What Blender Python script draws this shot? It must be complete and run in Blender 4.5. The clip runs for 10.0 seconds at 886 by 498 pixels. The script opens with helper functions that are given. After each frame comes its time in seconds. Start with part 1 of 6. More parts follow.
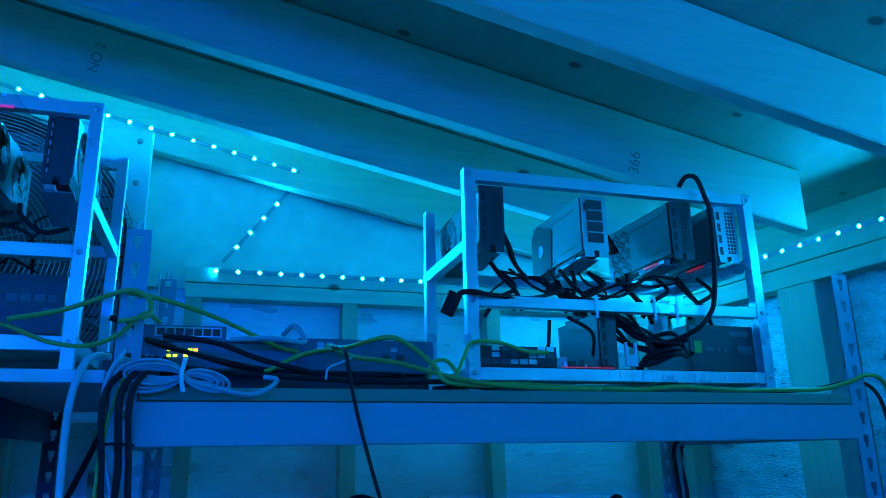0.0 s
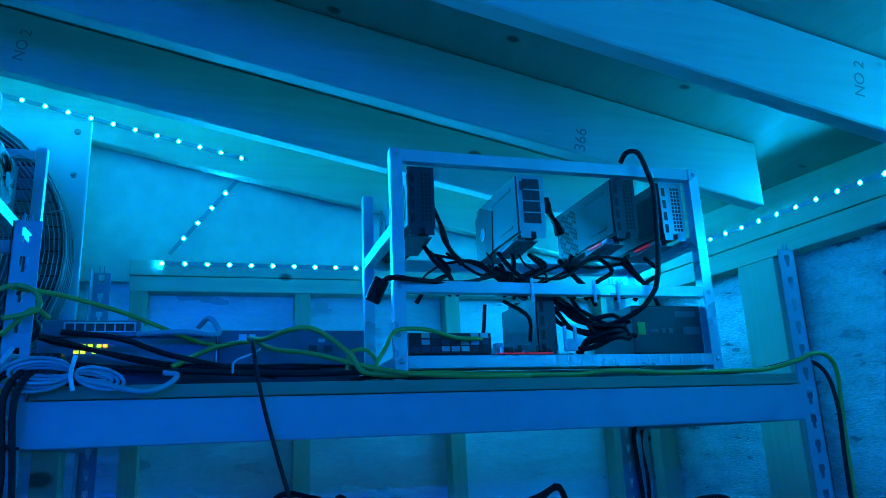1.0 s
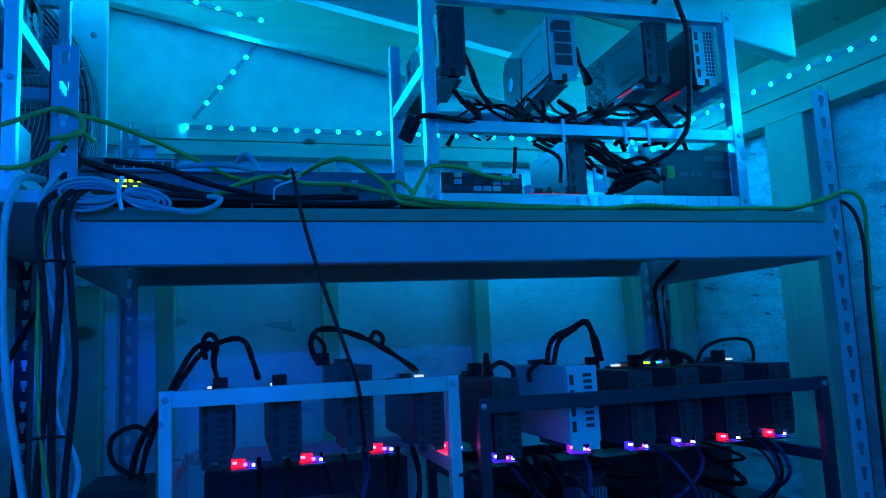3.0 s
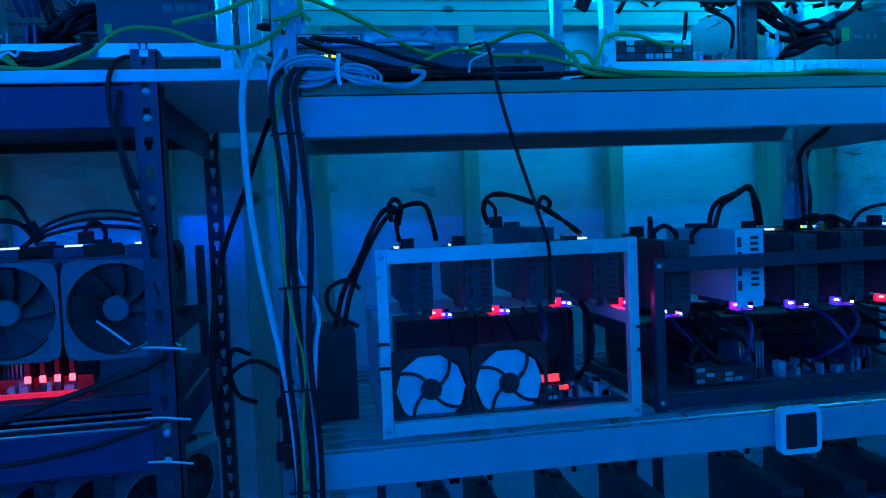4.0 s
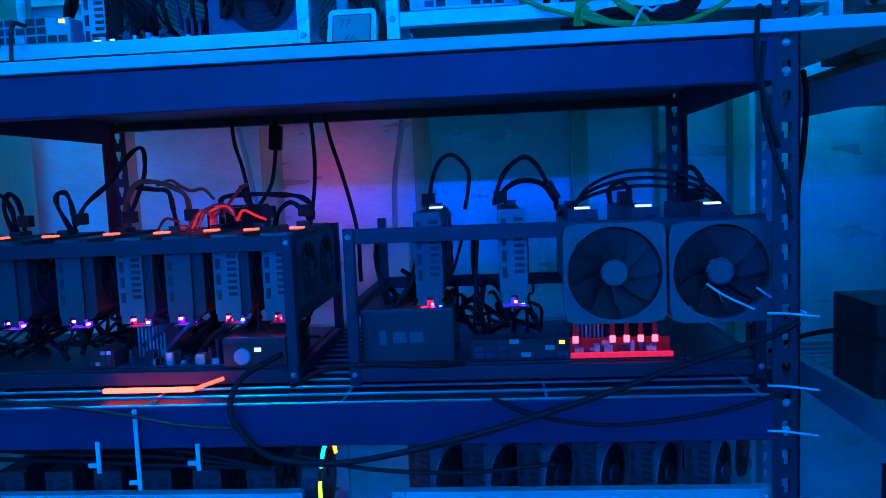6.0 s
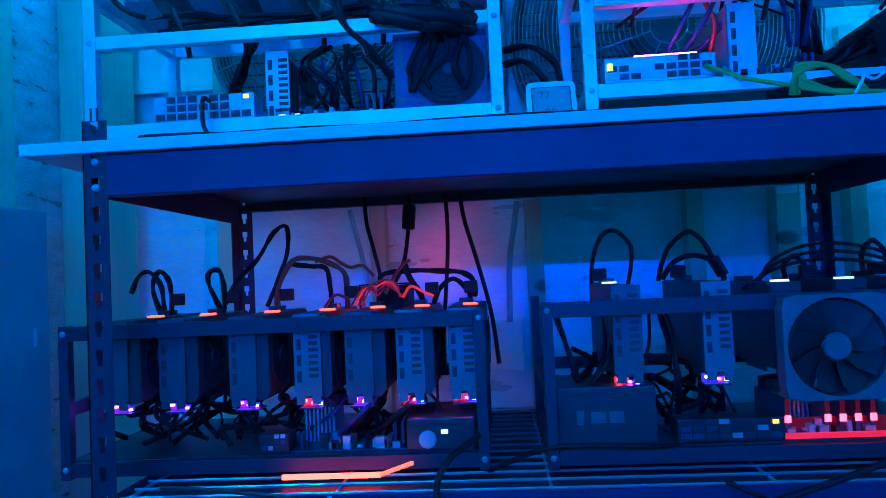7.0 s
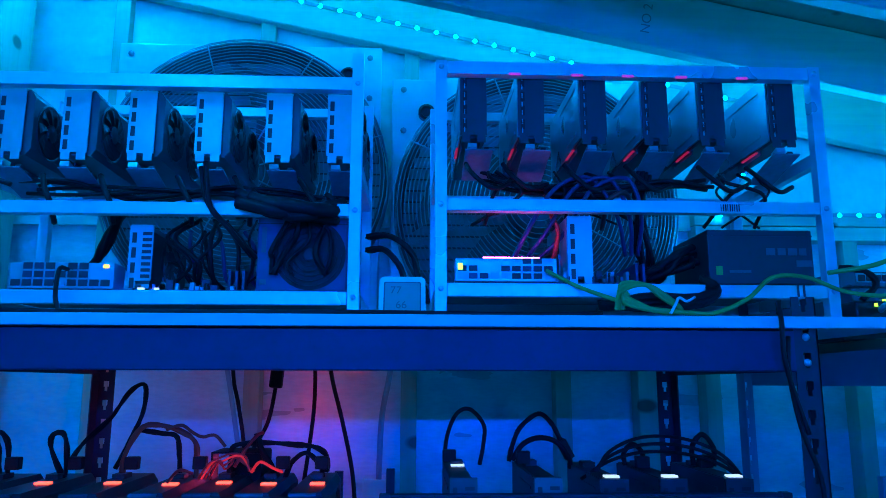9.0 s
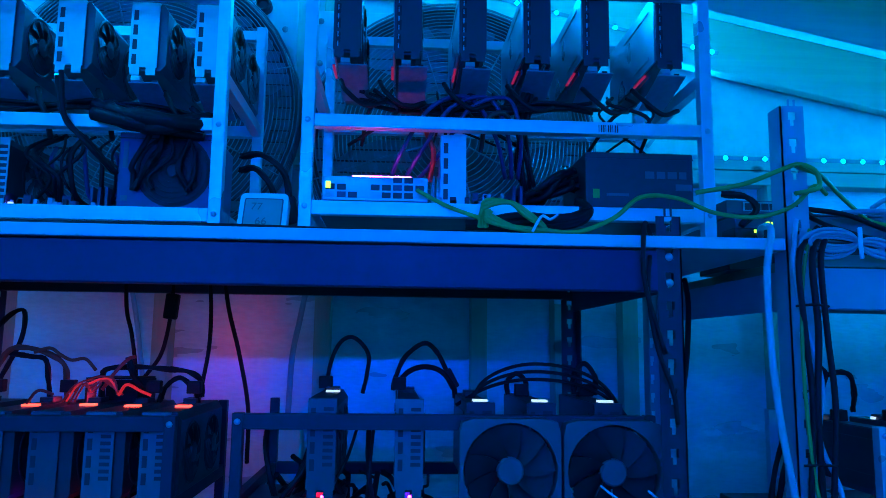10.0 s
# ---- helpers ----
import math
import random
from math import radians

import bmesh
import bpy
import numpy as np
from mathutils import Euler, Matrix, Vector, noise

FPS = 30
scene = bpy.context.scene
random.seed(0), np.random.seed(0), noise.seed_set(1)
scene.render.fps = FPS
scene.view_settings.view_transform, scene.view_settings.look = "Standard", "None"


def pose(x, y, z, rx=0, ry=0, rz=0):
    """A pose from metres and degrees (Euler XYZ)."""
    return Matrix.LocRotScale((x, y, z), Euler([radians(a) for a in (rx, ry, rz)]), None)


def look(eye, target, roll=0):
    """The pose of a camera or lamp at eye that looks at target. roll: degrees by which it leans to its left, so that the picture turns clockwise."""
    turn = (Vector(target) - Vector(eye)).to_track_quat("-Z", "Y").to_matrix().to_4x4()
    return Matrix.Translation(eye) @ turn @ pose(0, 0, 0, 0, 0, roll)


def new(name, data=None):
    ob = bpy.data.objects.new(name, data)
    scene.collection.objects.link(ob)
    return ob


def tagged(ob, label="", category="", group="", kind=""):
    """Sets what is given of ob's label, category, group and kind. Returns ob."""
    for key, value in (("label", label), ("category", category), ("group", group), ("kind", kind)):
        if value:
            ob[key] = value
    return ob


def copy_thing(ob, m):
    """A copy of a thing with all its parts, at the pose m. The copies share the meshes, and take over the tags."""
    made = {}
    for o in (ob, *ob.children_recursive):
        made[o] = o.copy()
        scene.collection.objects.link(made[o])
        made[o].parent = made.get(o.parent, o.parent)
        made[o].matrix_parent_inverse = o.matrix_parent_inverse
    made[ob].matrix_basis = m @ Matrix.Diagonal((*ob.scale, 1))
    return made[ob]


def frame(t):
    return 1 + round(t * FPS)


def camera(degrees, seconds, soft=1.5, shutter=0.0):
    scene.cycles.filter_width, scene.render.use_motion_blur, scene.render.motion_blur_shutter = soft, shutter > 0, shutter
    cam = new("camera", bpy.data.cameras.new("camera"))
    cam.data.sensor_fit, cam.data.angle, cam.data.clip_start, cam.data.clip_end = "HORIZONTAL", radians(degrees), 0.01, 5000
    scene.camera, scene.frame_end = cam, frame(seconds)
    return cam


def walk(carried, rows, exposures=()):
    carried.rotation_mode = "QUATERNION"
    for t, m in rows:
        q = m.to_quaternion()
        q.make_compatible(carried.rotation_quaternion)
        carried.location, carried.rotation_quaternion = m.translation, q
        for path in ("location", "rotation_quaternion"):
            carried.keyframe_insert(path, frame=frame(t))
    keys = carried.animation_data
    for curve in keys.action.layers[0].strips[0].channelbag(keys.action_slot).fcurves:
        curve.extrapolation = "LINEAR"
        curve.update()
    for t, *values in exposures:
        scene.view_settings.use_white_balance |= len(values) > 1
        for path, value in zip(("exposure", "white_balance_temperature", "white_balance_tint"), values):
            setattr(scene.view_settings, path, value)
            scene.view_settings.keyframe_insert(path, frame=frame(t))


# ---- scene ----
cam = camera(62.0, 10.0, soft=0.85)
PATH = [
    (0, (0.098, -0.027, 1.513), (0.658, 1.814, 2.06), -1.0),
    (0.5, (0.197, -0.019, 1.525), (0.76, 1.827, 2.049), -1.9),
    (1, (0.228, -0.012, 1.518), (0.789, 1.838, 2.032), -2.5),
    (1.5, (0.23, -0.005, 1.511), (0.791, 1.843, 2.028), -2.8),
    (2, (0.234, 0.0, 1.495), (0.809, 1.848, 2.0), -3.1),
    (2.5, (0.232, 0.008, 1.461), (0.804, 1.883, 1.856), -3.1),
    (2.7, (0.219, 0.01, 1.415), (0.785, 1.896, 1.765), -2.9),
    (4, (0.021, -0.035, 1.419), (0.342, 1.937, 1.328), -2.5),
    (4.5, (-0.148, -0.069, 1.435), (0.042, 1.915, 1.268), -2.2),
    (5, (-0.305, -0.091, 1.428), (-0.259, 1.9, 1.242), -1.6),
    (5.5, (-0.426, -0.043, 1.441), (-0.512, 1.946, 1.247), -1.6),
    (5.7, (-0.478, -0.007, 1.451), (-0.61, 1.978, 1.239), -1.8),
    (6.8, (-0.796, 0.073, 1.408), (-0.953, 2.067, 1.448), -2.7),
    (7, (-0.846, 0.05, 1.424), (-0.989, 2.044, 1.501), -2.6),
    (7.5, (-0.942, 0.02, 1.497), (-1.081, 2.007, 1.676), -1.6),
    (8, (-0.958, 0.017, 1.527), (-1.061, 1.995, 1.802), -0.6),
    (8.5, (-0.889, -0.006, 1.543), (-0.903, 1.966, 1.877), -0.1),
    (9, (-0.746, -0.003, 1.536), (-0.661, 1.963, 1.895), 0.1),
    (9.5, (-0.628, 0.012, 1.528), (-0.496, 1.98, 1.86), 0.1),
    (10, (-0.566, 0.031, 1.473), (-0.445, 2.009, 1.742), 0.7),
]
walk(cam, [(t, look(eye, target, roll)) for t, eye, target, roll in PATH],
     [(0.0, -0.12, 6500, 10), (2.5, -0.28, 6500, 10), (4.2, 0.22, 6250, 10), (5.5, 0.35, 5950, 10), (7.0, 0.42, 5450, 10), (8.0, 0.1, 5300, 10), (9.0, 0.05, 5250, 10), (10.0, -0.05, 5250, 10)])

# ---- world ----
world = bpy.data.worlds.new("night")
scene.world = world
world.use_nodes = True
world.node_tree.nodes["Background"].inputs[0].default_value = (0.01, 0.03, 0.1, 1)
world.node_tree.nodes["Background"].inputs[1].default_value = 0.05

# strengths of the light strips; the high one is added fill
CYAN, BLUE = (0.0006, 0.36, 1.0), (0.0008, 0.075, 1.0)
STRIP_POWER, EAVE_POWER, FRONT_POWER, HIGH_FILL_POWER = 2900.0, 2300.0, 5000.0, 650.0


# ---- materials ----
def material(name, color, rough=0.5, metal=0.0, grain=0.0, scale=40.0, stretch=(1, 1, 1), bump=0.0, wear=0.0, emit=None, power=0.0, spec=0.5):
    m = bpy.data.materials.new(name)
    m.use_nodes = True
    nt = m.node_tree
    b = nt.nodes["Principled BSDF"]
    b.inputs["Base Color"].default_value = (*color, 1)
    b.inputs["Roughness"].default_value = rough
    b.inputs["Metallic"].default_value = metal
    b.inputs["Specular IOR Level"].default_value = spec
    if emit:
        b.inputs["Emission Color"].default_value = (*emit, 1)
        b.inputs["Emission Strength"].default_value = power
    if grain or bump or wear:
        co = nt.nodes.new("ShaderNodeTexCoord")
        mp = nt.nodes.new("ShaderNodeMapping")
        mp.inputs["Scale"].default_value = stretch
        nt.links.new(co.outputs["Object"], mp.inputs[0])
        fine = nt.nodes.new("ShaderNodeTexNoise")
        fine.inputs["Scale"].default_value = scale
        fine.inputs["Detail"].default_value = 6
        nt.links.new(mp.outputs[0], fine.inputs["Vector"])
        broad = nt.nodes.new("ShaderNodeTexNoise")
        broad.inputs["Scale"].default_value = scale / 9
        broad.inputs["Detail"].default_value = 3
        nt.links.new(mp.outputs[0], broad.inputs["Vector"])
        add = nt.nodes.new("ShaderNodeMath")
        add.operation = "ADD"
        nt.links.new(fine.outputs[0], add.inputs[0])
        nt.links.new(broad.outputs[0], add.inputs[1])
        ramp = nt.nodes.new("ShaderNodeMapRange")
        ramp.inputs["From Min"].default_value, ramp.inputs["From Max"].default_value = 0.7, 1.3
        ramp.inputs["To Min"].default_value, ramp.inputs["To Max"].default_value = 1 - grain, 1 + grain
        nt.links.new(add.outputs[0], ramp.inputs["Value"])
        mul = nt.nodes.new("ShaderNodeVectorMath")
        mul.operation = "SCALE"
        mul.inputs[0].default_value = color
        nt.links.new(ramp.outputs[0], mul.inputs["Scale"])
        nt.links.new(mul.outputs[0], b.inputs["Base Color"])
        if wear:
            rr = nt.nodes.new("ShaderNodeMapRange")
            rr.inputs["From Min"].default_value, rr.inputs["From Max"].default_value = 0.3, 0.7
            rr.inputs["To Min"].default_value, rr.inputs["To Max"].default_value = max(0.05, rough - wear), min(1, rough + wear)
            nt.links.new(broad.outputs[0], rr.inputs["Value"])
            nt.links.new(rr.outputs[0], b.inputs["Roughness"])
        if bump:
            bp = nt.nodes.new("ShaderNodeBump")
            bp.inputs["Strength"].default_value = bump
            bp.inputs["Distance"].default_value = 0.004
            nt.links.new(fine.outputs[0], bp.inputs["Height"])
            nt.links.new(bp.outputs[0], b.inputs["Normal"])
    return m


def lumber(name, color, knots=4.5, stretch=(0.7, 16, 16)):
    """Sawn softwood: long grain, growth rings and dark knots."""
    m = bpy.data.materials.new(name)
    m.use_nodes = True
    nt = m.node_tree
    b = nt.nodes["Principled BSDF"]
    b.inputs["Roughness"].default_value = 0.62
    co = nt.nodes.new("ShaderNodeTexCoord")
    mp = nt.nodes.new("ShaderNodeMapping")
    mp.inputs["Scale"].default_value = stretch
    nt.links.new(co.outputs["Object"], mp.inputs[0])
    n1 = nt.nodes.new("ShaderNodeTexNoise")
    n1.inputs["Scale"].default_value, n1.inputs["Detail"].default_value, n1.inputs["Distortion"].default_value = 5.0, 7, 0.6
    nt.links.new(mp.outputs[0], n1.inputs["Vector"])
    ramp = nt.nodes.new("ShaderNodeValToRGB")
    ramp.color_ramp.elements[0].position, ramp.color_ramp.elements[1].position = 0.3, 0.72
    ramp.color_ramp.elements[0].color = (*[c * 0.87 for c in color], 1)
    ramp.color_ramp.elements[1].color = (*color, 1)
    nt.links.new(n1.outputs[0], ramp.inputs[0])
    out = ramp.outputs[0]
    if knots:
        v = nt.nodes.new("ShaderNodeTexVoronoi")
        v.inputs["Scale"].default_value = knots
        v.inputs["Randomness"].default_value = 1.0
        mk = nt.nodes.new("ShaderNodeMapping")
        mk.inputs["Scale"].default_value = (0.75, 1.0, 1.3)
        nt.links.new(co.outputs["Object"], mk.inputs[0])
        nt.links.new(mk.outputs[0], v.inputs["Vector"])
        kr = nt.nodes.new("ShaderNodeValToRGB")
        kr.color_ramp.elements[0].position, kr.color_ramp.elements[1].position = 0.075, 0.12
        kr.color_ramp.elements[0].color, kr.color_ramp.elements[1].color = (0.16, 0.15, 0.15, 1), (1, 1, 1, 1)
        nt.links.new(v.outputs["Distance"], kr.inputs[0])
        mx = nt.nodes.new("ShaderNodeMix")
        mx.data_type, mx.blend_type = "RGBA", "MULTIPLY"
        mx.inputs[0].default_value = 0.85
        nt.links.new(out, mx.inputs[6])
        nt.links.new(kr.outputs[0], mx.inputs[7])
        out = mx.outputs[2]
    nt.links.new(out, b.inputs["Base Color"])
    bp = nt.nodes.new("ShaderNodeBump")
    bp.inputs["Strength"].default_value, bp.inputs["Distance"].default_value = 0.25, 0.002
    nt.links.new(n1.outputs[0], bp.inputs["Height"])
    nt.links.new(bp.outputs[0], b.inputs["Normal"])
    return m


RAFTER = lumber("rafter_pine", (0.72, 0.64, 0.51), knots=7.0)
STUD = lumber("stud_pine", (0.60, 0.52, 0.38), stretch=(16, 16, 0.7))
PLATE_Y = lumber("plate_pine", (0.62, 0.54, 0.38), stretch=(16, 0.7, 16))
DECKWOOD = lumber("roof_plywood", (0.50, 0.42, 0.31), knots=9.0, stretch=(9, 1.0, 9))
GABLE = material("gable_board", (0.72, 0.70, 0.62), 0.6, 0, 0.10, 26, bump=0.15, wear=0.15)
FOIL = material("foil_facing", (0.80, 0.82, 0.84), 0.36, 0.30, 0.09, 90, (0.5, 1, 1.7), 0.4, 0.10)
# same foil on the side walls, their weaker light put into a darker base
FOIL_SHADED = material("foil_facing_shaded", (0.58, 0.60, 0.62), 0.38, 0.5, 0.30, 170, (1, 0.6, 2.0), 1.0, 0.14)
FLOOR = material("concrete_floor", (0.3, 0.3, 0.3), 0.8, 0, 0.2, 20, bump=0.2)
GREY_STEEL = material("grey_painted_steel", (0.33, 0.36, 0.42), 0.45, 0.0, 0.06, 30, wear=0.1)
NAVY_STEEL = material("navy_painted_steel", (0.020, 0.022, 0.082), 0.5, 0.0, 0.12, 30, wear=0.12)
BLACK_STEEL = material("black_painted_steel", (0.022, 0.024, 0.042), 0.5, 0.0, 0.15, 40, wear=0.1)
ALU = material("aluminium", (0.66, 0.68, 0.72), 0.34, 0.45, 0.05, 60, (1, 1, 1), 0.03, 0.1)
WHITE_BOARD = material("white_board", (0.62, 0.64, 0.68), 0.5, 0, 0.05, 20, wear=0.1)
PLY_EDGE = lumber("shelf_plywood", (0.34, 0.27, 0.18), knots=0)
WIRE_STEEL = material("zinc_wire", (0.6, 0.62, 0.65), 0.35, 0.8)
DARK = material("black_plastic", (0.018, 0.018, 0.022), 0.42, 0, 0.2, 60)
CABLE_BLACK = material("black_cable_sheath", (0.008, 0.008, 0.010), 0.55, spec=0.25)
DARK_MATTE = material("black_rubber", (0.012, 0.012, 0.014), 0.6)
SHROUD = material("graphite_plastic", (0.036, 0.038, 0.045), 0.4, 0, 0.12, 50)
BACKPLATE = material("backplate_aluminium", (0.36, 0.38, 0.42), 0.33, 0.6, 0.06, 40, wear=0.08)
BRACKET_GREY = material("bracket_steel", (0.46, 0.48, 0.5), 0.35, 0.5, 0.05, 60)
BRACKET_DULL = material("dull_bracket_steel", (0.10, 0.105, 0.115), 0.4, 0.4, 0.08, 60)
BRACKET_MID = material("mid_bracket_steel", (0.18, 0.185, 0.20), 0.38, 0.4, 0.08, 60)
BRACKET_BLACK = material("bracket_black", (0.045, 0.047, 0.055), 0.4, 0.2)
FANBLADE = material("fan_blade", (0.035, 0.037, 0.042), 0.4)
FAN_SHROUD = material("card_shroud_grey", (0.085, 0.09, 0.10), 0.38, 0.1, 0.06, 50)
FAN_WHITE = material("white_fan_blade", (0.6, 0.64, 0.68), 0.4)
FAN_RIM = material("slate_fan_plastic", (0.10, 0.105, 0.12), 0.5, 0, 0.1, 50)
PCB = material("board_blue_black", (0.03, 0.05, 0.09), 0.4, 0, 0.3, 200)
RISER = material("riser_board", (0.24, 0.23, 0.27), 0.4, 0, 0.2, 90)
SILVER = material("plated_ports", (0.5, 0.52, 0.55), 0.3, 0.6)
PSU_GREY = material("psu_casing", (0.035, 0.038, 0.042), 0.42, 0.1, 0.1, 90)
PSU_BLUE = material("psu_blue_casing", (0.055, 0.07, 0.15), 0.42, 0.1, 0.1, 60)
YELLOW_CABLE = material("yellow_green_cable", (0.55, 0.36, 0.06), 0.4)
WHITE_CABLE = material("white_cable", (0.5, 0.53, 0.58), 0.45)
PALE_CABLE = material("pale_grey_cable", (0.34, 0.38, 0.43), 0.45)
NAVY_CABLE = material("navy_cable", (0.02, 0.03, 0.12), 0.4)
# red of the data leads; on the red-lit cables it stands for red light
RED_CABLE = material("red_cable", (0.5, 0.02, 0.02), 0.4)
SWITCH_BODY = material("switch_housing", (0.12, 0.13, 0.16), 0.4, 0.2, 0.08, 40)
GALV = material("galvanised_panel", (0.66, 0.68, 0.70), 0.4, 0.4, 0.06, 14, wear=0.12)
GUARD = material("dark_guard_wire", (0.30, 0.31, 0.34), 0.28, 0.7)
LOUVRE = material("louvre_sheet", (0.30, 0.31, 0.33), 0.4, 0.4, 0.08, 30)
FAN_DARK = material("dark_drum_fan", (0.10, 0.105, 0.115), 0.42, 0.2)
WHITE_PLASTIC = material("white_plastic", (0.78, 0.8, 0.82), 0.45, wear=0.05, grain=0.03)
LCD = material("lcd_grey_green", (0.30, 0.36, 0.34), 0.25)
INK = material("dark_ink", (0.03, 0.035, 0.04), 0.6)
PALE_INK = material("pale_ink", (0.45, 0.48, 0.5), 0.5)
FAINT_INK = material("faint_print", (0.11, 0.115, 0.12), 0.5)
LCD_INK = material("lcd_segments", (0.13, 0.16, 0.15), 0.4)
BAR_HOT = material("hot_red_bar", (0.3, 0.02, 0.02), 0.4, emit=(1.0, 0.055, 0.03), power=7.0)
BOARD_PINK = material("pink_board_light", (0.5, 0.05, 0.3), 0.4, emit=(1.0, 0.06, 0.6), power=24.0)
GREEN_INK = material("green_ink", (0.25, 0.42, 0.05), 0.5)
PANEL_BLUE = material("grey_metal_door", (0.30, 0.33, 0.38), 0.45, 0, 0.05, 20, wear=0.1)
TIE_WHITE = material("cable_tie", (0.75, 0.78, 0.8), 0.4)
# red light on the braided cables is put into this rust base colour
RED_LIT_CABLE = material("red_lit_braided_cable", (0.22, 0.06, 0.03), 0.6)
LED_CYAN = material("cyan_diode", (0.9, 0.9, 0.9), 0.4, emit=CYAN, power=STRIP_POWER)
LED_EAVE = material("eave_cyan_diode", (0.9, 0.9, 0.9), 0.4, emit=CYAN, power=EAVE_POWER)
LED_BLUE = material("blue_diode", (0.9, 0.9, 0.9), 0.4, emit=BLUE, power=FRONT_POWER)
LED_HIGH_FILL = material("high_cyan_fill_diode", (0.9, 0.9, 0.9), 0.4, emit=CYAN, power=HIGH_FILL_POWER)
LED_RED = material("red_light", (0.3, 0.02, 0.02), 0.4, emit=(1.0, 0.02, 0.03), power=3.0)
LED_RED_HOT = material("hot_red_light", (0.3, 0.02, 0.02), 0.4, emit=(1.0, 0.022, 0.035), power=13.0)
LED_RED_TOP = material("red_edge_light", (0.3, 0.02, 0.02), 0.4, emit=(1.0, 0.05, 0.02), power=4.5)
RED_COVER = material("red_lit_cover", (0.10, 0.004, 0.01), 0.3, 0, 0.3, 90, emit=(1.0, 0.004, 0.03), power=0.05)
RED_WALL_FILL = material("red_wall_fill_light", (0.3, 0.02, 0.02), 0.4, emit=(1.0, 0.03, 0.12), power=180.0)
LED_PINK = material("pink_light", (0.3, 0.02, 0.2), 0.4, emit=(1.0, 0.05, 0.55), power=5.0)
TAB_PINK = material("pink_tab", (0.5, 0.05, 0.3), 0.4, emit=(1.0, 0.08, 0.5), power=0.35)
LED_VIOLET = material("violet_light", (0.1, 0.02, 0.3), 0.4, emit=(0.25, 0.05, 1.0), power=7.0)
LED_DEEP = material("deep_blue_light", (0.02, 0.02, 0.3), 0.4, emit=(0.03, 0.05, 1.0), power=5.0)
LED_GREEN = material("green_light", (0.1, 0.3, 0.02), 0.4, emit=(0.5, 1.0, 0.02), power=2.5)
LED_AMBER = material("amber_light", (0.3, 0.2, 0.02), 0.4, emit=(1.0, 0.5, 0.03), power=2.5)
HOT_RED = material("red_point_light", (0.3, 0.02, 0.02), 0.4, emit=(1.0, 0.02, 0.04), power=34.0)
HOT_PINK = material("pink_point_light", (0.3, 0.02, 0.2), 0.4, emit=(1.0, 0.02, 0.5), power=34.0)
HOT_BLUE = material("blue_point_light", (0.02, 0.02, 0.3), 0.4, emit=(0.05, 0.07, 1.0), power=50.0)
HOT_VIOLET = material("violet_point_light", (0.1, 0.02, 0.3), 0.4, emit=(0.35, 0.02, 1.0), power=48.0)
REFLECTED_RED = material("red_reflection_glow", (0.3, 0.02, 0.02), 0.4, 0, 0.4, 200, emit=(1.0, 0.012, 0.05), power=0.6)
SOFT_RED = material("soft_red_light", (0.3, 0.02, 0.02), 0.4, emit=(1.0, 0.02, 0.14), power=0.28)
# emission that imitates coloured lamp light spilling onto the slot boards
SPILL_RED = material("red_light_spill", (0.3, 0.02, 0.04), 0.5, 0, 0.4, 300, emit=(1.0, 0.01, 0.05), power=0.8)
SPILL_BLUE = material("blue_light_spill", (0.02, 0.02, 0.3), 0.5, 0, 0.4, 300, emit=(0.06, 0.03, 1.0), power=0.7)
SPILL_VIOLET = material("violet_light_spill", (0.1, 0.02, 0.3), 0.5, 0, 0.4, 300, emit=(0.4, 0.02, 1.0), power=0.55)
LEAD_RED = material("red_lit_lead", (0.4, 0.03, 0.02), 0.5, emit=(1.0, 0.025, 0.015), power=0.45)
LED_WHITE = material("white_light", (0.5, 0.5, 0.5), 0.4, emit=(0.75, 0.9, 1.0), power=1.0)
LED_AQUA = material("aqua_light", (0.1, 0.3, 0.3), 0.4, emit=(0.05, 1.0, 0.7), power=1.5)
STRIP_TAPE = material("strip_tape", (0.35, 0.38, 0.40), 0.5)
STAMP = material("lumber_stamp_ink", (0.34, 0.30, 0.24), 0.8)


# ---- mesh helpers ----
def part(name, bm, mat, parent=None, label="", smooth=False):
    me = bpy.data.meshes.new(name)
    bm.to_mesh(me)
    bm.free()
    if smooth:
        me.polygons.foreach_set("use_smooth", [True] * len(me.polygons))
    for one in (mat if isinstance(mat, (list, tuple)) else (mat,)):
        me.materials.append(one)
    ob = new(name, me)
    if parent:
        ob.parent = parent
    if label:
        ob["label"] = label
    return ob


def thing(name, label, category, group="", kind="", at=None):
    ob = new(name)
    if at is not None:
        ob.matrix_basis = at
    return tagged(ob, label, category, group, kind)


def box(bm, x0, x1, y0, y1, z0, z1, m=None, slot=0):
    vs = [Vector((x, y, z)) for x in (x0, x1) for y in (y0, y1) for z in (z0, z1)]
    if m:
        vs = [m @ v for v in vs]
    v = [bm.verts.new(p) for p in vs]
    for f in ((0, 1, 3, 2), (4, 6, 7, 5), (0, 4, 5, 1), (2, 3, 7, 6), (0, 2, 6, 4), (1, 5, 7, 3)):
        face = bm.faces.new([v[i] for i in f])
        face.material_index = slot
    return v


def boxes(*rows, bevel=0.0):
    bm = bmesh.new()
    for r in rows:
        box(bm, *r)
    if bevel:
        bmesh.ops.bevel(bm, geom=bm.edges[:], offset=bevel, segments=2, affect="EDGES", profile=0.6)
    bmesh.ops.recalc_face_normals(bm, faces=bm.faces[:])
    return bm


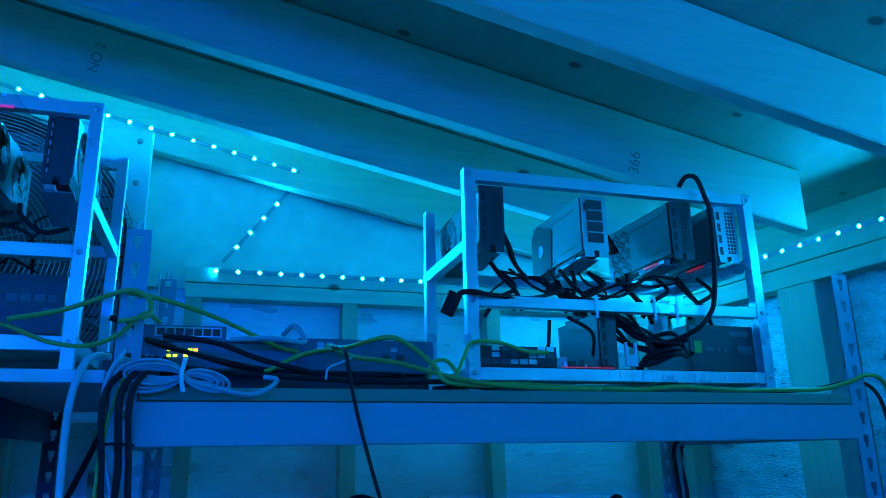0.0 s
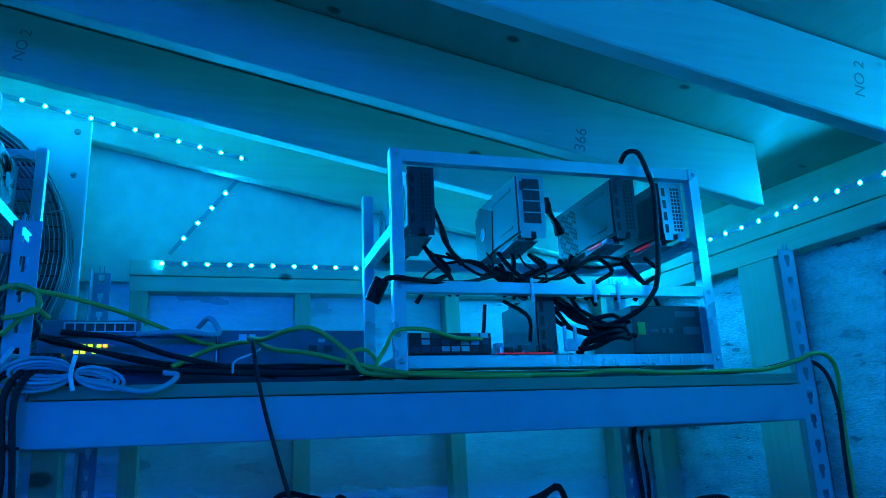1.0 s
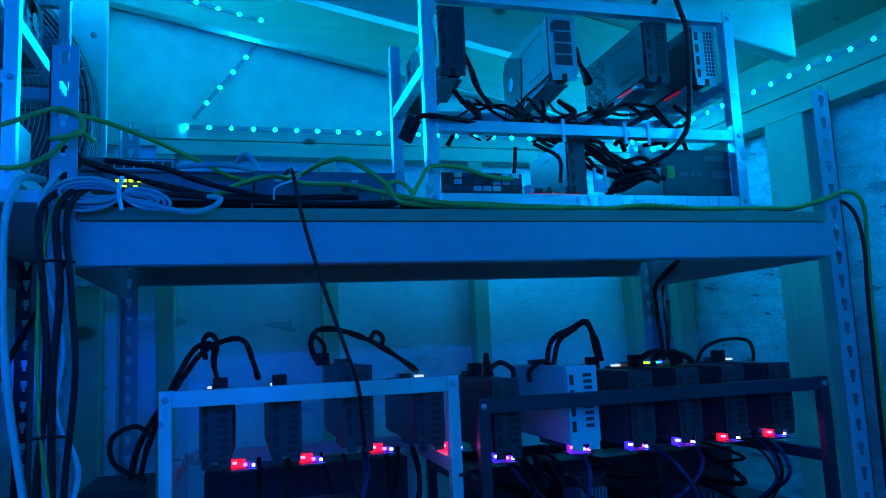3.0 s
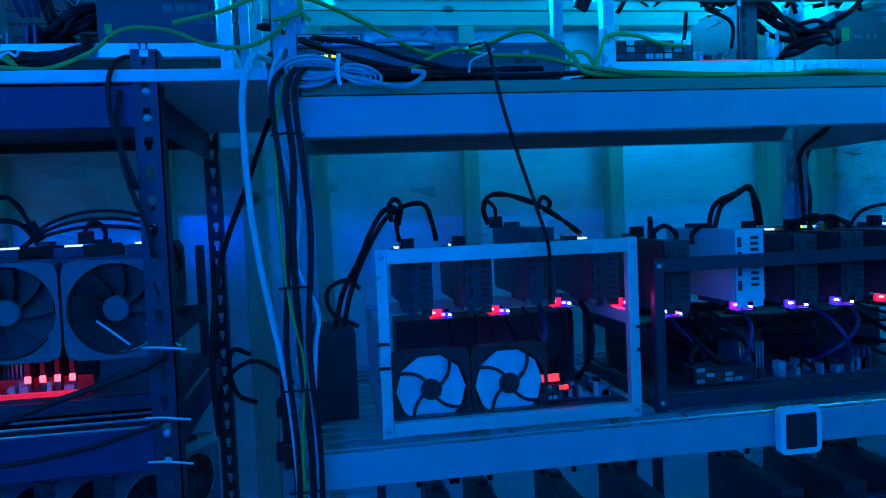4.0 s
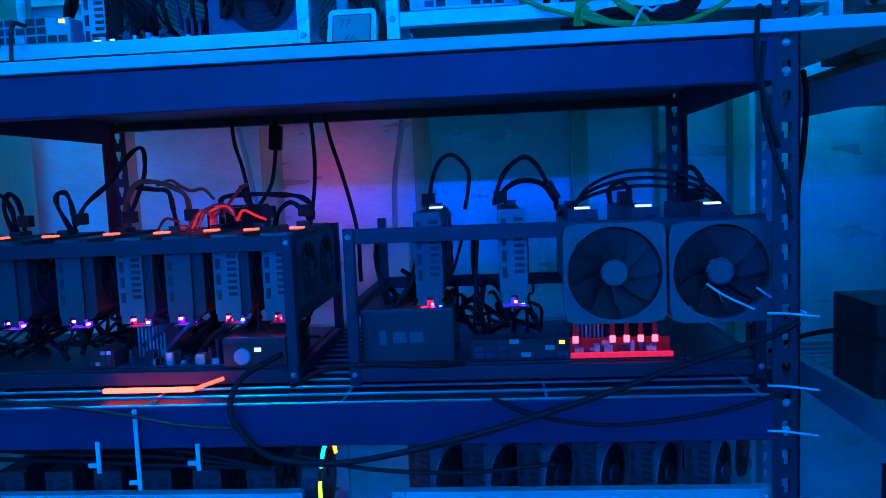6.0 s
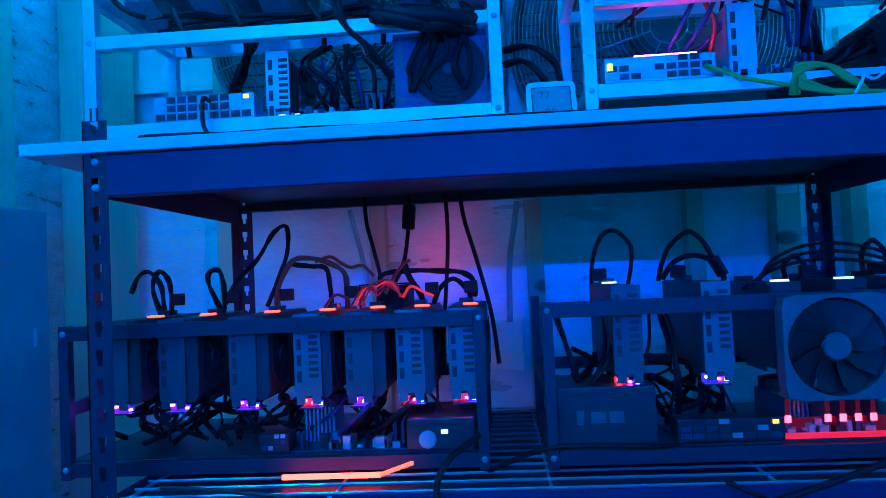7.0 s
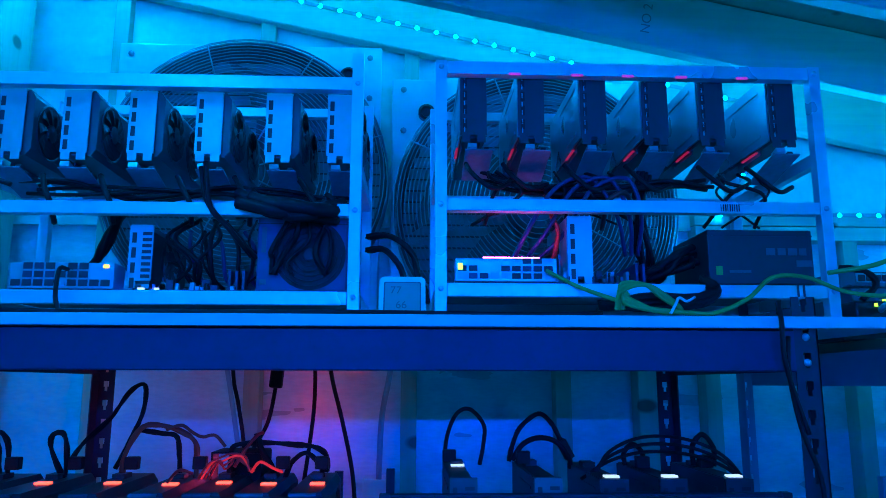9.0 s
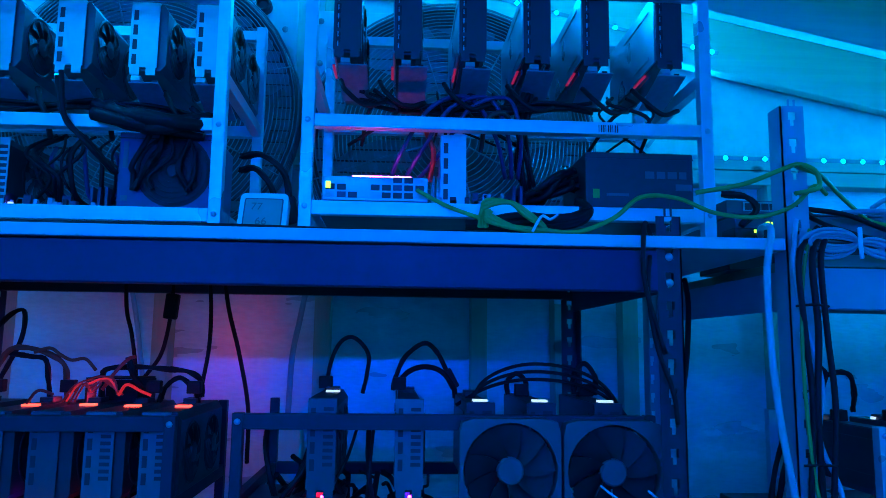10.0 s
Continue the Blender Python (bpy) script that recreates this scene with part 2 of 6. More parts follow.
def ring_profile(bm, center, axis, pairs, seg=24, close=False):
    """A turned shape: pairs of (radius, distance along the axis)."""
    axis = Vector(axis).normalized()
    u = axis.orthogonal().normalized()
    w = axis.cross(u)
    rows = []
    for r, d in pairs:
        rows.append([bm.verts.new(Vector(center) + axis * d + (u * math.cos(a) + w * math.sin(a)) * r) for a in (2 * math.pi * i / seg for i in range(seg))])
    for a, b in zip(rows, rows[1:] + (rows[:1] if close else [])):
        for i in range(seg):
            bm.faces.new((a[i], a[(i + 1) % seg], b[(i + 1) % seg], b[i]))
    if not close:
        for row in (rows[0], rows[-1]):
            if (row[0].co - row[seg // 2].co).length > 1e-5:
                bm.faces.new(row)
    return bm


def smooth_line(points, steps=7):
    pts = [Vector(p) for p in points]
    pts = [2 * pts[0] - pts[1]] + pts + [2 * pts[-1] - pts[-2]]
    out = []
    for i in range(1, len(pts) - 2):
        p0, p1, p2, p3 = pts[i - 1:i + 3]
        for k in range(steps):
            t = k / steps
            out.append(0.5 * ((2 * p1) + (p2 - p0) * t + (2 * p0 - 5 * p1 + 4 * p2 - p3) * t * t + (3 * p1 - p0 - 3 * p2 + p3) * t ** 3))
    out.append(pts[-2])
    return out


def tube(bm, points, r, seg=7, steps=7, flat=1.0, slot=0, lobes=0, twist=0.0):
    line = smooth_line(points, steps) if steps > 1 else [Vector(p) for p in points]
    tangents = [(line[min(i + 1, len(line) - 1)] - line[max(i - 1, 0)]).normalized() for i in range(len(line))]
    u = tangents[0].orthogonal().normalized()
    rows = []
    for n, (p, t) in enumerate(zip(line, tangents)):
        u = (u - t * u.dot(t)).normalized()
        w = t.cross(u)
        row = []
        for i in range(seg):
            a = 2 * math.pi * i / seg
            q = r * (0.80 + 0.24 * math.cos(lobes * (a + twist * n)) + 0.10 * math.sin(0.7 * n)) if lobes else r
            row.append(bm.verts.new(p + (u * math.cos(a) + w * math.sin(a) * flat) * q))
        rows.append(row)
    for a, b in zip(rows, rows[1:]):
        for i in range(seg):
            bm.faces.new((a[i], a[(i + 1) % seg], b[(i + 1) % seg], b[i])).material_index = slot
    for row in (rows[0], rows[-1]):
        bm.faces.new(row).material_index = slot
    return bm


def cable(points, r, mat, label, name="cable", group="", steps=7, plug=None, solid=False):
    bm = bmesh.new()
    if r >= 0.005 and mat in (CABLE_BLACK, RED_LIT_CABLE) and not solid:
        # several leads in one sleeve: a lobed section that twists on its way
        tube(bm, points, r * 0.9, 16, steps, lobes=4, twist=0.16)
    else:
        tube(bm, points, r, 8, steps)
    ob = part(name, bm, mat, smooth=True)
    tagged(ob, label, "cable", group)
    if plug:
        end, before = Vector(points[-1]), Vector(points[-2])
        q = (end - before).to_track_quat("Z", "Y").to_matrix().to_4x4()
        bm = boxes((-2.2 * r, 2.2 * r, -1.6 * r, 1.6 * r, 0, 7 * r), bevel=0.4 * r)
        bm.transform(Matrix.Translation(end) @ q)
        part("plug", bm, plug, ob)
    return ob


# ---- setting ----
SLOPE = -0.202


def roof(x):
    """Height of the rafters' underside."""
    return 2.165 + SLOPE * (x - 0.5)


XL, XR, YF, YB = -1.75, 1.36, -1.30, 1.875
tagged(part("floor", boxes((XL - 0.2, XR + 0.5, YF - 0.2, YB + 0.2, -0.05, 0)), FLOOR), "bare grey concrete floor of the shed", "floor", kind="structure")

# back wall: foil-faced board between studs, with the framing proud of it
wall = tagged(part("wall_north", boxes((XL - 0.1, XR + 0.1, YB + 0.055, YB + 0.12, 0, 1.96)), FOIL), "foil-faced insulated back wall between pine studs", "wall", kind="structure")
bm = bmesh.new()
v = [bm.verts.new(p) for p in ((XL - 0.1, YB + 0.03, 1.94), (XR + 0.1, YB + 0.03, 1.94), (XR + 0.1, YB + 0.03, roof(XR) + 0.16), (XL - 0.1, YB + 0.03, roof(XL) + 0.16))]
w = [bm.verts.new(p.co + Vector((0, 0.012, 0))) for p in v]
bm.faces.new(v), bm.faces.new(w[::-1])
for i in range(4):
    bm.faces.new((v[i], w[i], w[(i + 1) % 4], v[(i + 1) % 4]))
bmesh.ops.recalc_face_normals(bm, faces=bm.faces[:])
tagged(part("wall_north_gable", bm, GABLE), "pale board gable above the back wall's top plate", "wall", kind="structure")
for x in (1.27, 0.80, 0.398, 0.005, -0.38, -0.77, -1.16, -1.55):
    part("stud", boxes((x, x + 0.04, YB, YB + 0.055, 0, 1.910 if x > 0 else roof(x)), bevel=0.002), STUD, wall)
part("corner_post", boxes((-0.172, -0.115, YB - 0.01, YB + 0.055, 0, 2.31), bevel=0.003), STUD, wall)
part("top_plate", boxes((0.001, XR, YB - 0.002, YB + 0.055, 1.950, 1.989), bevel=0.002), RAFTER, wall)
part("top_plate", boxes((0.003, XR, YB, YB + 0.055, 1.911, 1.948), bevel=0.002), RAFTER, wall)

# right wall, a little out of square, with the eave plate on which the rafters rest
SKEW = Matrix.Translation((XR, YB, 0)) @ pose(0, 0, 0, 0, 0, 6.0) @ Matrix.Translation((-XR, -YB, 0))
wall_r = tagged(part("wall_east", boxes((XR + 0.055, XR + 0.12, YF - 0.1, YB + 0.1, 0, 1.95)), FOIL_SHADED), "foil-faced insulated side wall between pine studs", "wall", kind="structure")
wall_r.matrix_basis = SKEW
for y, wide in ((1.80, 0.04), (1.33, 0.11), (0.93, 0.04), (0.53, 0.04), (0.13, 0.04), (-0.27, 0.04), (-0.67, 0.04), (-1.07, 0.04)):
    part("stud", boxes((XR - 0.0, XR + 0.055, y, y + wide, 0, 1.899), bevel=0.002), STUD, wall_r)
part("top_plate", boxes((XR - 0.002, XR + 0.055, YF, YB - 0.006, 1.951, 2.006), bevel=0.002), PLATE_Y, wall_r)
part("top_plate", boxes((XR, XR + 0.055, YF, YB - 0.006, 1.900, 1.949), bevel=0.002), PLATE_Y, wall_r)
part("eave_board", boxes((XR + 0.122, XR + 0.140, YF, YB - 0.006, 1.90, 2.20)), PLATE_Y, wall_r)

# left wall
wall_l = tagged(part("wall_west", boxes((XL - 0.12, XL - 0.055, YF, YB + 0.1, 0, 2.78)), FOIL_SHADED), "foil-faced insulated side wall with wide pine boards", "wall", kind="structure")
for y0, y1 in ((1.62, 1.86), (1.05, 1.385), (0.4, 0.5), (-0.2, -0.1), (-0.8, -0.7)):
    part("stud", boxes((XL - 0.055, XL, y0, y1, 0, roof(XL) + 0.1), bevel=0.003), STUD, wall_l)
part("crack", boxes((XL - 0.001, XL + 0.0015, 1.225, 1.232, 1.76, 1.98)), INK, wall_l, "dark split along the board")
tagged(part("wall_south", boxes((XL - 0.1, XR + 0.5, YF - 0.1, YF, 0, 2.8)), STUD), "plain timber wall added unseen behind the walkway", "wall", kind="structure")


# roof: sloping plywood deck on pine rafters
def sloped(x0, x1, y0, y1, low, high):
    bm = bmesh.new()
    v = [bm.verts.new((x, y, roof(x) + d)) for x in (x0, x1) for y in (y0, y1) for d in (low, high)]
    for f in ((0, 1, 3, 2), (4, 6, 7, 5), (0, 4, 5, 1), (2, 3, 7, 6), (0, 2, 6, 4), (1, 5, 7, 3)):
        bm.faces.new([v[i] for i in f])
    bmesh.ops.recalc_face_normals(bm, faces=bm.faces[:])
    return bm


ceiling = tagged(part("ceiling", sloped(XL - 0.2, XR + 0.5, YF - 0.1, YB + 0.1, 0.149, 0.165), DECKWOOD), "knotty plywood roof deck on sloping rafters", "ceiling", kind="structure")
for i, y in enumerate((1.857, 1.57, 1.255, 0.886)):
    bm = sloped(XL - 0.05, XR - 0.075 + 0.105 * (YB - y), y, y + 0.038, 0.0, 0.146)
    bmesh.ops.bevel(bm, geom=bm.edges[:], offset=0.003, segments=1, affect="EDGES")
    tagged(part("rafter", bm, RAFTER), "knotty pine rafter, sloping under the roof deck", "rafter", "roof rafters", "structure")


# ---- light strips ----
def strip(a, b, normal, mat, label, first=0.0, step=0.0535, r=0.0042):
    a, b, n = Vector(a), Vector(b), Vector(normal)
    way = (b - a).normalized()
    side = way.cross(n)
    bm = bmesh.new()
    c = [a + side * s + n * d for s in (-0.005, 0.005) for d in (0.0005, 0.002)]
    e = [b + side * s + n * d for s in (-0.005, 0.005) for d in (0.0005, 0.002)]
    va, vb = [bm.verts.new(p) for p in c], [bm.verts.new(p) for p in e]
    for i, j in ((0, 1), (1, 3), (3, 2), (2, 0)):
        bm.faces.new((va[i], va[j], vb[j], vb[i]))
    ob = tagged(part("light_strip", bm, STRIP_TAPE), label, "light strip", "light strips")
    me = bpy.data.meshes.new("diode")
    one = bmesh.new()
    bmesh.ops.create_icosphere(one, subdivisions=2, radius=r)
    bmesh.ops.scale(one, vec=(1, 1, 0.07), verts=one.verts[:])
    one.to_mesh(me)
    one.free()
    me.materials.append(mat)
    d = first
    while d < (b - a).length:
        o = new("diode", me)
        o.parent = ob
        o.matrix_basis = Matrix.Translation(a + way * d + n * 0.002) @ n.to_track_quat("Z", "Y").to_matrix().to_4x4()
        d += step


CY = "adhesive light strip with glowing cyan diodes "
strip((XL + 0.02, 1.855, 2.26 - 0.22 * (XL + 0.02 - 0.272)), (0.272, 1.855, 2.26), (0, -1, 0), LED_CYAN, CY + "along a rafter")
strip((0.272, 1.900, 2.25), (0.088, 1.900, 2.011), (0, -1, 0), LED_CYAN, CY + "folded down the gable", 0.088)
strip((0.074, 1.872, 1.980), (1.35, 1.872, 1.980), (0, -1, 0), LED_CYAN, CY + "along the top plate", 0.0)
side_way = SKEW.to_3x3()
strip(SKEW @ Vector((XR - 0.003, 1.83, 1.990)), SKEW @ Vector((XR - 0.003, YF + 0.05, 1.990)), side_way @ Vector((-1, 0, 0)), LED_EAVE, CY + "along the eave plate")
strip((XL + 0.22, 1.80, roof(XL + 0.22) + 0.147), (XL + 0.22, YF + 0.05, roof(XL + 0.22) + 0.147), (0, 0, -1), LED_CYAN, CY + "under the roof deck")
strip((XL + 0.05, YF + 0.003, 1.82), (0.30, YF + 0.003, 1.82), (0, 1, 0), LED_BLUE, "adhesive light strip with glowing blue diodes added unseen behind the walkway", r=0.0046)
# unseen strip added to brighten the rafters and roof deck
strip((XL + 0.05, YF + 0.003, 2.42), (0.45, YF + 0.003, 2.10), (0, 1, 0), LED_HIGH_FILL, CY + "added unseen behind the walkway")


# ---- shelving ----
def slotted_post(x, y, z1, mat, parent, face=0.034, flip=1, back=1):
    """An angle post with keyhole slots cut in its front face."""
    bm = bmesh.new()
    t, pitch, z = 0.002, 0.0385, 0.0
    half = face / 2
    box(bm, x - half if flip > 0 else x + half - t, x - half + t if flip > 0 else x + half, y, y + back * face, 0, z1)
    side = [(x - half, x - 0.0055), (x + 0.0055, x + half)]
    for a, b in side:
        box(bm, a, b, y, y + t, 0, z1)
    while z < z1:
        box(bm, x - 0.0055, x + 0.0055, y + 0.0001, y + t - 0.0001, z, min(z + 0.018, z1))
        box(bm, x - 0.0055, x - 0.003, y + 0.0001, y + t - 0.0001, z + 0.018, min(z + 0.027, z1))
        box(bm, x + 0.003, x + 0.0055, y + 0.0001, y + t - 0.0001, z + 0.018, min(z + 0.027, z1))
        z += pitch
    return part("post", bm, mat, parent)


def beam(x0, x1, y, z0, z1, mat, parent):
    """A folded shelf beam: a tall face with an inward lip and a step."""
    bm = bmesh.new()
    prof = [(0, z1), (0.0015, z1 + 0.0005), (0.002, z1), (0.002, z1 - 0.014), (0.016, z1 - 0.014), (0.016, z1 - 0.016), (0.002, z1 - 0.017), (0.002, z0 + 0.002), (0.024, z0 + 0.002), (0.024, z0), (0.0015, z0), (0, z0 + 0.0015)]
    ends = [[bm.verts.new((x, y + d, z)) for d, z in prof] for x in (x0, x1)]
    for i in range(len(prof)):
        j = (i + 1) % len(prof)
        bm.faces.new((ends[0][i], ends[0][j], ends[1][j], ends[1][i]))
    bm.faces.new(ends[0][::-1]), bm.faces.new(ends[1])
    bmesh.ops.recalc_face_normals(bm, faces=bm.faces[:])
    return part("beam", bm, mat, parent)


def rivets(parent, spots, y, mat=SILVER, r=0.0055):
    for x, z in spots:
        bm = ring_profile(bmesh.new(), (x, y, z), (0, -1, 0), [(r, 0), (r * 0.9, 0.0015), (r * 0.4, 0.0028)], 10)
        part("rivet", bm, mat, parent, smooth=True)


def rack(label, xs, y0, y1, front_top, back_top, levels, mat, post_mat):
    ob = thing("shelving_rack", label, "shelving rack", "shelving racks")
    for x, flip in zip(xs, (1, -1)):
        slotted_post(x, y0, front_top, post_mat, ob, flip=flip)
        slotted_post(x, y1, back_top, post_mat, ob, flip=flip, back=-1)
    a, b = xs[0] + 0.017, xs[1] - 0.017
    for z0, z1 in levels:
        beam(a, b, y0 - 0.001, z0, z1, mat, ob)
        beam(a, b, y1 - 0.026, z1 - 0.028, z1, post_mat, ob)
        for x in xs:
            part("side_beam", boxes((x - 0.001, x + 0.001, y0 + 0.036, y1 - 0.036, z0, z1)), mat, ob)
        rivets(ob, [(x, z) for x in xs for z in (z0 + 0.012, z1 - 0.008)], y0)
    return ob


RIGHT = rack("grey steel boltless shelving rack with slotted posts", (-0.018, 1.152), 1.0, 1.60, 1.818, 1.89, ((1.533, 1.589), (1.039, 1.090), (0.55, 0.605)), GREY_STEEL, GREY_STEEL)
LEFT = rack("navy blue steel boltless shelving rack with slotted posts", (-1.378, -0.200), 1.0, 1.585, 1.656, 1.62, ((1.553, 1.608), (1.092, 1.149), (0.56, 0.62)), NAVY_STEEL, BLACK_STEEL)

tagged(part("shelf_board", boxes((0.002, 1.132, 0.999, 1.60, 1.591, 1.608), bevel=0.0015), PLY_EDGE), "worn plywood shelf board lying on the grey rack", "shelf board")
tagged(part("shelf_board", boxes((-1.480, -0.04, 0.992, 1.58, 1.6115, 1.628), bevel=0.002), WHITE_BOARD), "white laminated shelf board lying on the navy rack", "shelf board")
tagged(part("under_board", boxes((-1.36, -0.218, 1.003, 1.58, 1.5965, 1.6085)), BLACK_STEEL), "dark chipboard panel under the white shelf board", "shelf board")


# dark sheet added below the wires to close the view through them
tagged(part("deck_blocker", boxes((-1.345, -0.235, 1.03, 1.55, 1.132, 1.143), bevel=0.001), BLACK_STEEL), "dark panel added to block the view through the navy deck", "shelf board")


def wire_deck(x0, x1, y0, y1, z, label, n=9):
    ob = thing("wire_deck", label, "wire shelf", "wire shelf decks")
    for i in range(n):
        y = y0 + (y1 - y0) * i / (n - 1)
        part("wire", tube(bmesh.new(), [(x0, y, z), (x1, y, z)], 0.0022, 6, 1), WIRE_STEEL, ob)
    for i in range(5):
        x = x0 + (x1 - x0) * (i + 0.02) / 4.04
        part("cross_wire", tube(bmesh.new(), [(x, y0, z - 0.004), (x, y1, z - 0.004)], 0.0024, 6, 1), WIRE_STEEL, ob)


wire_deck(0.003, 1.13, 1.004, 1.59, 1.094, "zinc wire shelf deck on the grey rack", 15)
wire_deck(-1.358, -0.22, 1.004, 1.575, 1.151, "zinc wire shelf deck on the navy rack", 15)
wire_deck(0.003, 1.13, 1.004, 1.59, 0.607, "zinc wire shelf deck on the grey rack's low level", 9)
wire_deck(-1.358, -0.22, 1.004, 1.575, 0.622, "zinc wire shelf deck on the navy rack's low level", 9)


# ---- open frames for computers ----
def screw(parent, x, y, z, r=0.0045):
    part("screw", ring_profile(bmesh.new(), (x, y, z), (0, -1, 0), [(r, 0), (r, 0.0015), (r * 0.5, 0.003)], 8), SILVER, parent, smooth=True)


def open_frame(label, x0, x1, y0, y1, z0, z_low, z_mid, z_top, mat, w=0.02, back_top=None, tray=True, rest=None, rail=None, back_rail=None):
    """Four uprights, rails at three heights, a rear rest rail and a tray."""
    ob = thing("mining_frame", label, "computer frame", "open computer frames")
    bt = back_top or z_top
    for a, b, c, d, top in ((x0, x0 + w, y0, y0 + w, z_top), (x1 - w, x1, y0, y0 + w, z_top), (x0, x0 + w, y1 - w, y1, bt), (x1 - w, x1, y1 - w, y1, bt)):
        part("upright", boxes((a, b, c, d, z0, top), bevel=0.0008), mat, ob)
    a, b = x0 + w + 0.0005, x1 - w - 0.0005
    fy = y0 + 0.001
    zr = rail or z_top - 0.0115
    part("top_rail", boxes((a, b, fy, fy + 0.018, zr - 0.0105, zr + 0.0105), bevel=0.0008), mat, ob)
    part("bottom_rail", boxes((a, b, fy, fy + w, z_low - 0.011, z_low + 0.009), bevel=0.0008), mat, ob)
    part("bottom_rail", boxes((a, b, y1 - w, y1 - 0.001, z_low - 0.011, z_low + 0.009), bevel=0.0008), mat, ob)
    if z_mid:
        part("middle_rail", boxes((a, b, fy, fy + w, z_mid - 0.009, z_mid + 0.010), bevel=0.0008), mat, ob)
    r = rest if rest else (z_top - 0.13)
    part("rear_rail", boxes((a, b, y1 - w, y1 - 0.001, r - 0.01, r + 0.01), bevel=0.0008), mat, ob)
    for x in (x0, x1 - w):
        part("side_rail", boxes((x + 0.001, x + w - 0.001, y0 + w, y1 - w, r - 0.01, r + 0.01), bevel=0.0008), mat, ob)
        part("side_rail", boxes((x + 0.001, x + w - 0.001, y0 + w, y1 - w, z_low - 0.011, z_low + 0.009), bevel=0.0008), mat, ob)
    if back_rail:
        part("rear_rail", boxes((a, b, y1 - w, y1 - 0.001, back_rail - 0.009, back_rail + 0.009), bevel=0.0008), mat, ob)
    if tray:
        part("tray", boxes((x0 + w, x1 - w, y0 + w, y1 - w, z_low + 0.0095, z_low + 0.0115)), SHROUD, ob)
    for x in (x0 + w / 2, x1 - w / 2):
        for z in (zr, z_low) + ((z_mid,) if z_mid else ()):
            screw(ob, x, y0, z)
    return ob


A_ = open_frame("silver aluminium open computer frame on the grey rack", 0.481, 1.070, 1.10, 1.37, 1.6085, 1.645, 1.764, 1.999, ALU, rest=1.862)
# white bars stand in for light that shines through the rail's vent holes
light_tick = part("light_tick", boxes((-0.0022, 0.0022, -0.0008, 0.0, -0.007, 0.007)), TIE_WHITE, A_, "white tick painted for light showing through the bottom rail")
light_tick.location = (0.735, 1.1008, 1.645)
for k in range(1, 15):
    o = new("light_tick", light_tick.data)
    o.parent, o.location = A_, (0.735 + 0.021 * k, 1.1008, 1.645)
C_ = open_frame("silver aluminium open computer frame on the white board", -1.446, -0.824, 1.098, 1.40, 1.6285, 1.662, 1.796, 2.053, ALU, w=0.018, rest=1.87, rail=2.001, back_top=2.075, back_rail=2.058)
D_ = open_frame("silver aluminium open computer frame beside the thermometer", -0.711, -0.094, 1.085, 1.41, 1.6285, 1.675, 1.804, 2.038, ALU, w=0.018, rest=1.887, back_top=2.075, back_rail=2.060)
B_ = open_frame("low silver aluminium computer frame on the grey rack's wire deck", 0.094, 0.492, 1.022, 1.34, 1.0975, 1.110, 0, 1.374, ALU, w=0.016, rest=1.25)
E_ = open_frame("low black steel computer frame on the grey rack's wire deck", 0.522, 1.130, 1.03, 1.36, 1.0975, 1.112, 0, 1.338, BLACK_STEEL, w=0.016, rest=1.21)
F_ = open_frame("low dark steel computer frame with two large fans", -0.788, -0.198, 1.075, 1.40, 1.1535, 1.170, 0, 1.383, BLACK_STEEL, w=0.015, rest=1.262)
G_ = open_frame("low dark steel computer frame lit by a red board", -1.492, -0.868, 1.09, 1.42, 1.1535, 1.168, 0, 1.377, BLACK_STEEL, w=0.015, rest=1.255)
H_ = open_frame("silver aluminium computer frame on the low shelf", -0.725, -0.209, 1.018, 1.34, 0.6245, 0.66, 0.78, 1.018, ALU, w=0.018, rest=0.88)
I_ = open_frame("second silver aluminium computer frame on the low shelf", -1.36, -0.853, 1.018, 1.34, 0.6245, 0.66, 0.78, 1.018, ALU, w=0.018, rest=0.88)


# ---- graphics cards ----
def fan_blades(bm, c, axis, r, n=9, pitch=0.35, depth=0.006, hub=0.32, sweep=0.35):
    axis = Vector(axis).normalized()
    u = axis.orthogonal().normalized()
    w = axis.cross(u)
    c = Vector(c)
    root = []
    for i in range(n):
        a0 = 2 * math.pi * i / n
        rows = []
        for k in range(4):
            rr = r * (hub + (0.96 - hub) * k / 3)
            for s in (-1, 1):
                a = a0 + sweep * k / 3 + s * math.pi / n * 0.62
                rows.append(bm.verts.new(c + (u * math.cos(a) + w * math.sin(a)) * rr + axis * s * depth * pitch))
        root += rows[:2]
        for k in range(3):
            bm.faces.new((rows[2 * k], rows[2 * k + 1], rows[2 * k + 3], rows[2 * k + 2]))
    bm.faces.new(root)
    return bm


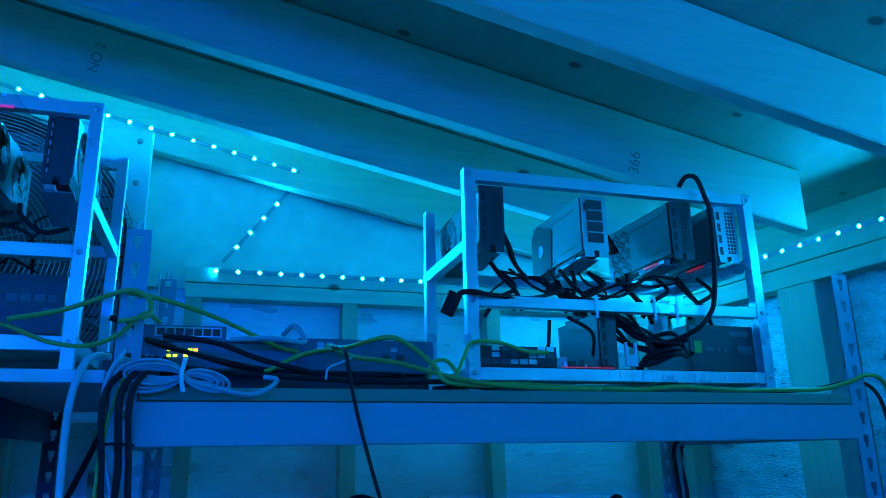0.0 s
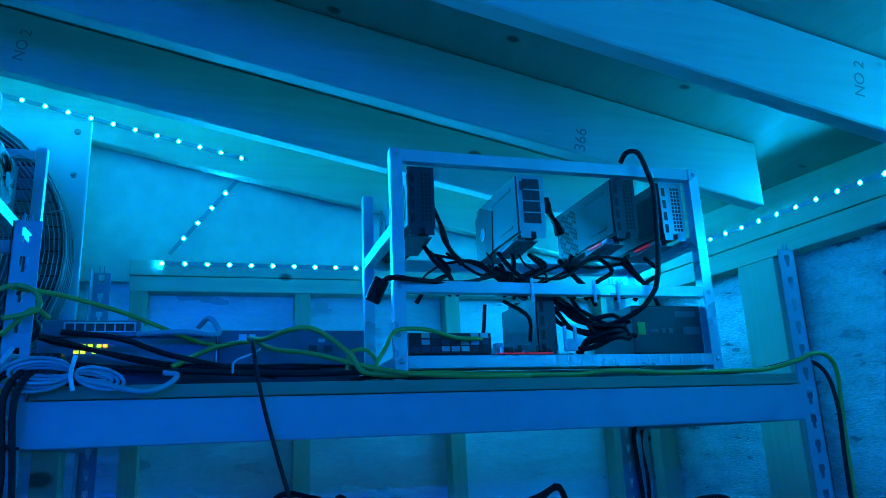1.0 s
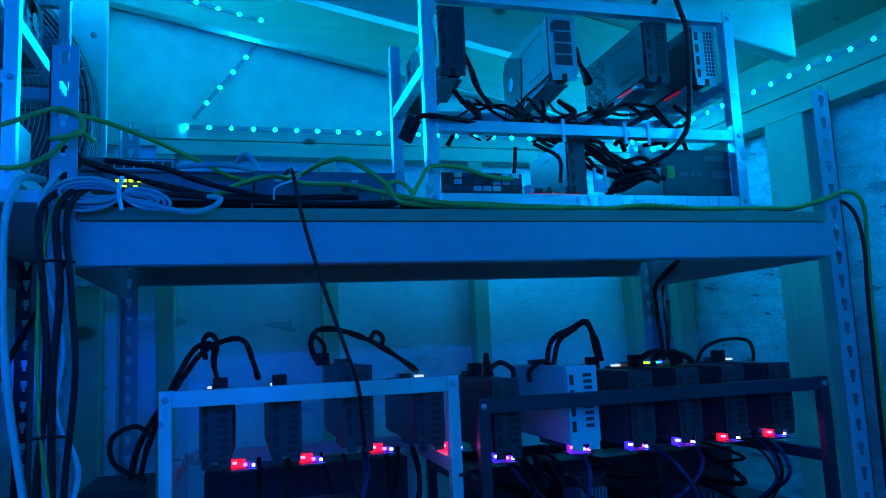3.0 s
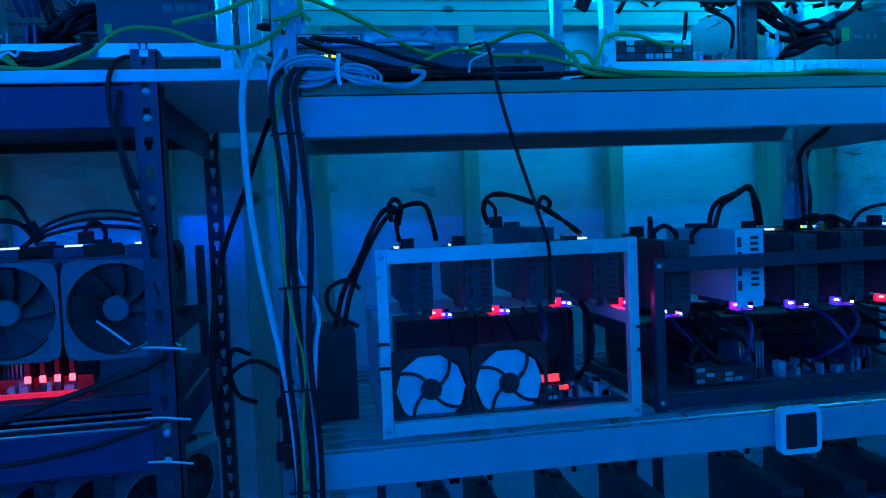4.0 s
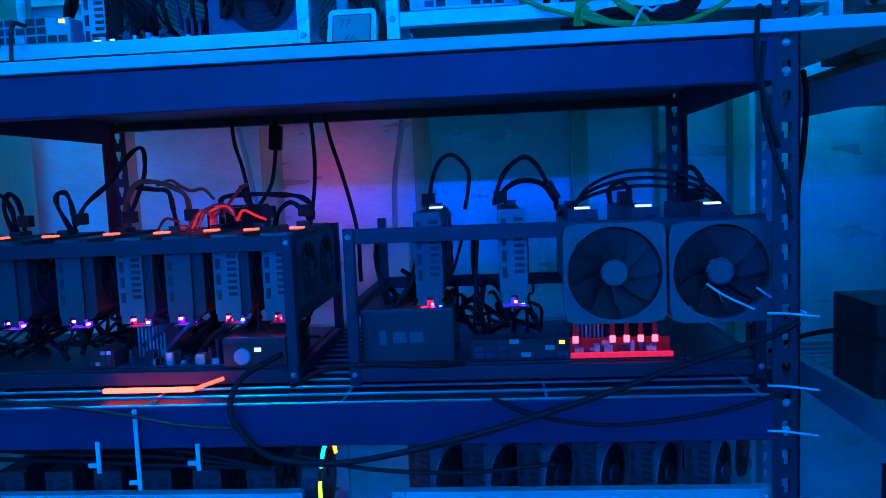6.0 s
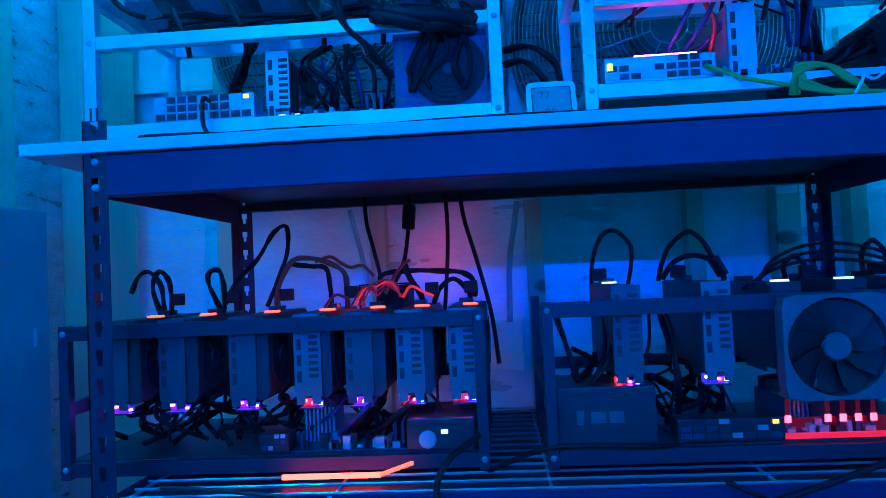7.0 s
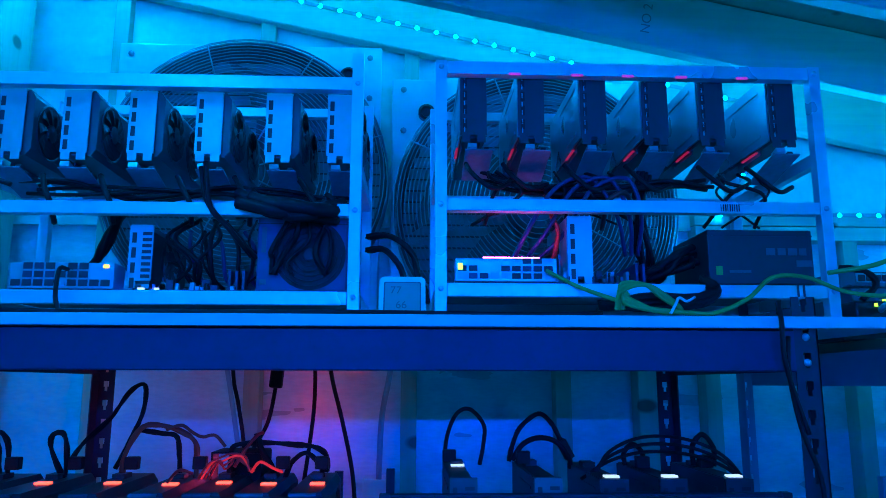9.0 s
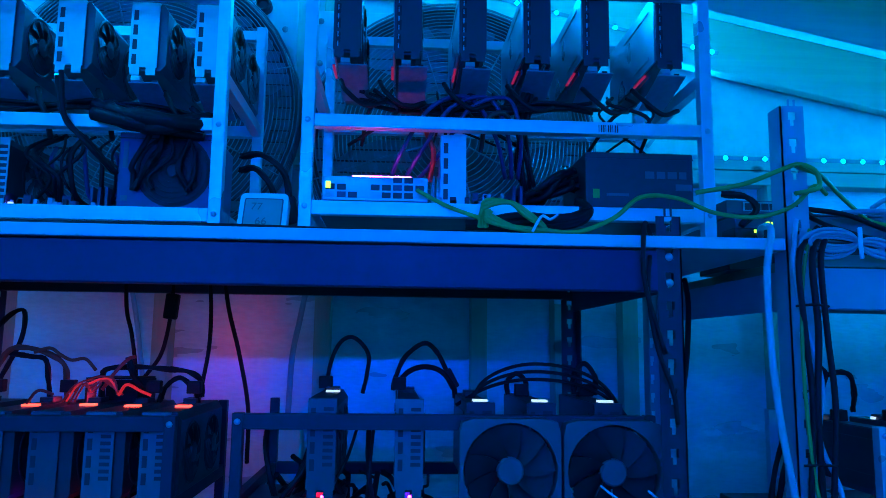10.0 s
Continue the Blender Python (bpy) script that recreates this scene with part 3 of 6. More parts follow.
def make_card(label, length=0.26, height=0.112, thick=0.042, bracket=BRACKET_GREY, shroud=SHROUD, back=BACKPLATE, fans=2, side=1, slots=True, glow=None, blade=FANBLADE, honeycomb=False, open_rear=False, pores=False, dashes=False, top=None, extra=0.0, lamp_dx=0.0, top_dx=0.0, top_y=0.014):
    """A card that hangs from its bracket: the bracket at y = 0, its top at z = 0. side: the side to which its fans look."""
    ob = thing("graphics_card", label, "graphics card", "graphics cards")
    hx = thick / 2
    # bracket with its bent top tab, notched foot and openings
    bm = bmesh.new()
    box(bm, -hx, hx, -0.001, 0.0005, -height + 0.008, -0.004)
    box(bm, -hx, hx, -0.001, 0.011, -0.004, -0.0025)
    box(bm, -hx + 0.002, -0.005, -0.001, 0.0005, -height - 0.004, -height + 0.008)
    box(bm, 0.005, hx - 0.002, -0.001, 0.0005, -height - 0.004, -height + 0.008)
    part("bracket", bm, bracket, ob)
    ports = bmesh.new()
    px = -hx + 0.0075
    dark = INK if bracket is not BRACKET_BLACK else DARK_MATTE
    first = part("socket", boxes((-0.0034, 0.0034, -0.0016, -0.0009, -0.016, 0.0)), dark, ob)
    first.location = (px, 0, -0.015)
    for k in range(1, 1 if slots == "big" else 4):
        o = new("socket", first.data)
        o.parent, o.location = ob, (px, 0, -0.015 - k * 0.0235)
    if slots:
        for k in range(4 if slots == "big" else 0):
            box(ports, -0.016, 0.016, -0.0019, -0.0010, -0.028 - k * 0.021, -0.010 - k * 0.021)
        for k in range(0 if slots == "big" else 12 if honeycomb else 9):
            for c in range(3 if honeycomb else 1):
                x = 0.002 + c * 0.0065 if honeycomb else 0.009
                wv = 0.0022 if honeycomb else 0.007
                z = -0.014 - k * (0.0072 if honeycomb else 0.0095)
                box(ports, x - wv, x + wv, -0.0015, -0.0009, z - 0.0052, z)
    if slots:
        tagged(part("vent_field", ports, dark, ob, "dark vent openings"), kind="stuff")
    else:
        ports.free()
    # cooler body with chamfered long edges
    body = bmesh.new()
    fx = side
    ex = hx + extra
    prof = [(-hx + 0.003, 0), (ex - 0.008, 0), (ex, -0.012), (ex, -height + 0.016), (ex - 0.008, -height + 0.006), (-hx + 0.003, -height + 0.006)]
    prof = [(x * fx, z - 0.002) for x, z in prof]
    ends = [[body.verts.new((x, y, z)) for x, z in prof] for y in (0.004, length)]
    n = len(prof)
    for i in range(n):
        body.faces.new((ends[0][i], ends[0][(i + 1) % n], ends[1][(i + 1) % n], ends[1][i]))
    body.faces.new(ends[0]), body.faces.new(ends[1][::-1])
    bmesh.ops.recalc_face_normals(body, faces=body.faces[:])
    part("shroud", body, shroud, ob)
    # backplate with a raised rib and cut corner
    bp = bmesh.new()
    x = (-hx + 0.0005) * fx
    box(bp, x - 0.0012, x + 0.0012, 0.006, length - 0.004, -height + 0.008, -0.003)
    box(bp, x - 0.002 * fx - 0.0006, x - 0.002 * fx + 0.0006, 0.03, length * 0.62, -0.022, -0.018)
    box(bp, x - 0.002 * fx - 0.0006, x - 0.002 * fx + 0.0006, 0.03, length * 0.42, -height + 0.022, -height + 0.026)
    part("backplate", bp, back, ob)
    # gold finger edge
    part("contact_edge", boxes((x - 0.001 + 0.004 * fx, x + 0.001 + 0.004 * fx, 0.045, 0.13, -height - 0.004, -height + 0.008)), PCB, ob)
    for k in range(fans):
        cy = length * (k + 0.55) / (fans + 0.1)
        r = min(0.043, height * 0.40)
        c = (ex * fx, cy, -height * 0.5)
        ring = ring_profile(bmesh.new(), c, (fx, 0, 0), [(r, 0.0), (r + 0.002, 0.0015), (r + 0.004, 0.0008), (r + 0.004, -0.002)], 20)
        f = part("fan", ring, shroud, ob, smooth=False)
        part("fan_well", ring_profile(bmesh.new(), (c[0] + 0.0002 * fx, c[1], c[2]), (fx, 0, 0), [(r * 0.99, 0), (r * 0.98, 0.0003), (r * 0.2, 0.0004)], 20), DARK_MATTE, f)
        part("fan_blade", fan_blades(bmesh.new(), (c[0] + 0.0022 * fx, c[1], c[2]), (fx, 0, 0), r, 9, 0.28), blade, f)
        part("fan_hub", ring_profile(bmesh.new(), c, (fx, 0, 0), [(r * 0.36, 0), (r * 0.34, 0.004), (r * 0.1, 0.005)], 14), SHROUD, f)
    # power socket on the top edge
    part("power_socket", boxes((-0.010, 0.010, length * 0.66, length * 0.66 + 0.034, -0.003, 0.006)), DARK, ob)
    if open_rear:
        # the black open end of the cooler, cut like an arrow, with an oval mouth
        end = bmesh.new()
        xx = -hx * fx - 0.0022 * fx
        rim = [end.verts.new((xx, yy, zz)) for yy, zz in ((length - 0.095, -0.030), (length - 0.03, -0.004), (length + 0.002, -0.022), (length + 0.002, -height + 0.004), (length - 0.085, -height + 0.004))]
        far = [end.verts.new((xx + 0.0015 * fx, q.co.y, q.co.z)) for q in rim]
        end.faces.new(rim), end.faces.new(far[::-1])
        for k in range(5):
            end.faces.new((rim[k], far[k], far[(k + 1) % 5], rim[(k + 1) % 5]))
        bmesh.ops.recalc_face_normals(end, faces=end.faces[:])
        f = part("end_cap", end, CABLE_BLACK, ob, "black arrow-shaped end cap")
        part("mouth", ring_profile(bmesh.new(), (xx - 0.0002 * fx, length - 0.042, -height * 0.55), (-fx, 0, 0), [(0.013, 0), (0.013, 0.0012), (0.010, 0.0012), (0.010, 0.0004)], 18), BACKPLATE, f)
    if pores:
        bmp = bmesh.new()
        for i in range(9):
            for j in range(11):
                if (i * 7 + j * 5) % 4:
                    y, z = length - 0.02 - i * 0.0085, -0.014 - j * 0.0085 - (i % 2) * 0.004
                    box(bmp, x - 0.0022, x + 0.0022, y - 0.003, y + 0.003, z - 0.003, z + 0.003)
        tagged(part("pore_field", bmp, DARK_MATTE, ob, "dark perforations in the backplate"), kind="stuff")
    if dashes:
        bmd = bmesh.new()
        for k in range(7):
            box(bmd, -hx + 0.006, -hx + 0.0078, -0.0016, -0.0009, -0.02 - k * 0.0145, -0.012 - k * 0.0145)
        tagged(part("slit_row", bmd, BRACKET_GREY, ob, "row of small bright slits"), kind="stuff")
    if top:
        part("top_lamp", boxes((top_dx - 0.010, top_dx + 0.012, top_y, top_y + 0.016, -0.0022, 0.0010), bevel=0.0006), top, ob, "glowing lamp on the top edge")
    if glow:
        if glow is SOFT_RED:
            part("lamp", boxes((x - 0.003 * fx - 0.002, x - 0.003 * fx + 0.002, 0.045, 0.10, -height - 0.001, -height + 0.0015)), glow, ob, "red glowing line on the lower edge")
        else:
            # a cluster of point lamps on the slot's board
            mix = {LED_PINK: (HOT_RED, HOT_PINK, HOT_BLUE), LED_VIOLET: (HOT_VIOLET, HOT_BLUE, HOT_VIOLET), LED_DEEP: (HOT_BLUE, HOT_RED, HOT_BLUE)}.get(glow, (HOT_RED, HOT_RED, HOT_PINK))
            for k, (dx, dy, w_) in enumerate(((-0.012, 0.020, 0.0030), (0.002, 0.012, 0.0024), (0.013, 0.016, 0.0022))):
                part("lamp", boxes((lamp_dx + dx - w_, lamp_dx + dx + w_, dy, dy + 0.006, -height - 0.004 - 0.002 * k, -height - 0.0005 - 0.002 * k), bevel=0.0008), mix[k], ob, "small glowing lamp on the lower edge")
            part("lamp_board", boxes((lamp_dx - 0.018, lamp_dx + 0.018, 0.012, 0.05, -height - 0.013, -height - 0.0105)), PCB, ob)
            # glowing blocks in place of the lamps' bloom and their light on the board
            wash = {LED_PINK: (SPILL_RED, SPILL_BLUE), LED_VIOLET: (SPILL_VIOLET, SPILL_BLUE), LED_DEEP: (SPILL_BLUE, SPILL_VIOLET)}.get(glow, (SPILL_RED, SPILL_RED))
            part("light_spill", boxes((lamp_dx - 0.017, lamp_dx + 0.003, 0.030, 0.036, -height - 0.0104, -height + 0.002), bevel=0.001), wash[0], ob, "glowing block standing in for the lamps' light spill")
            part("light_spill", boxes((lamp_dx + 0.004, lamp_dx + 0.014, 0.026, 0.031, -height - 0.0104, -height - 0.003), bevel=0.001), wash[1], ob, "glowing block standing in for the lamps' light spill")
    return ob


def make_riser():
    """A riser board with its slot, on short stand-offs, tilted forward."""
    ob = thing("riser_board", "small dark riser board under a graphics card", "riser board", "riser boards")
    part("board", boxes((-0.022, 0.022, 0, 0.10, -0.002, 0.0), bevel=0.0004), RISER, ob)
    part("slot", boxes((-0.005, 0.005, 0.025, 0.095, 0.0, 0.011)), DARK, ob)
    part("socket", boxes((-0.018, -0.004, -0.004, 0.014, 0.0, 0.008)), SILVER, ob)
    part("capacitor", boxes((0.008, 0.016, 0.01, 0.018, 0.0, 0.010), (0.008, 0.016, 0.03, 0.038, 0.0, 0.010)), DARK, ob)
    return ob


def place_cards(proto, xs, y, z, turn=0):
    out = []
    for i, x in enumerate(xs):
        m = pose(x, y, z, 0, 0, turn)
        if i == 0 and not proto.get("used"):
            proto.matrix_basis = m
            proto["used"] = 1
            out.append(proto)
        else:
            out.append(copy_thing(proto, m))
    del_key = [o for o in out if "used" in o]
    for o in del_key:
        del o["used"]
    proto["used"] = 1
    return out


riser = make_riser()
riser_used = False


def risers(xs, y, z, tilt=-28, turn=0):
    global riser_used
    for x in xs:
        m = pose(x, y, z, tilt, 0, turn)
        if not riser_used:
            riser.matrix_basis, riser_used = m, True
        else:
            copy_thing(riser, m)


# frame on the grey rack: four unlike cards
make_card("matte black graphics card with mesh vents", 0.24, 0.118, 0.046, BRACKET_BLACK, DARK, BACKPLATE, 2, -1, honeycomb=True).matrix_basis = pose(0.537, 1.121, 1.978)
make_card("silver and black graphics card with a round fan", 0.22, 0.114, 0.05, BRACKET_GREY, SHROUD, FAN_SHROUD, 1, 1, open_rear=True, slots="big").matrix_basis = pose(0.737, 1.121, 1.976)
make_card("graphite graphics card with perforated backplate", 0.24, 0.112, 0.046, BRACKET_BLACK, SHROUD, SHROUD, 2, 1, honeycomb=True, pores=True, glow=SOFT_RED).matrix_basis = pose(0.921, 1.121, 1.980)
make_card("black graphics card with a steel mesh bracket", 0.24, 0.112, 0.046, BRACKET_GREY, SHROUD, SHROUD, 2, 1, honeycomb=True, glow=SOFT_RED).matrix_basis = pose(1.020, 1.121, 1.980)
make_card("short graphics card standing on the motherboard", 0.17, 0.105, 0.032, BRACKET_BLACK, SHROUD, SHROUD, 1, 1, slots=False).matrix_basis = pose(0.755, 1.135, 1.762)
tagged(part("slot_clip", boxes((0.778, 0.783, 1.119, 1.124, 1.6625, 1.705), (0.797, 0.802, 1.119, 1.124, 1.6625, 1.705), (0.783, 0.797, 1.119, 1.124, 1.6625, 1.683), bevel=0.001), FAN_WHITE), "pale plastic slot clip beside the motherboard card", "clip")
risers((0.54, 0.735, 0.91, 1.01), 1.15, 1.862, -4)
c = make_card("graphics card with silver fans and steel bracket", 0.23, 0.114, 0.042, BRACKET_GREY, FAN_SHROUD, FAN_SHROUD, 2, 1, slots=False, blade=FANBLADE, extra=0.012)
place_cards(c, (-1.379, -1.278, -1.175, -1.070, -0.960, -0.862), 1.132, 1.998)
risers((-1.368, -1.268, -1.165, -1.06, -0.95, -0.855), 1.112, 1.862, -14)
make_card("blue-lit graphics card standing on the motherboard", 0.17, 0.098, 0.036, BRACKET_GREY, DARK, BACKPLATE, 1, 1, glow=LED_DEEP).matrix_basis = pose(-1.163, 1.135, 1.780)
c = make_card("black graphics card with pale metal backplate", 0.25, 0.120, 0.042, BRACKET_BLACK, SHROUD, BACKPLATE, 2, 1, slots=False, glow=SOFT_RED, dashes=True)
place_cards(c, (-0.650, -0.558, -0.458, -0.358, -0.266, -0.150), 1.107, 2.034)
risers((-0.641, -0.549, -0.451, -0.352, -0.261, -0.146), 1.108, 1.900, -14)
make_card("plain graphics card standing on the motherboard", 0.17, 0.105, 0.038, BRACKET_GREY, DARK, BACKPLATE, 1, 1, slots=False).matrix_basis = pose(-0.486, 1.107, 1.795)
c = make_card("dark graphics card with glowing lower edge", 0.24, 0.096, 0.042, BRACKET_BLACK, SHROUD, SHROUD, 2, 1, glow=LED_PINK, lamp_dx=0.036)
place_cards(c, (0.162, 0.255, 0.462), 1.075, 1.366)
make_card("raised dark graphics card with glowing lower edge", 0.24, 0.120, 0.042, BRACKET_BLACK, SHROUD, SHROUD, 2, 1, glow=LED_PINK, lamp_dx=0.036).matrix_basis = pose(0.357, 1.075, 1.396)
c = make_card("dark graphics card in the black frame", 0.24, 0.115, 0.042, BRACKET_BLACK, SHROUD, SHROUD, 2, 1, glow=LED_DEEP)
place_cards(c, (0.575, 0.80, 0.885), 1.06, 1.365)
make_card("white graphics card in the black frame", 0.24, 0.125, 0.05, FAN_WHITE, FAN_WHITE, FAN_WHITE, 2, 1, glow=LED_VIOLET).matrix_basis = pose(0.70, 1.06, 1.378)
c = make_card("dark graphics card with a red lamp in the black frame", 0.24, 0.115, 0.042, BRACKET_BLACK, SHROUD, SHROUD, 2, 1, glow=LED_PINK)
place_cards(c, (0.97, 1.06), 1.06, 1.365)
c = make_card("graphics card with grey bracket and red top lamp", 0.25, 0.13, 0.040, BRACKET_DULL, SHROUD, SHROUD, 2, 1, glow=LED_VIOLET, top=LED_RED_TOP, slots=False, extra=0.018, top_dx=0.012, top_y=0.102)
place_cards(c, (-1.420, -1.332, -1.225, -1.052), 1.115, 1.382)
c = make_card("graphics card with grey bracket and pink glow", 0.25, 0.13, 0.040, BRACKET_MID, SHROUD, SHROUD, 2, 1, glow=LED_PINK, top=LED_RED_TOP, extra=0.014, top_dx=0.010, top_y=0.085)
place_cards(c, (-1.128, -0.977, -0.901), 1.115, 1.382)
c = make_card("tall graphics card with grey slotted bracket", 0.24, 0.135, 0.040, BRACKET_DULL, SHROUD, SHROUD, 2, 1, glow=LED_PINK, top=LED_WHITE, top_y=0.15)
place_cards(c, (-0.668,), 1.10, 1.404)
# lighter bracket steel here carries the blue lamp's light on it
c = make_card("tall graphics card, slotted bracket toned paler for lamp light", 0.24, 0.135, 0.040, BRACKET_MID, SHROUD, SHROUD, 2, 1, glow=LED_DEEP)
place_cards(c, (-0.545,), 1.10, 1.404)
c = make_card("graphics card lying behind the large fans", 0.24, 0.13, 0.042, BRACKET_BLACK, SHROUD, SHROUD, 2, 1, top=LED_WHITE)
place_cards(c, (-0.44, -0.35, -0.25), 1.13, 1.398)
c = make_card("grey graphics card with pale fans, turned half outwards", 0.22, 0.125, 0.036, BRACKET_BLACK, BACKPLATE, BACKPLATE, 2, 1, glow=SOFT_RED, blade=DARK)
place_cards(c, (-0.690, -0.612, -0.534, -0.456, -0.378, -0.300), 1.052, 1.075, -32)
c = make_card("black graphics card in the low frame", 0.25, 0.118, 0.042, BRACKET_BLACK, DARK, DARK, 2, 1, glow=LED_RED)
place_cards(c, (-1.30, -1.225, -1.15, -1.075, -1.0, -0.92), 1.045, 1.045)


# ---- exhaust fans in the back wall ----
def exhaust_fan(label, cx, cz, r, x0, x1, z0, z1, knob):
    ob = thing("exhaust_fan", label, "exhaust fan", "exhaust fans")
    y = 1.80
    part("mounting_plate", boxes((x0, x1, y, y + 0.012, z0, z1), bevel=0.004), GALV, ob, "pale galvanised mounting plate")
    for x in (x0 + 0.03, x1 - 0.03):
        for z in (z1 - 0.03, z1 - 0.14, z0 + 0.05):
            part("bolt", ring_profile(bmesh.new(), (x, y, z), (0, -1, 0), [(0.008, 0), (0.008, 0.003), (0.004, 0.005)], 8), GUARD, ob)
    part("drum", ring_profile(bmesh.new(), (cx, y - 0.001, cz), (0, -1, 0), [(r * 0.985, 0), (r * 0.985, 0.095), (r * 0.97, 0.098), (r * 0.955, 0.092), (r * 0.955, 0.002)], 48), FAN_DARK, ob, smooth=True)
    # shutter slats behind the wheel
    n = 22
    for k in range(n):
        z = cz - r * 0.93 + 1.86 * r * (k + 0.5) / n
        half = math.sqrt(max(0.0, (0.95 * r) ** 2 - (z - cz) ** 2)) - 0.004
        slat = bmesh.new()
        box(slat, cx - half, cx + half, -0.0008, 0.0008, -0.012, 0.012)
        slat.transform(Matrix.Translation((0, y - 0.012, z)) @ pose(0, 0, 0, 24))
        part("shutter_slat", slat, LOUVRE, ob)
    blades = bmesh.new()
    fan_blades(blades, (cx, y - 0.045, cz), (0, -1, 0), r * 0.93, 4, 1.0, 0.02, 0.2, 0.5)
    part("blade_wheel", blades, FAN_DARK, ob)
    part("motor", ring_profile(bmesh.new(), (cx, y - 0.03, cz), (0, -1, 0), [(r * 0.2, 0), (r * 0.2, 0.05), (r * 0.12, 0.06)], 20), FAN_DARK, ob, smooth=True)
    n = 30
    for k in range(n):
        rr = r * (0.12 + 0.88 * (k / (n - 1)) ** 0.85)
        d = 0.098 + 0.032 * math.cos(0.5 * math.pi * (rr / r) ** 2.2)
        pts = [(cx + rr * math.cos(a), y - d, cz + rr * math.sin(a)) for a in (2 * math.pi * i / 44 for i in range(45))]
        part("guard_ring", tube(bmesh.new(), pts, 0.0014, 5, 1), GUARD, ob)
    # the side of the basket
    for k in range(1, 6):
        pts = [(cx + r * math.cos(a), y - 0.012 - 0.016 * k, cz + r * math.sin(a)) for a in (2 * math.pi * i / 44 for i in range(45))]
        part("guard_ring", tube(bmesh.new(), pts, 0.0016, 5, 1), GUARD, ob)
    for i in range(8):
        a = 2 * math.pi * i / 8 + 0.3
        pts = [(cx + q * r * math.cos(a), y - 0.100 - 0.032 * math.cos(0.5 * math.pi * q ** 2.2), cz + q * r * math.sin(a)) for q in (0.12, 0.5, 1.0)]
        part("guard_spoke", tube(bmesh.new(), pts, 0.0020, 5, 4), GUARD, ob)
    k = part("knob", ring_profile(bmesh.new(), (knob[0], y, knob[1]), (0, -1, 0), [(0.021, 0), (0.021, 0.018), (0.015, 0.022), (0.011, 0.014), (0.004, 0.013)], 18), DARK, ob, "round black cable gland", smooth=False)
    return ob


exhaust_fan("large black wire-guarded exhaust fan on a galvanised plate", -1.147, 2.022, 0.343, -1.498, -0.828, 1.62, 2.397, (-0.912, 2.313))
exhaust_fan("second black wire-guarded exhaust fan on a galvanised plate", -0.447, 1.952, 0.343, -0.80, -0.096, 1.60, 2.312, (-0.711, 2.217))


# ---- power supplies and boards ----
def bars(parent, rows, mat, name="print_bar"):
    """Flat bars that stand for small print: x0, x1, y, z0, z1."""
    for x0, x1, y, z0, z1 in rows:
        part(name, boxes((x0, x1, y - 0.0007, y, z0, z1)), mat, parent)


def power_supply(label, x0, x1, y0, y1, z0, z1, mat, fan=False, print_rows=()):
    ob = thing("power_supply", label, "power supply", "power supplies")
    part("casing", boxes((x0, x1, y0, y1, z0, z1), bevel=0.0025), mat, ob)
    part("seam", boxes((x0 - 0.0006, x1 + 0.0006, y0 - 0.0006, y0 + 0.004, z1 - 0.010, z1 - 0.0085)), DARK, ob)
    if fan:
        cx, cz, r = (x0 + x1) / 2 + 0.012, (z0 + z1) / 2, (z1 - z0) * 0.48
        f = part("fan_opening", ring_profile(bmesh.new(), (cx, y0 + 0.0005, cz), (0, -1, 0), [(r, 0), (r, 0.0012), (r * 0.95, 0.0016), (0.001, 0.0004)], 28), DARK_MATTE, ob)
        for k in range(6):
            rr = r * (0.2 + 0.14 * k)
            pts = [(cx + rr * math.cos(a), y0 - 0.003, cz + rr * math.sin(a)) for a in (2 * math.pi * i / 24 for i in range(25))]
            part("grille_ring", tube(bmesh.new(), pts, 0.0009, 4, 1), DARK_MATTE, f)
        part("badge", ring_profile(bmesh.new(), (cx, y0 - 0.003, cz), (0, -1, 0), [(0.009, 0), (0.009, 0.001), (0.002, 0.0014)], 14), DARK, f)
    bars(ob, print_rows, FAINT_INK)
    return ob


p = power_supply("black power supply with pale print, lying in the aluminium frame", 0.912, 1.052, 1.122, 1.27, 1.6575, 1.742, PSU_GREY)
bars(p, [(0.921 + 0.016 * 0, 0.936, 1.1215, 1.69, 1.712)], GREEN_INK, "label_block")
bars(p, [(0.945, 0.962, 1.1215, 1.694, 1.700), (0.968, 0.976, 1.1215, 1.693, 1.702), (0.982, 0.990, 1.1215, 1.693, 1.702), (0.998, 1.04, 1.1215, 1.722, 1.732), (1.012, 1.045, 1.1215, 1.690, 1.704)], FAINT_INK)
power_supply("blue power supply with a round fan grille", -0.985, -0.846, 1.131, 1.26, 1.6745, 1.790, PSU_BLUE, True, [(-0.978, -0.971, 1.1305, 1.735, 1.775), (-0.979, -0.969, 1.1305, 1.685, 1.693)])
p = power_supply("dark grey power supply with pale print by the white board", -0.285, -0.118, 1.108, 1.26, 1.6875, 1.774, PSU_GREY)
bars(p, [(-0.274, -0.264, 1.1075, 1.702, 1.716)], GREEN_INK, "label_block")
bars(p, [(-0.193, -0.179, 1.1075, 1.734, 1.745), (-0.175, -0.162, 1.1075, 1.734, 1.745), (-0.158, -0.144, 1.1075, 1.734, 1.745), (-0.140, -0.129, 1.1075, 1.734, 1.745), (-0.146, -0.121, 1.1075, 1.716, 1.726), (-0.253, -0.219, 1.1075, 1.706, 1.710)], FAINT_INK)
power_supply("black power supply in the dark frame", -0.772, -0.635, 1.095, 1.23, 1.1825, 1.262, PSU_GREY, False, [(-0.745, -0.735, 1.0945, 1.21, 1.23), (-0.725, -0.705, 1.0945, 1.212, 1.228), (-0.70, -0.68, 1.0945, 1.212, 1.228)])
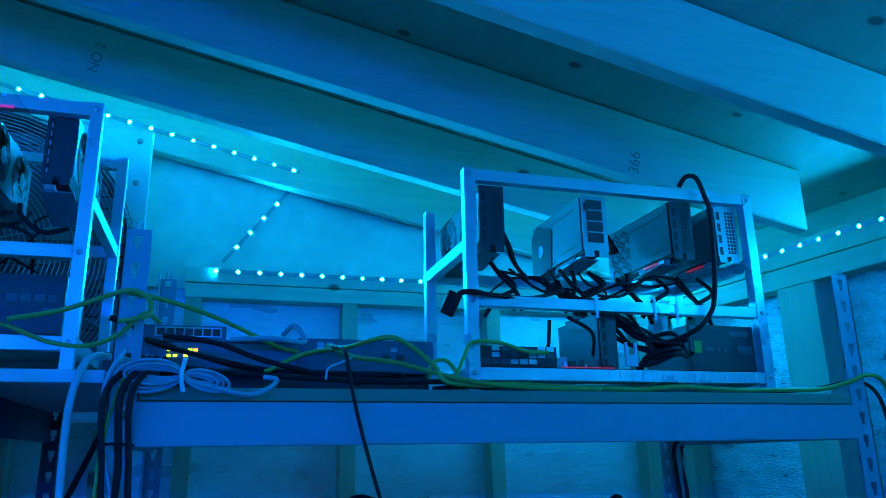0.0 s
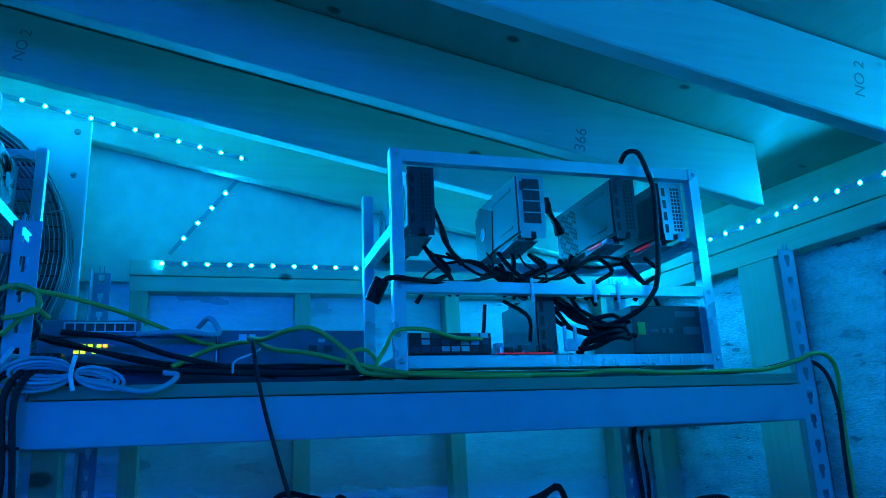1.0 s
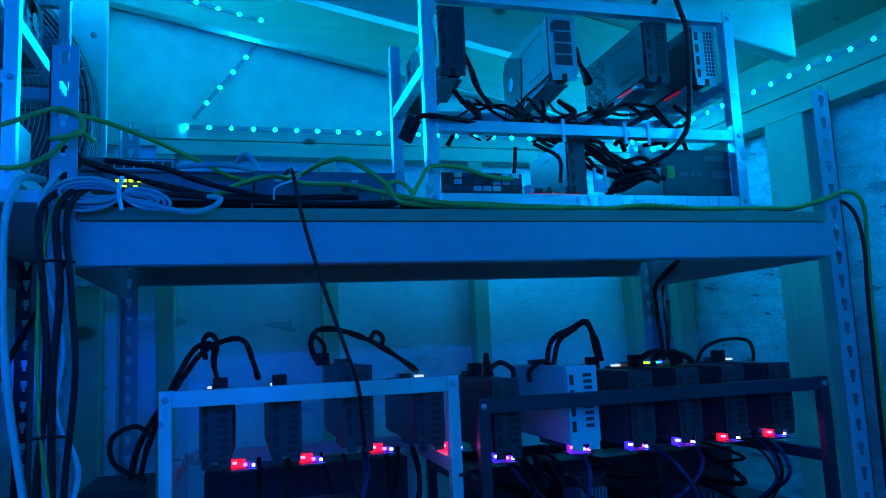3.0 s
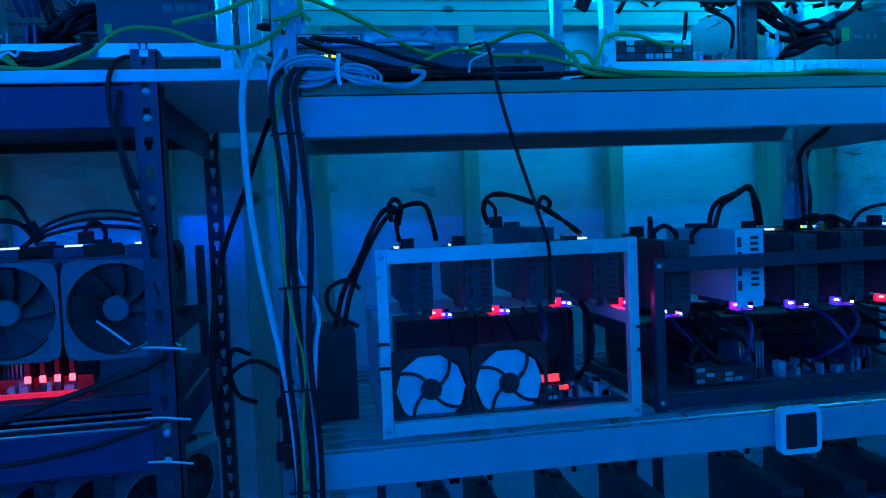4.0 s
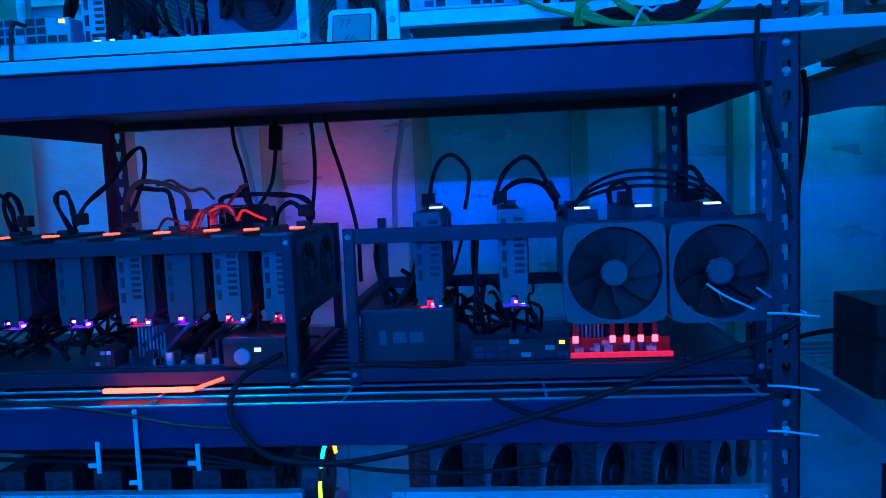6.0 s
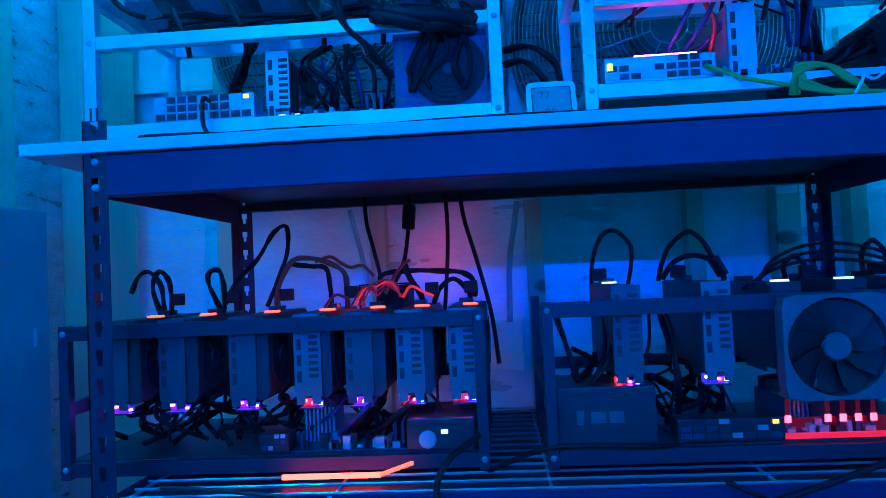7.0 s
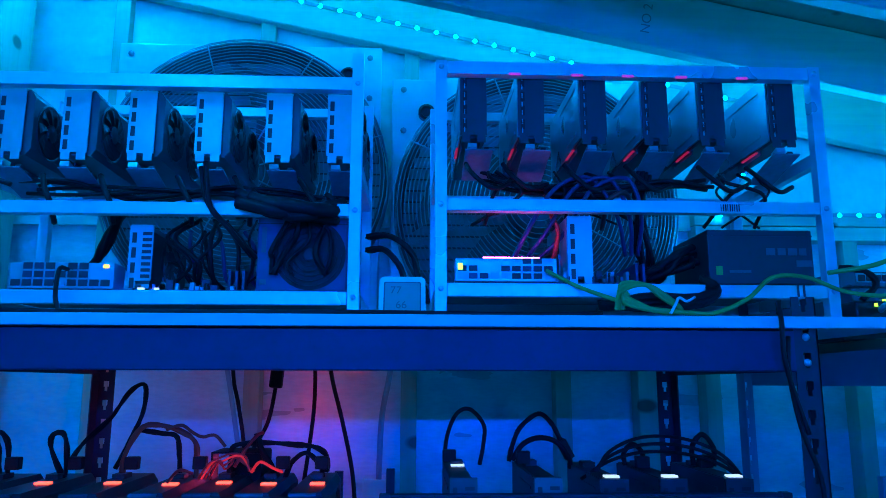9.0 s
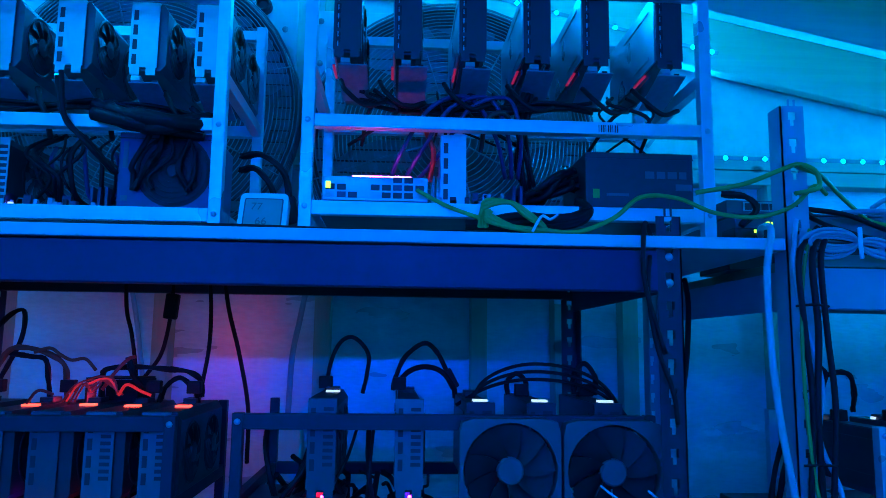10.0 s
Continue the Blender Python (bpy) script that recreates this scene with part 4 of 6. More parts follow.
p = power_supply("dark power supply with a round silver socket", -0.985, -0.888, 1.10, 1.24, 1.1805, 1.225, PSU_GREY)
part("socket", ring_profile(bmesh.new(), (-0.955, 1.0998, 1.196), (0, -1, 0), [(0.0125, 0), (0.0125, 0.004), (0.010, 0.005), (0.001, 0.005)], 20), PALE_CABLE, p, "round pale socket")
part("pilot_lamp", boxes((-0.936, -0.926, 1.0985, 1.1, 1.203, 1.209)), LED_WHITE, p)
# three plain black blocks added to stand in for the frames' dark interiors
power_supply("black block added to darken the back of the small frame", 0.14, 0.46, 1.235, 1.318, 1.1235, 1.238, DARK)
power_supply("black block added to darken the back of the black frame", 0.56, 0.80, 1.245, 1.338, 1.1255, 1.205, DARK)
power_supply("second black block added to darken the black frame", 0.815, 1.09, 1.245, 1.338, 1.1255, 1.205, DARK)
power_supply("black power supply at the side of the small frame", -0.02, 0.065, 1.14, 1.28, 1.0985, 1.24, DARK)


def motherboard(label, x0, x1, y0, z, depth=0.2, io=(0.0, 0.62), light=None, tall=0.036, ram=4, ram_mat=PCB, cooler=True, block=SILVER):
    ob = thing("motherboard", label, "motherboard", "motherboards")
    part("board", boxes((x0, x1, y0 + 0.008, y0 + depth, z, z + 0.002)), PCB, ob)
    a, b = x0 + (x1 - x0) * io[0], x0 + (x1 - x0) * io[1]
    cover = part("port_block", boxes((a, b, y0 + 0.002, y0 + 0.045, z + 0.002, z + 0.002 + tall), bevel=0.001), block, ob, "block of rear sockets")
    n = max(4, int((b - a) / 0.017))
    rng = random.Random(label)
    for i in range(n):
        xa = a + 0.004 + (b - a - 0.006) * i / n
        w = (b - a) / n - 0.004
        for k in range(rng.choice((1, 2, 3))):
            h = tall / 3.4
            zz = z + 0.006 + k * tall / 3.1
            part("socket", boxes((xa, xa + w, y0 + 0.0005, y0 + 0.0018, zz, zz + h - 0.002)), rng.choice((INK, INK, DARK, PALE_INK, PCB) if block is SILVER else (SILVER, SILVER, INK, PALE_INK, PCB, INK)), cover)
    if light:
        part("status_lamp", boxes((b - 0.016, b - 0.008, y0 + 0.0003, y0 + 0.0018, z + tall - 0.006, z + tall - 0.001)), LED_AMBER, cover)
    if cooler:
        c = thing("cpu", "", "")
        c.name, c.parent = "cpu_cooler", ob
        for k in range(8):
            part("fin", boxes((b + 0.01 + k * 0.006, b + 0.013 + k * 0.006, y0 + 0.06, y0 + 0.13, z + 0.003, z + 0.055)), BACKPLATE, c)
        part("cooler_fan", ring_profile(bmesh.new(), (b + 0.034, y0 + 0.095, z + 0.056), (0, 0, 1), [(0.034, 0), (0.034, 0.016), (0.030, 0.017), (0.029, 0.004)], 20), DARK, c)
    for k in range(ram):
        xx = x1 - 0.012 - k * 0.011
        part("memory_stick", boxes((xx, xx + 0.0045, y0 + 0.03, y0 + 0.15, z + 0.003, z + 0.036)), ram_mat, ob)
    for k in range(26):
        xx, yy = rng.uniform(x0 + 0.01, x1 - 0.02), y0 + rng.choice((0.012, 0.02, 0.03, 0.05, 0.07))
        if xx < b + 0.004 and yy < y0 + 0.06:
            xx = b + 0.006 + (x1 - b - 0.03) * rng.random()
        w_, h_ = rng.uniform(0.003, 0.014), rng.uniform(0.004, 0.022)
        part("component", boxes((xx, xx + w_, yy, yy + rng.uniform(0.004, 0.02), z + 0.002, z + 0.002 + h_)), rng.choice((SILVER, DARK, DARK, RISER, PALE_CABLE, PCB, BACKPLATE)), ob)
    for k in range(5):
        xx = x0 + (x1 - x0) * (0.3 + 0.13 * k)
        part("capacitor", ring_profile(bmesh.new(), (xx, y0 + 0.02 + 0.005 * (k % 2), z + 0.002), (0, 0, 1), [(0.004, 0), (0.004, 0.011), (0.003, 0.012)], 8), rng.choice((SILVER, DARK)), ob)
    return ob


m = motherboard("bare motherboard with silver sockets on the frame's tray", 0.510, 0.80, 1.125, 1.6575, io=(0.0, 0.48), tall=0.034, ram=0, cooler=False, block=DARK)
part("glow_line", boxes((0.66, 0.76, 1.128, 1.132, 1.6595, 1.661)), SOFT_RED, m, "thin red glowing edge")
m = motherboard("motherboard with a pale metal socket cover", -1.355, -1.00, 1.128, 1.6745, io=(0.0, 0.44), light=1, tall=0.040, ram=3)
part("glow_line", boxes((-1.16, -1.15, 1.123, 1.126, 1.6745, 1.678), (-1.135, -1.128, 1.123, 1.126, 1.6745, 1.678)), LED_WHITE, m)
m = motherboard("motherboard with rows of sockets and a lit edge", -0.679, -0.369, 1.106, 1.6875, io=(0.0, 0.5), tall=0.036, ram=2, ram_mat=NAVY_CABLE, block=SILVER)
part("status_lamp", boxes((-0.675, -0.668, 1.105, 1.1075, 1.707, 1.717)), LED_GREEN, m)
part("glow_line", boxes((-0.636, -0.549, 1.109, 1.118, 1.7256, 1.7276)), BOARD_PINK, m, "thin glowing edge")
m = motherboard("motherboard with four red glowing memory sticks", -0.610, -0.325, 1.085, 1.1825, io=(0.0, 0.50), light=1, tall=0.030, ram=0, block=DARK)
for x in (-0.459, -0.406, -0.386, -0.366, -0.346):
    s_ = part("memory_stick", boxes((x - 0.003, x + 0.003, 1.10, 1.22, 1.186, 1.236)), PCB, m)
    part("glow_edge", boxes((x - 0.0042, x + 0.0042, 1.0965, 1.0995, 1.204, 1.214), bevel=0.001), LED_RED_HOT, s_)
    part("light_guide", boxes((x - 0.003, x + 0.003, 1.0975, 1.0995, 1.215, 1.236)), RED_COVER, s_, "red-lit edge of the stick")
part("red_glow", boxes((-0.468, -0.322, 1.112, 1.116, 1.1865, 1.208)), RED_COVER, m, "red glowing cover behind the sticks")
# the sticks' red reflection on the base, made as a glowing bar
part("red_glow", boxes((-0.468, -0.322, 1.0885, 1.0915, 1.1838, 1.192), bevel=0.001), REFLECTED_RED, m, "glowing bar for the sticks' red reflection on the board")
m = motherboard("motherboard with a hot red glowing strip", -1.20, -0.985, 1.10, 1.1805, io=(0.0, 0.2), tall=0.026, ram=2, block=DARK)

lb = thing("light_bar", "hot red glowing light bar lying on the wire deck", "light bar")
part("bar", boxes((-1.157, -1.018, 1.062, 1.070, 1.1535, 1.1600), bevel=0.001), BAR_HOT, lb)
tip = part("tip", boxes((0, 0.048, 0, 0.006, 0, 0.005), bevel=0.001), LED_RED_TOP, lb)
tip.matrix_basis = pose(-1.018, 1.062, 1.155, 0, -18, 0)
m = motherboard("dark motherboard between white fans and frame", 0.34, 0.47, 1.05, 1.1225, io=(0.0, 0.3), tall=0.026, ram=0, cooler=False, block=DARK)
part("glow_spot", boxes((0.345, 0.372, 1.055, 1.06, 1.155, 1.166), (0.37, 0.385, 1.052, 1.057, 1.142, 1.149)), LED_RED, m, "red glowing spots")
motherboard("dark motherboard inside the black frame", 0.60, 0.95, 1.06, 1.1245, io=(0.0, 0.3), tall=0.028, ram=4, block=DARK)


# ---- large case fans ----
def case_fan(label, cx, cz, y, size, frame_mat, blade_mat, blades, hub_mat, depth=0.026, sweep=0.5, lobes=0.62, guard=False):
    ob = thing("case_fan", label, "case fan", "case fans")
    r = size / 2 * 0.93
    bm = bmesh.new()
    seg = 40
    rows = []
    for d in (0, depth):
        inner = [bm.verts.new((cx + r * math.cos(2 * math.pi * i / seg), y + d, cz + r * math.sin(2 * math.pi * i / seg))) for i in range(seg)]
        outer = []
        for i in range(seg):
            a = 2 * math.pi * i / seg
            k = size / 2 / max(abs(math.cos(a)), abs(math.sin(a)))
            k = min(k, size / 2 * 1.33)
            outer.append(bm.verts.new((cx + k * math.cos(a), y + d, cz + k * math.sin(a))))
        rows.append((inner, outer))
    for i in range(seg):
        j = (i + 1) % seg
        (ia, oa), (ib, ob_) = rows
        bm.faces.new((ia[i], oa[i], oa[j], ia[j]))
        bm.faces.new((ib[i], ib[j], ob_[j], ob_[i]))
        bm.faces.new((ia[i], ia[j], ib[j], ib[i]))
        bm.faces.new((oa[i], ob_[i], ob_[j], oa[j]))
    bmesh.ops.recalc_face_normals(bm, faces=bm.faces[:])
    part("fan_frame", bm, frame_mat, ob)
    for k in range(blades):
        one = bmesh.new()
        a0 = 2 * math.pi * k / blades
        grid = []
        for i in range(6):
            q = 0.24 + 0.72 * i / 5
            for s in (-1, 0, 1):
                a = a0 + sweep * (q - 0.24) + s * math.pi / blades * lobes
                grid.append(one.verts.new((cx + r * q * math.cos(a), y + 0.008 + s * (0.0012 if guard else 0.005), cz + r * q * math.sin(a))))
        for i in range(5):
            for s in range(2):
                g = i * 3 + s
                one.faces.new((grid[g], grid[g + 1], grid[g + 4], grid[g + 3]))
        part("fan_blade", one, blade_mat, ob, smooth=True)
    part("fan_hub", ring_profile(bmesh.new(), (cx, y + 0.018, cz), (0, -1, 0), [(r * 0.29, 0), (r * 0.29, 0.014), (r * 0.25, 0.017), (r * 0.05, 0.017)], 20), hub_mat, ob)
    for k in range(4):
        a = math.pi / 4 + k * math.pi / 2
        part("strut", tube(bmesh.new(), [(cx + r * 0.2 * math.cos(a), y + depth - 0.002, cz + r * 0.2 * math.sin(a)), (cx + r * math.cos(a + 0.3), y + depth - 0.002, cz + r * math.sin(a + 0.3))], 0.003, 5, 1), frame_mat, ob)
        if guard:
            pts = [(cx + r * q * math.cos(a + 0.75 * q - 0.5), y + 0.0008, cz + r * q * math.sin(a + 0.75 * q - 0.5)) for q in (0.2, 0.4, 0.6, 0.8, 1.01)]
            part("strut", tube(bmesh.new(), pts, 0.0028, 5, 2), DARK_MATTE, ob)
    return ob


case_fan("large navy-lit case fan tied to the dark frame", -0.409, 1.311, 1.045, 0.138, FAN_RIM, DARK_MATTE, 9, FAN_RIM, lobes=1.02)
case_fan("large navy-lit case fan at the dark frame's end", -0.267, 1.309, 1.045, 0.138, FAN_RIM, DARK_MATTE, 9, FAN_RIM, lobes=1.02)
case_fan("white-bladed case fan standing in the small frame", 0.171, 1.1590, 1.046, 0.119, DARK, FAN_WHITE, 5, DARK, lobes=1.03, sweep=0.9, guard=True)
case_fan("white-bladed case fan beside its twin", 0.2915, 1.1590, 1.046, 0.119, DARK, FAN_WHITE, 5, DARK, lobes=1.03, sweep=0.9, guard=True)


# ---- thermometer ----
def rounded_plate(x0, x1, y0, y1, z0, z1, r, seg=5):
    bm = bmesh.new()
    pts = []
    for cx, cz, a0 in ((x1 - r, z1 - r, 0), (x0 + r, z1 - r, 90), (x0 + r, z0 + r, 180), (x1 - r, z0 + r, 270)):
        for i in range(seg + 1):
            a = radians(a0 + 90 * i / seg)
            pts.append((cx + r * math.cos(a), cz + r * math.sin(a)))
    ends = [[bm.verts.new((x, y, z)) for x, z in pts] for y in (y0, y1)]
    n = len(pts)
    for i in range(n):
        bm.faces.new((ends[0][i], ends[0][(i + 1) % n], ends[1][(i + 1) % n], ends[1][i]))
    bm.faces.new(ends[0]), bm.faces.new(ends[1][::-1])
    bmesh.ops.recalc_face_normals(bm, faces=bm.faces[:])
    return bm


def lettering(text, x, y, z, size, mat, parent, name="digits"):
    cu = bpy.data.curves.new(name, "FONT")
    cu.body, cu.size, cu.extrude = text, size, 0.0002
    cu.materials.append(mat)
    ob = new(name, cu)
    ob.parent = parent
    ob.matrix_basis = pose(x, y, z, 90)
    return ob


th = thing("thermometer", "small white digital thermometer reading 77 and 66", "thermometer", at=Matrix.Translation((-0.759, 1.062, 1.6285)) @ pose(0, 0, 0, -22, 0, 0))
part("case", rounded_plate(-0.034, 0.034, 0, 0.022, 0.0, 0.069, 0.008), WHITE_PLASTIC, th)
part("bezel", rounded_plate(-0.0275, 0.0275, -0.0006, 0.001, 0.0085, 0.060, 0.003), SWITCH_BODY, th, "thin dark line round the screen")
part("screen", rounded_plate(-0.0255, 0.0255, -0.0012, 0.001, 0.0105, 0.058, 0.002), LCD, th, "grey-green liquid crystal screen")
lettering("77", -0.018, -0.0014, 0.040, 0.017, LCD_INK, th)
lettering("66", -0.010, -0.0014, 0.0155, 0.017, LCD_INK, th)
part("stand", boxes((-0.02, 0.02, 0.022, 0.04, 0.0, 0.003)), WHITE_PLASTIC, th)

# small white framed meter hanging on the grey rack's lower beam
mt = thing("meter", "white rounded meter with a dark window on the beam", "meter")
part("case", rounded_plate(0.697, 0.766, 0.982, 0.996, 1.029, 1.101, 0.009), WHITE_PLASTIC, mt)
part("window", rounded_plate(0.706, 0.757, 0.9808, 0.983, 1.038, 1.092, 0.003), DARK, mt, "dark window")

# ---- network gear ----
hub = thing("network_switch", "slim dark network switch with a row of lit sockets", "network switch")
part("housing", boxes((-0.03, 0.105, 1.19, 1.28, 1.694, 1.722), bevel=0.002), SWITCH_BODY, hub)
part("face", boxes((-0.002, 0.098, 1.1885, 1.191, 1.704, 1.719)), SILVER, hub)
for k in range(7):
    part("socket", boxes((0.001 + k * 0.0138, 0.0125 + k * 0.0138, 1.1872, 1.1886, 1.7055, 1.7165)), INK, hub)
sw = thing("network_switch", "wide dark network switch with yellow-green lamps", "network switch")
part("housing", boxes((-0.03, 0.215, 1.16, 1.30, 1.650, 1.692), bevel=0.003), SWITCH_BODY, sw)
part("lid", boxes((-0.032, 0.217, 1.158, 1.302, 1.6925, 1.6955), bevel=0.001), SWITCH_BODY, sw)
for k, (x, z) in enumerate(((0.02, 1.677), (0.029, 1.677), (0.038, 1.677), (0.05, 1.677), (0.058, 1.677), (0.02, 1.668), (0.029, 1.668), (0.044, 1.668))):
    part("lamp", boxes((x, x + 0.006, 1.1585, 1.1602, z, z + 0.004)), LED_GREEN if k != 4 else LED_AMBER, sw)
bx = thing("network_box", "long grey network box with two small sockets", "network box")
part("housing", boxes((0.218, 0.452, 1.20, 1.34, 1.652, 1.709), bevel=0.003), SWITCH_BODY, bx)
for x in (0.36, 0.385):
    part("socket", boxes((x, x + 0.013, 1.198, 1.2006, 1.674, 1.684)), INK, bx)
part("label", boxes((0.375, 0.386, 1.199, 1.2004, 1.689, 1.695)), PALE_INK, bx)
for x, w in ((0.25, 0.012), (0.266, 0.01)):
    part("socket", boxes((x, x + w, 1.198, 1.2006, 1.690, 1.702)), SILVER, bx)
blk = tagged(part("support_block", boxes((-0.02, 0.445, 1.21, 1.33, 1.6085, 1.6495), bevel=0.002), DARK), "low dark box under the network gear", "box")
bt = thing("battery_box", "small grey junction box behind the frame", "box")
part("casing", boxes((-0.115, 0.0, 1.36, 1.5, 1.6285, 1.70), bevel=0.003), SWITCH_BODY, bt)
tg = thing("adapter", "black adapter lying on the white board", "adapter")
part("body", boxes((-0.05, 0.012, 1.12, 1.17, 1.6285, 1.665), bevel=0.004), DARK, tg)
part("lamp", boxes((-0.02, -0.015, 1.1185, 1.1205, 1.656, 1.661)), LED_GREEN, tg)

# ---- side wall: keypad and grey metal panel ----
kp = thing("keypad", "black wall keypad with pale keys on the side wall", "keypad")
part("case", boxes((XL, XL + 0.022, 1.09, 1.219, 1.585, 1.705), bevel=0.006), DARK, kp)
for k in range(4):
    part("key", boxes((XL + 0.0215, XL + 0.025, 1.165, 1.205, 1.60 + k * 0.024, 1.614 + k * 0.024), bevel=0.002), PALE_CABLE, kp)
pn = thing("metal_cabinet", "flat grey metal cabinet fixed low on the side wall", "cabinet")
part("body", boxes((XL, XL + 0.05, 0.75, 1.40, 0.9, 1.583), bevel=0.003), PANEL_BLUE, pn)
part("latch", boxes((XL + 0.05, XL + 0.055, 1.352, 1.357, 1.33, 1.365)), SILVER, pn)
part("screw", boxes((XL + 0.05, XL + 0.053, 1.375, 1.379, 1.43, 1.436)), SILVER, pn)
so = thing("wall_socket", "white framed outlet plate on the side wall", "wall outlet", at=SKEW)
part("plate", boxes((XR + 0.046, XR + 0.054, 1.02, 1.12, 1.18, 1.32), bevel=0.004), WHITE_PLASTIC, so)
part("insert", boxes((XR + 0.0445, XR + 0.0465, 1.05, 1.095, 1.20, 1.30)), DARK, so)
pb = thing("outlet_box", "pale outlet box low on the back wall", "outlet box")
part("box", boxes((-0.86, -0.79, 1.85, 1.93, 1.19, 1.31), bevel=0.004), WHITE_PLASTIC, pb)

jp = thing("junction_plate", "small pale junction plate behind the racks", "junction plate")
part("plate", boxes((-0.172, -0.122, 1.862, 1.875, 1.588, 1.640), bevel=0.003), WHITE_PLASTIC, jp)
part("screw", ring_profile(bmesh.new(), (-0.147, 1.862, 1.614), (0, -1, 0), [(0.004, 0), (0.003, 0.002)], 8), SILVER, jp)

# ---- power strip and adapters between the racks ----
ps = thing("power_strip", "black power strip hanging upright between the racks", "power strip")
part("body", boxes((-0.128, -0.098, 1.235, 1.27, 0.972, 1.208), bevel=0.005), DARK, ps)
for k in range(5):
    part("outlet", boxes((-0.124, -0.102, 1.2335, 1.2352, 0.985 + k * 0.042, 1.013 + k * 0.042)), DARK_MATTE, ps)
part("pilot_lamp", boxes((-0.115, -0.111, 1.2328, 1.2352, 1.192, 1.196)), LED_RED, ps)
ps.location = (0.048, 0.260, -0.063)
for x0, z0 in ((-0.14, 1.0), (-0.09, 1.05), (-0.135, 1.09)):
    ad = tagged(part("adapter", boxes((x0, x0 + 0.045, 1.205, 1.2332, z0, z0 + 0.035), bevel=0.004), DARK), "black plug-in adapter on the power strip", "adapter", "plug-in adapters")
    ad.location = (0.048, 0.260, -0.063)

sn = tagged(part("stray_sticker", boxes((-1.4445, -1.40, 1.104, 1.1085, 1.903, 1.915)), TAB_PINK), "small pink glowing tab on the aluminium frame", "light tab")
sn.matrix_basis = Matrix.Translation((-1.44, 1.10, 1.915)) @ pose(0, 0, 0, 0, 22, 0) @ Matrix.Translation((1.44, -1.10, -1.915))

# ---- colour-lit fan on the low rig ----
rf = thing("lit_fan", "small fan ring glowing green and orange on the low rig", "lit fan")
part("ring", ring_profile(bmesh.new(), (-0.845, 1.09, 1.012), (1, 0, 0), [(0.060, -0.012), (0.060, 0.012), (0.048, 0.012), (0.048, -0.012)], 28, close=True), DARK, rf)
for a0, a1, mat in ((60, 100, LED_GREEN), (105, 150, LED_AQUA), (20, 50, LED_AMBER), (165, 195, LED_GREEN), (210, 255, LED_RED_TOP), (262, 300, LED_AMBER)):
    pts = [(-0.832, 1.09 + 0.055 * math.cos(radians(a)), 1.012 + 0.055 * math.sin(radians(a))) for a in range(a0, a1, 8)]
    part("glow_arc", tube(bmesh.new(), pts, 0.004, 6, 1), mat, rf)
part("fan_blade", fan_blades(bmesh.new(), (-0.84, 1.09, 1.012), (1, 0, 0), 0.047, 9), FANBLADE, rf)
# labels on the frame rails
# pink glints on the rail's underside, put in as weakly glowing bars
for x in (-0.586, -0.487, -0.406, -0.320, -0.222):
    part("pink_glint", boxes((x - 0.009, x + 0.009, 1.0838, 1.0858, 2.014, 2.018)), TAB_PINK, D_, "pink glint under the top rail, made as a glowing line")
bars(D_, [(-0.27 + 0.0035 * k, -0.27 + 0.0035 * k + (0.0018 if k % 3 else 0.001), 1.0855, 1.798, 1.809) for k in range(9)], INK, "label_bar")
for x in (0.715, 0.83, 0.875):
    tagged(part("cable_tie", boxes((x, x + 0.005, 1.0985, 1.1005, 1.742, 1.782)), TIE_WHITE), "white cable tie round the middle rail", "cable tie", "cable ties")


# ---- cables ----
BL = "black power cable "


def arch(x0, y0, z0, x1, y1, z1, h, r=0.0065, mat=CABLE_BLACK, label="thick black power cable arching over a card", lean=0.0):
    pts = [(x0, y0, z0), (x0 + 0.1 * (x1 - x0) - 0.004, y0 + lean * 0.4, z0 + 0.6 * h), (0.5 * (x0 + x1), 0.5 * (y0 + y1) + lean, max(z0, z1) + h), (x1 - 0.1 * (x1 - x0) + 0.004, y1 + lean * 0.4, z1 + 0.6 * h), (x1, y1, z1)]
    return cable(pts, r, mat, label, group="card power cables")


def plug_at(x, y, z, w=0.011, h=0.02, mat=CABLE_BLACK):
    return tagged(part("power_plug", boxes((x - w, x + w, y - 0.008, y + 0.008, z, z + h), bevel=0.002), mat), "black power plug seated in a card", "power plug", "power plugs")


# over the low rigs
cable([(-1.486, 1.301, 1.421), (-1.468, 1.290, 1.448), (-1.443, 1.280, 1.456), (-1.423, 1.280, 1.432), (-1.423, 1.290, 1.395), (-1.428, 1.301, 1.379)], 0.0050, CABLE_BLACK, BL + "looped over the first cards")
cable([(-1.433, 1.301, 1.379), (-1.442, 1.290, 1.427), (-1.428, 1.285, 1.456), (-1.410, 1.285, 1.437), (-1.414, 1.301, 1.385)], 0.0050, CABLE_BLACK, BL + "looped over the first cards")
cable([(-1.323, 1.301, 1.379), (-1.341, 1.290, 1.427), (-1.339, 1.285, 1.450), (-1.322, 1.285, 1.453), (-1.316, 1.290, 1.427), (-1.320, 1.301, 1.385)], 0.0050, CABLE_BLACK, BL + "looped over a card")
cable([(-1.318, 1.301, 1.395), (-1.302, 1.312, 1.432), (-1.278, 1.364, 1.474), (-1.258, 1.396, 1.521), (-1.236, 1.406, 1.532), (-1.236, 1.406, 1.484), (-1.255, 1.396, 1.427), (-1.271, 1.385, 1.385)], 0.0050, CABLE_BLACK, BL + "looping behind a post")
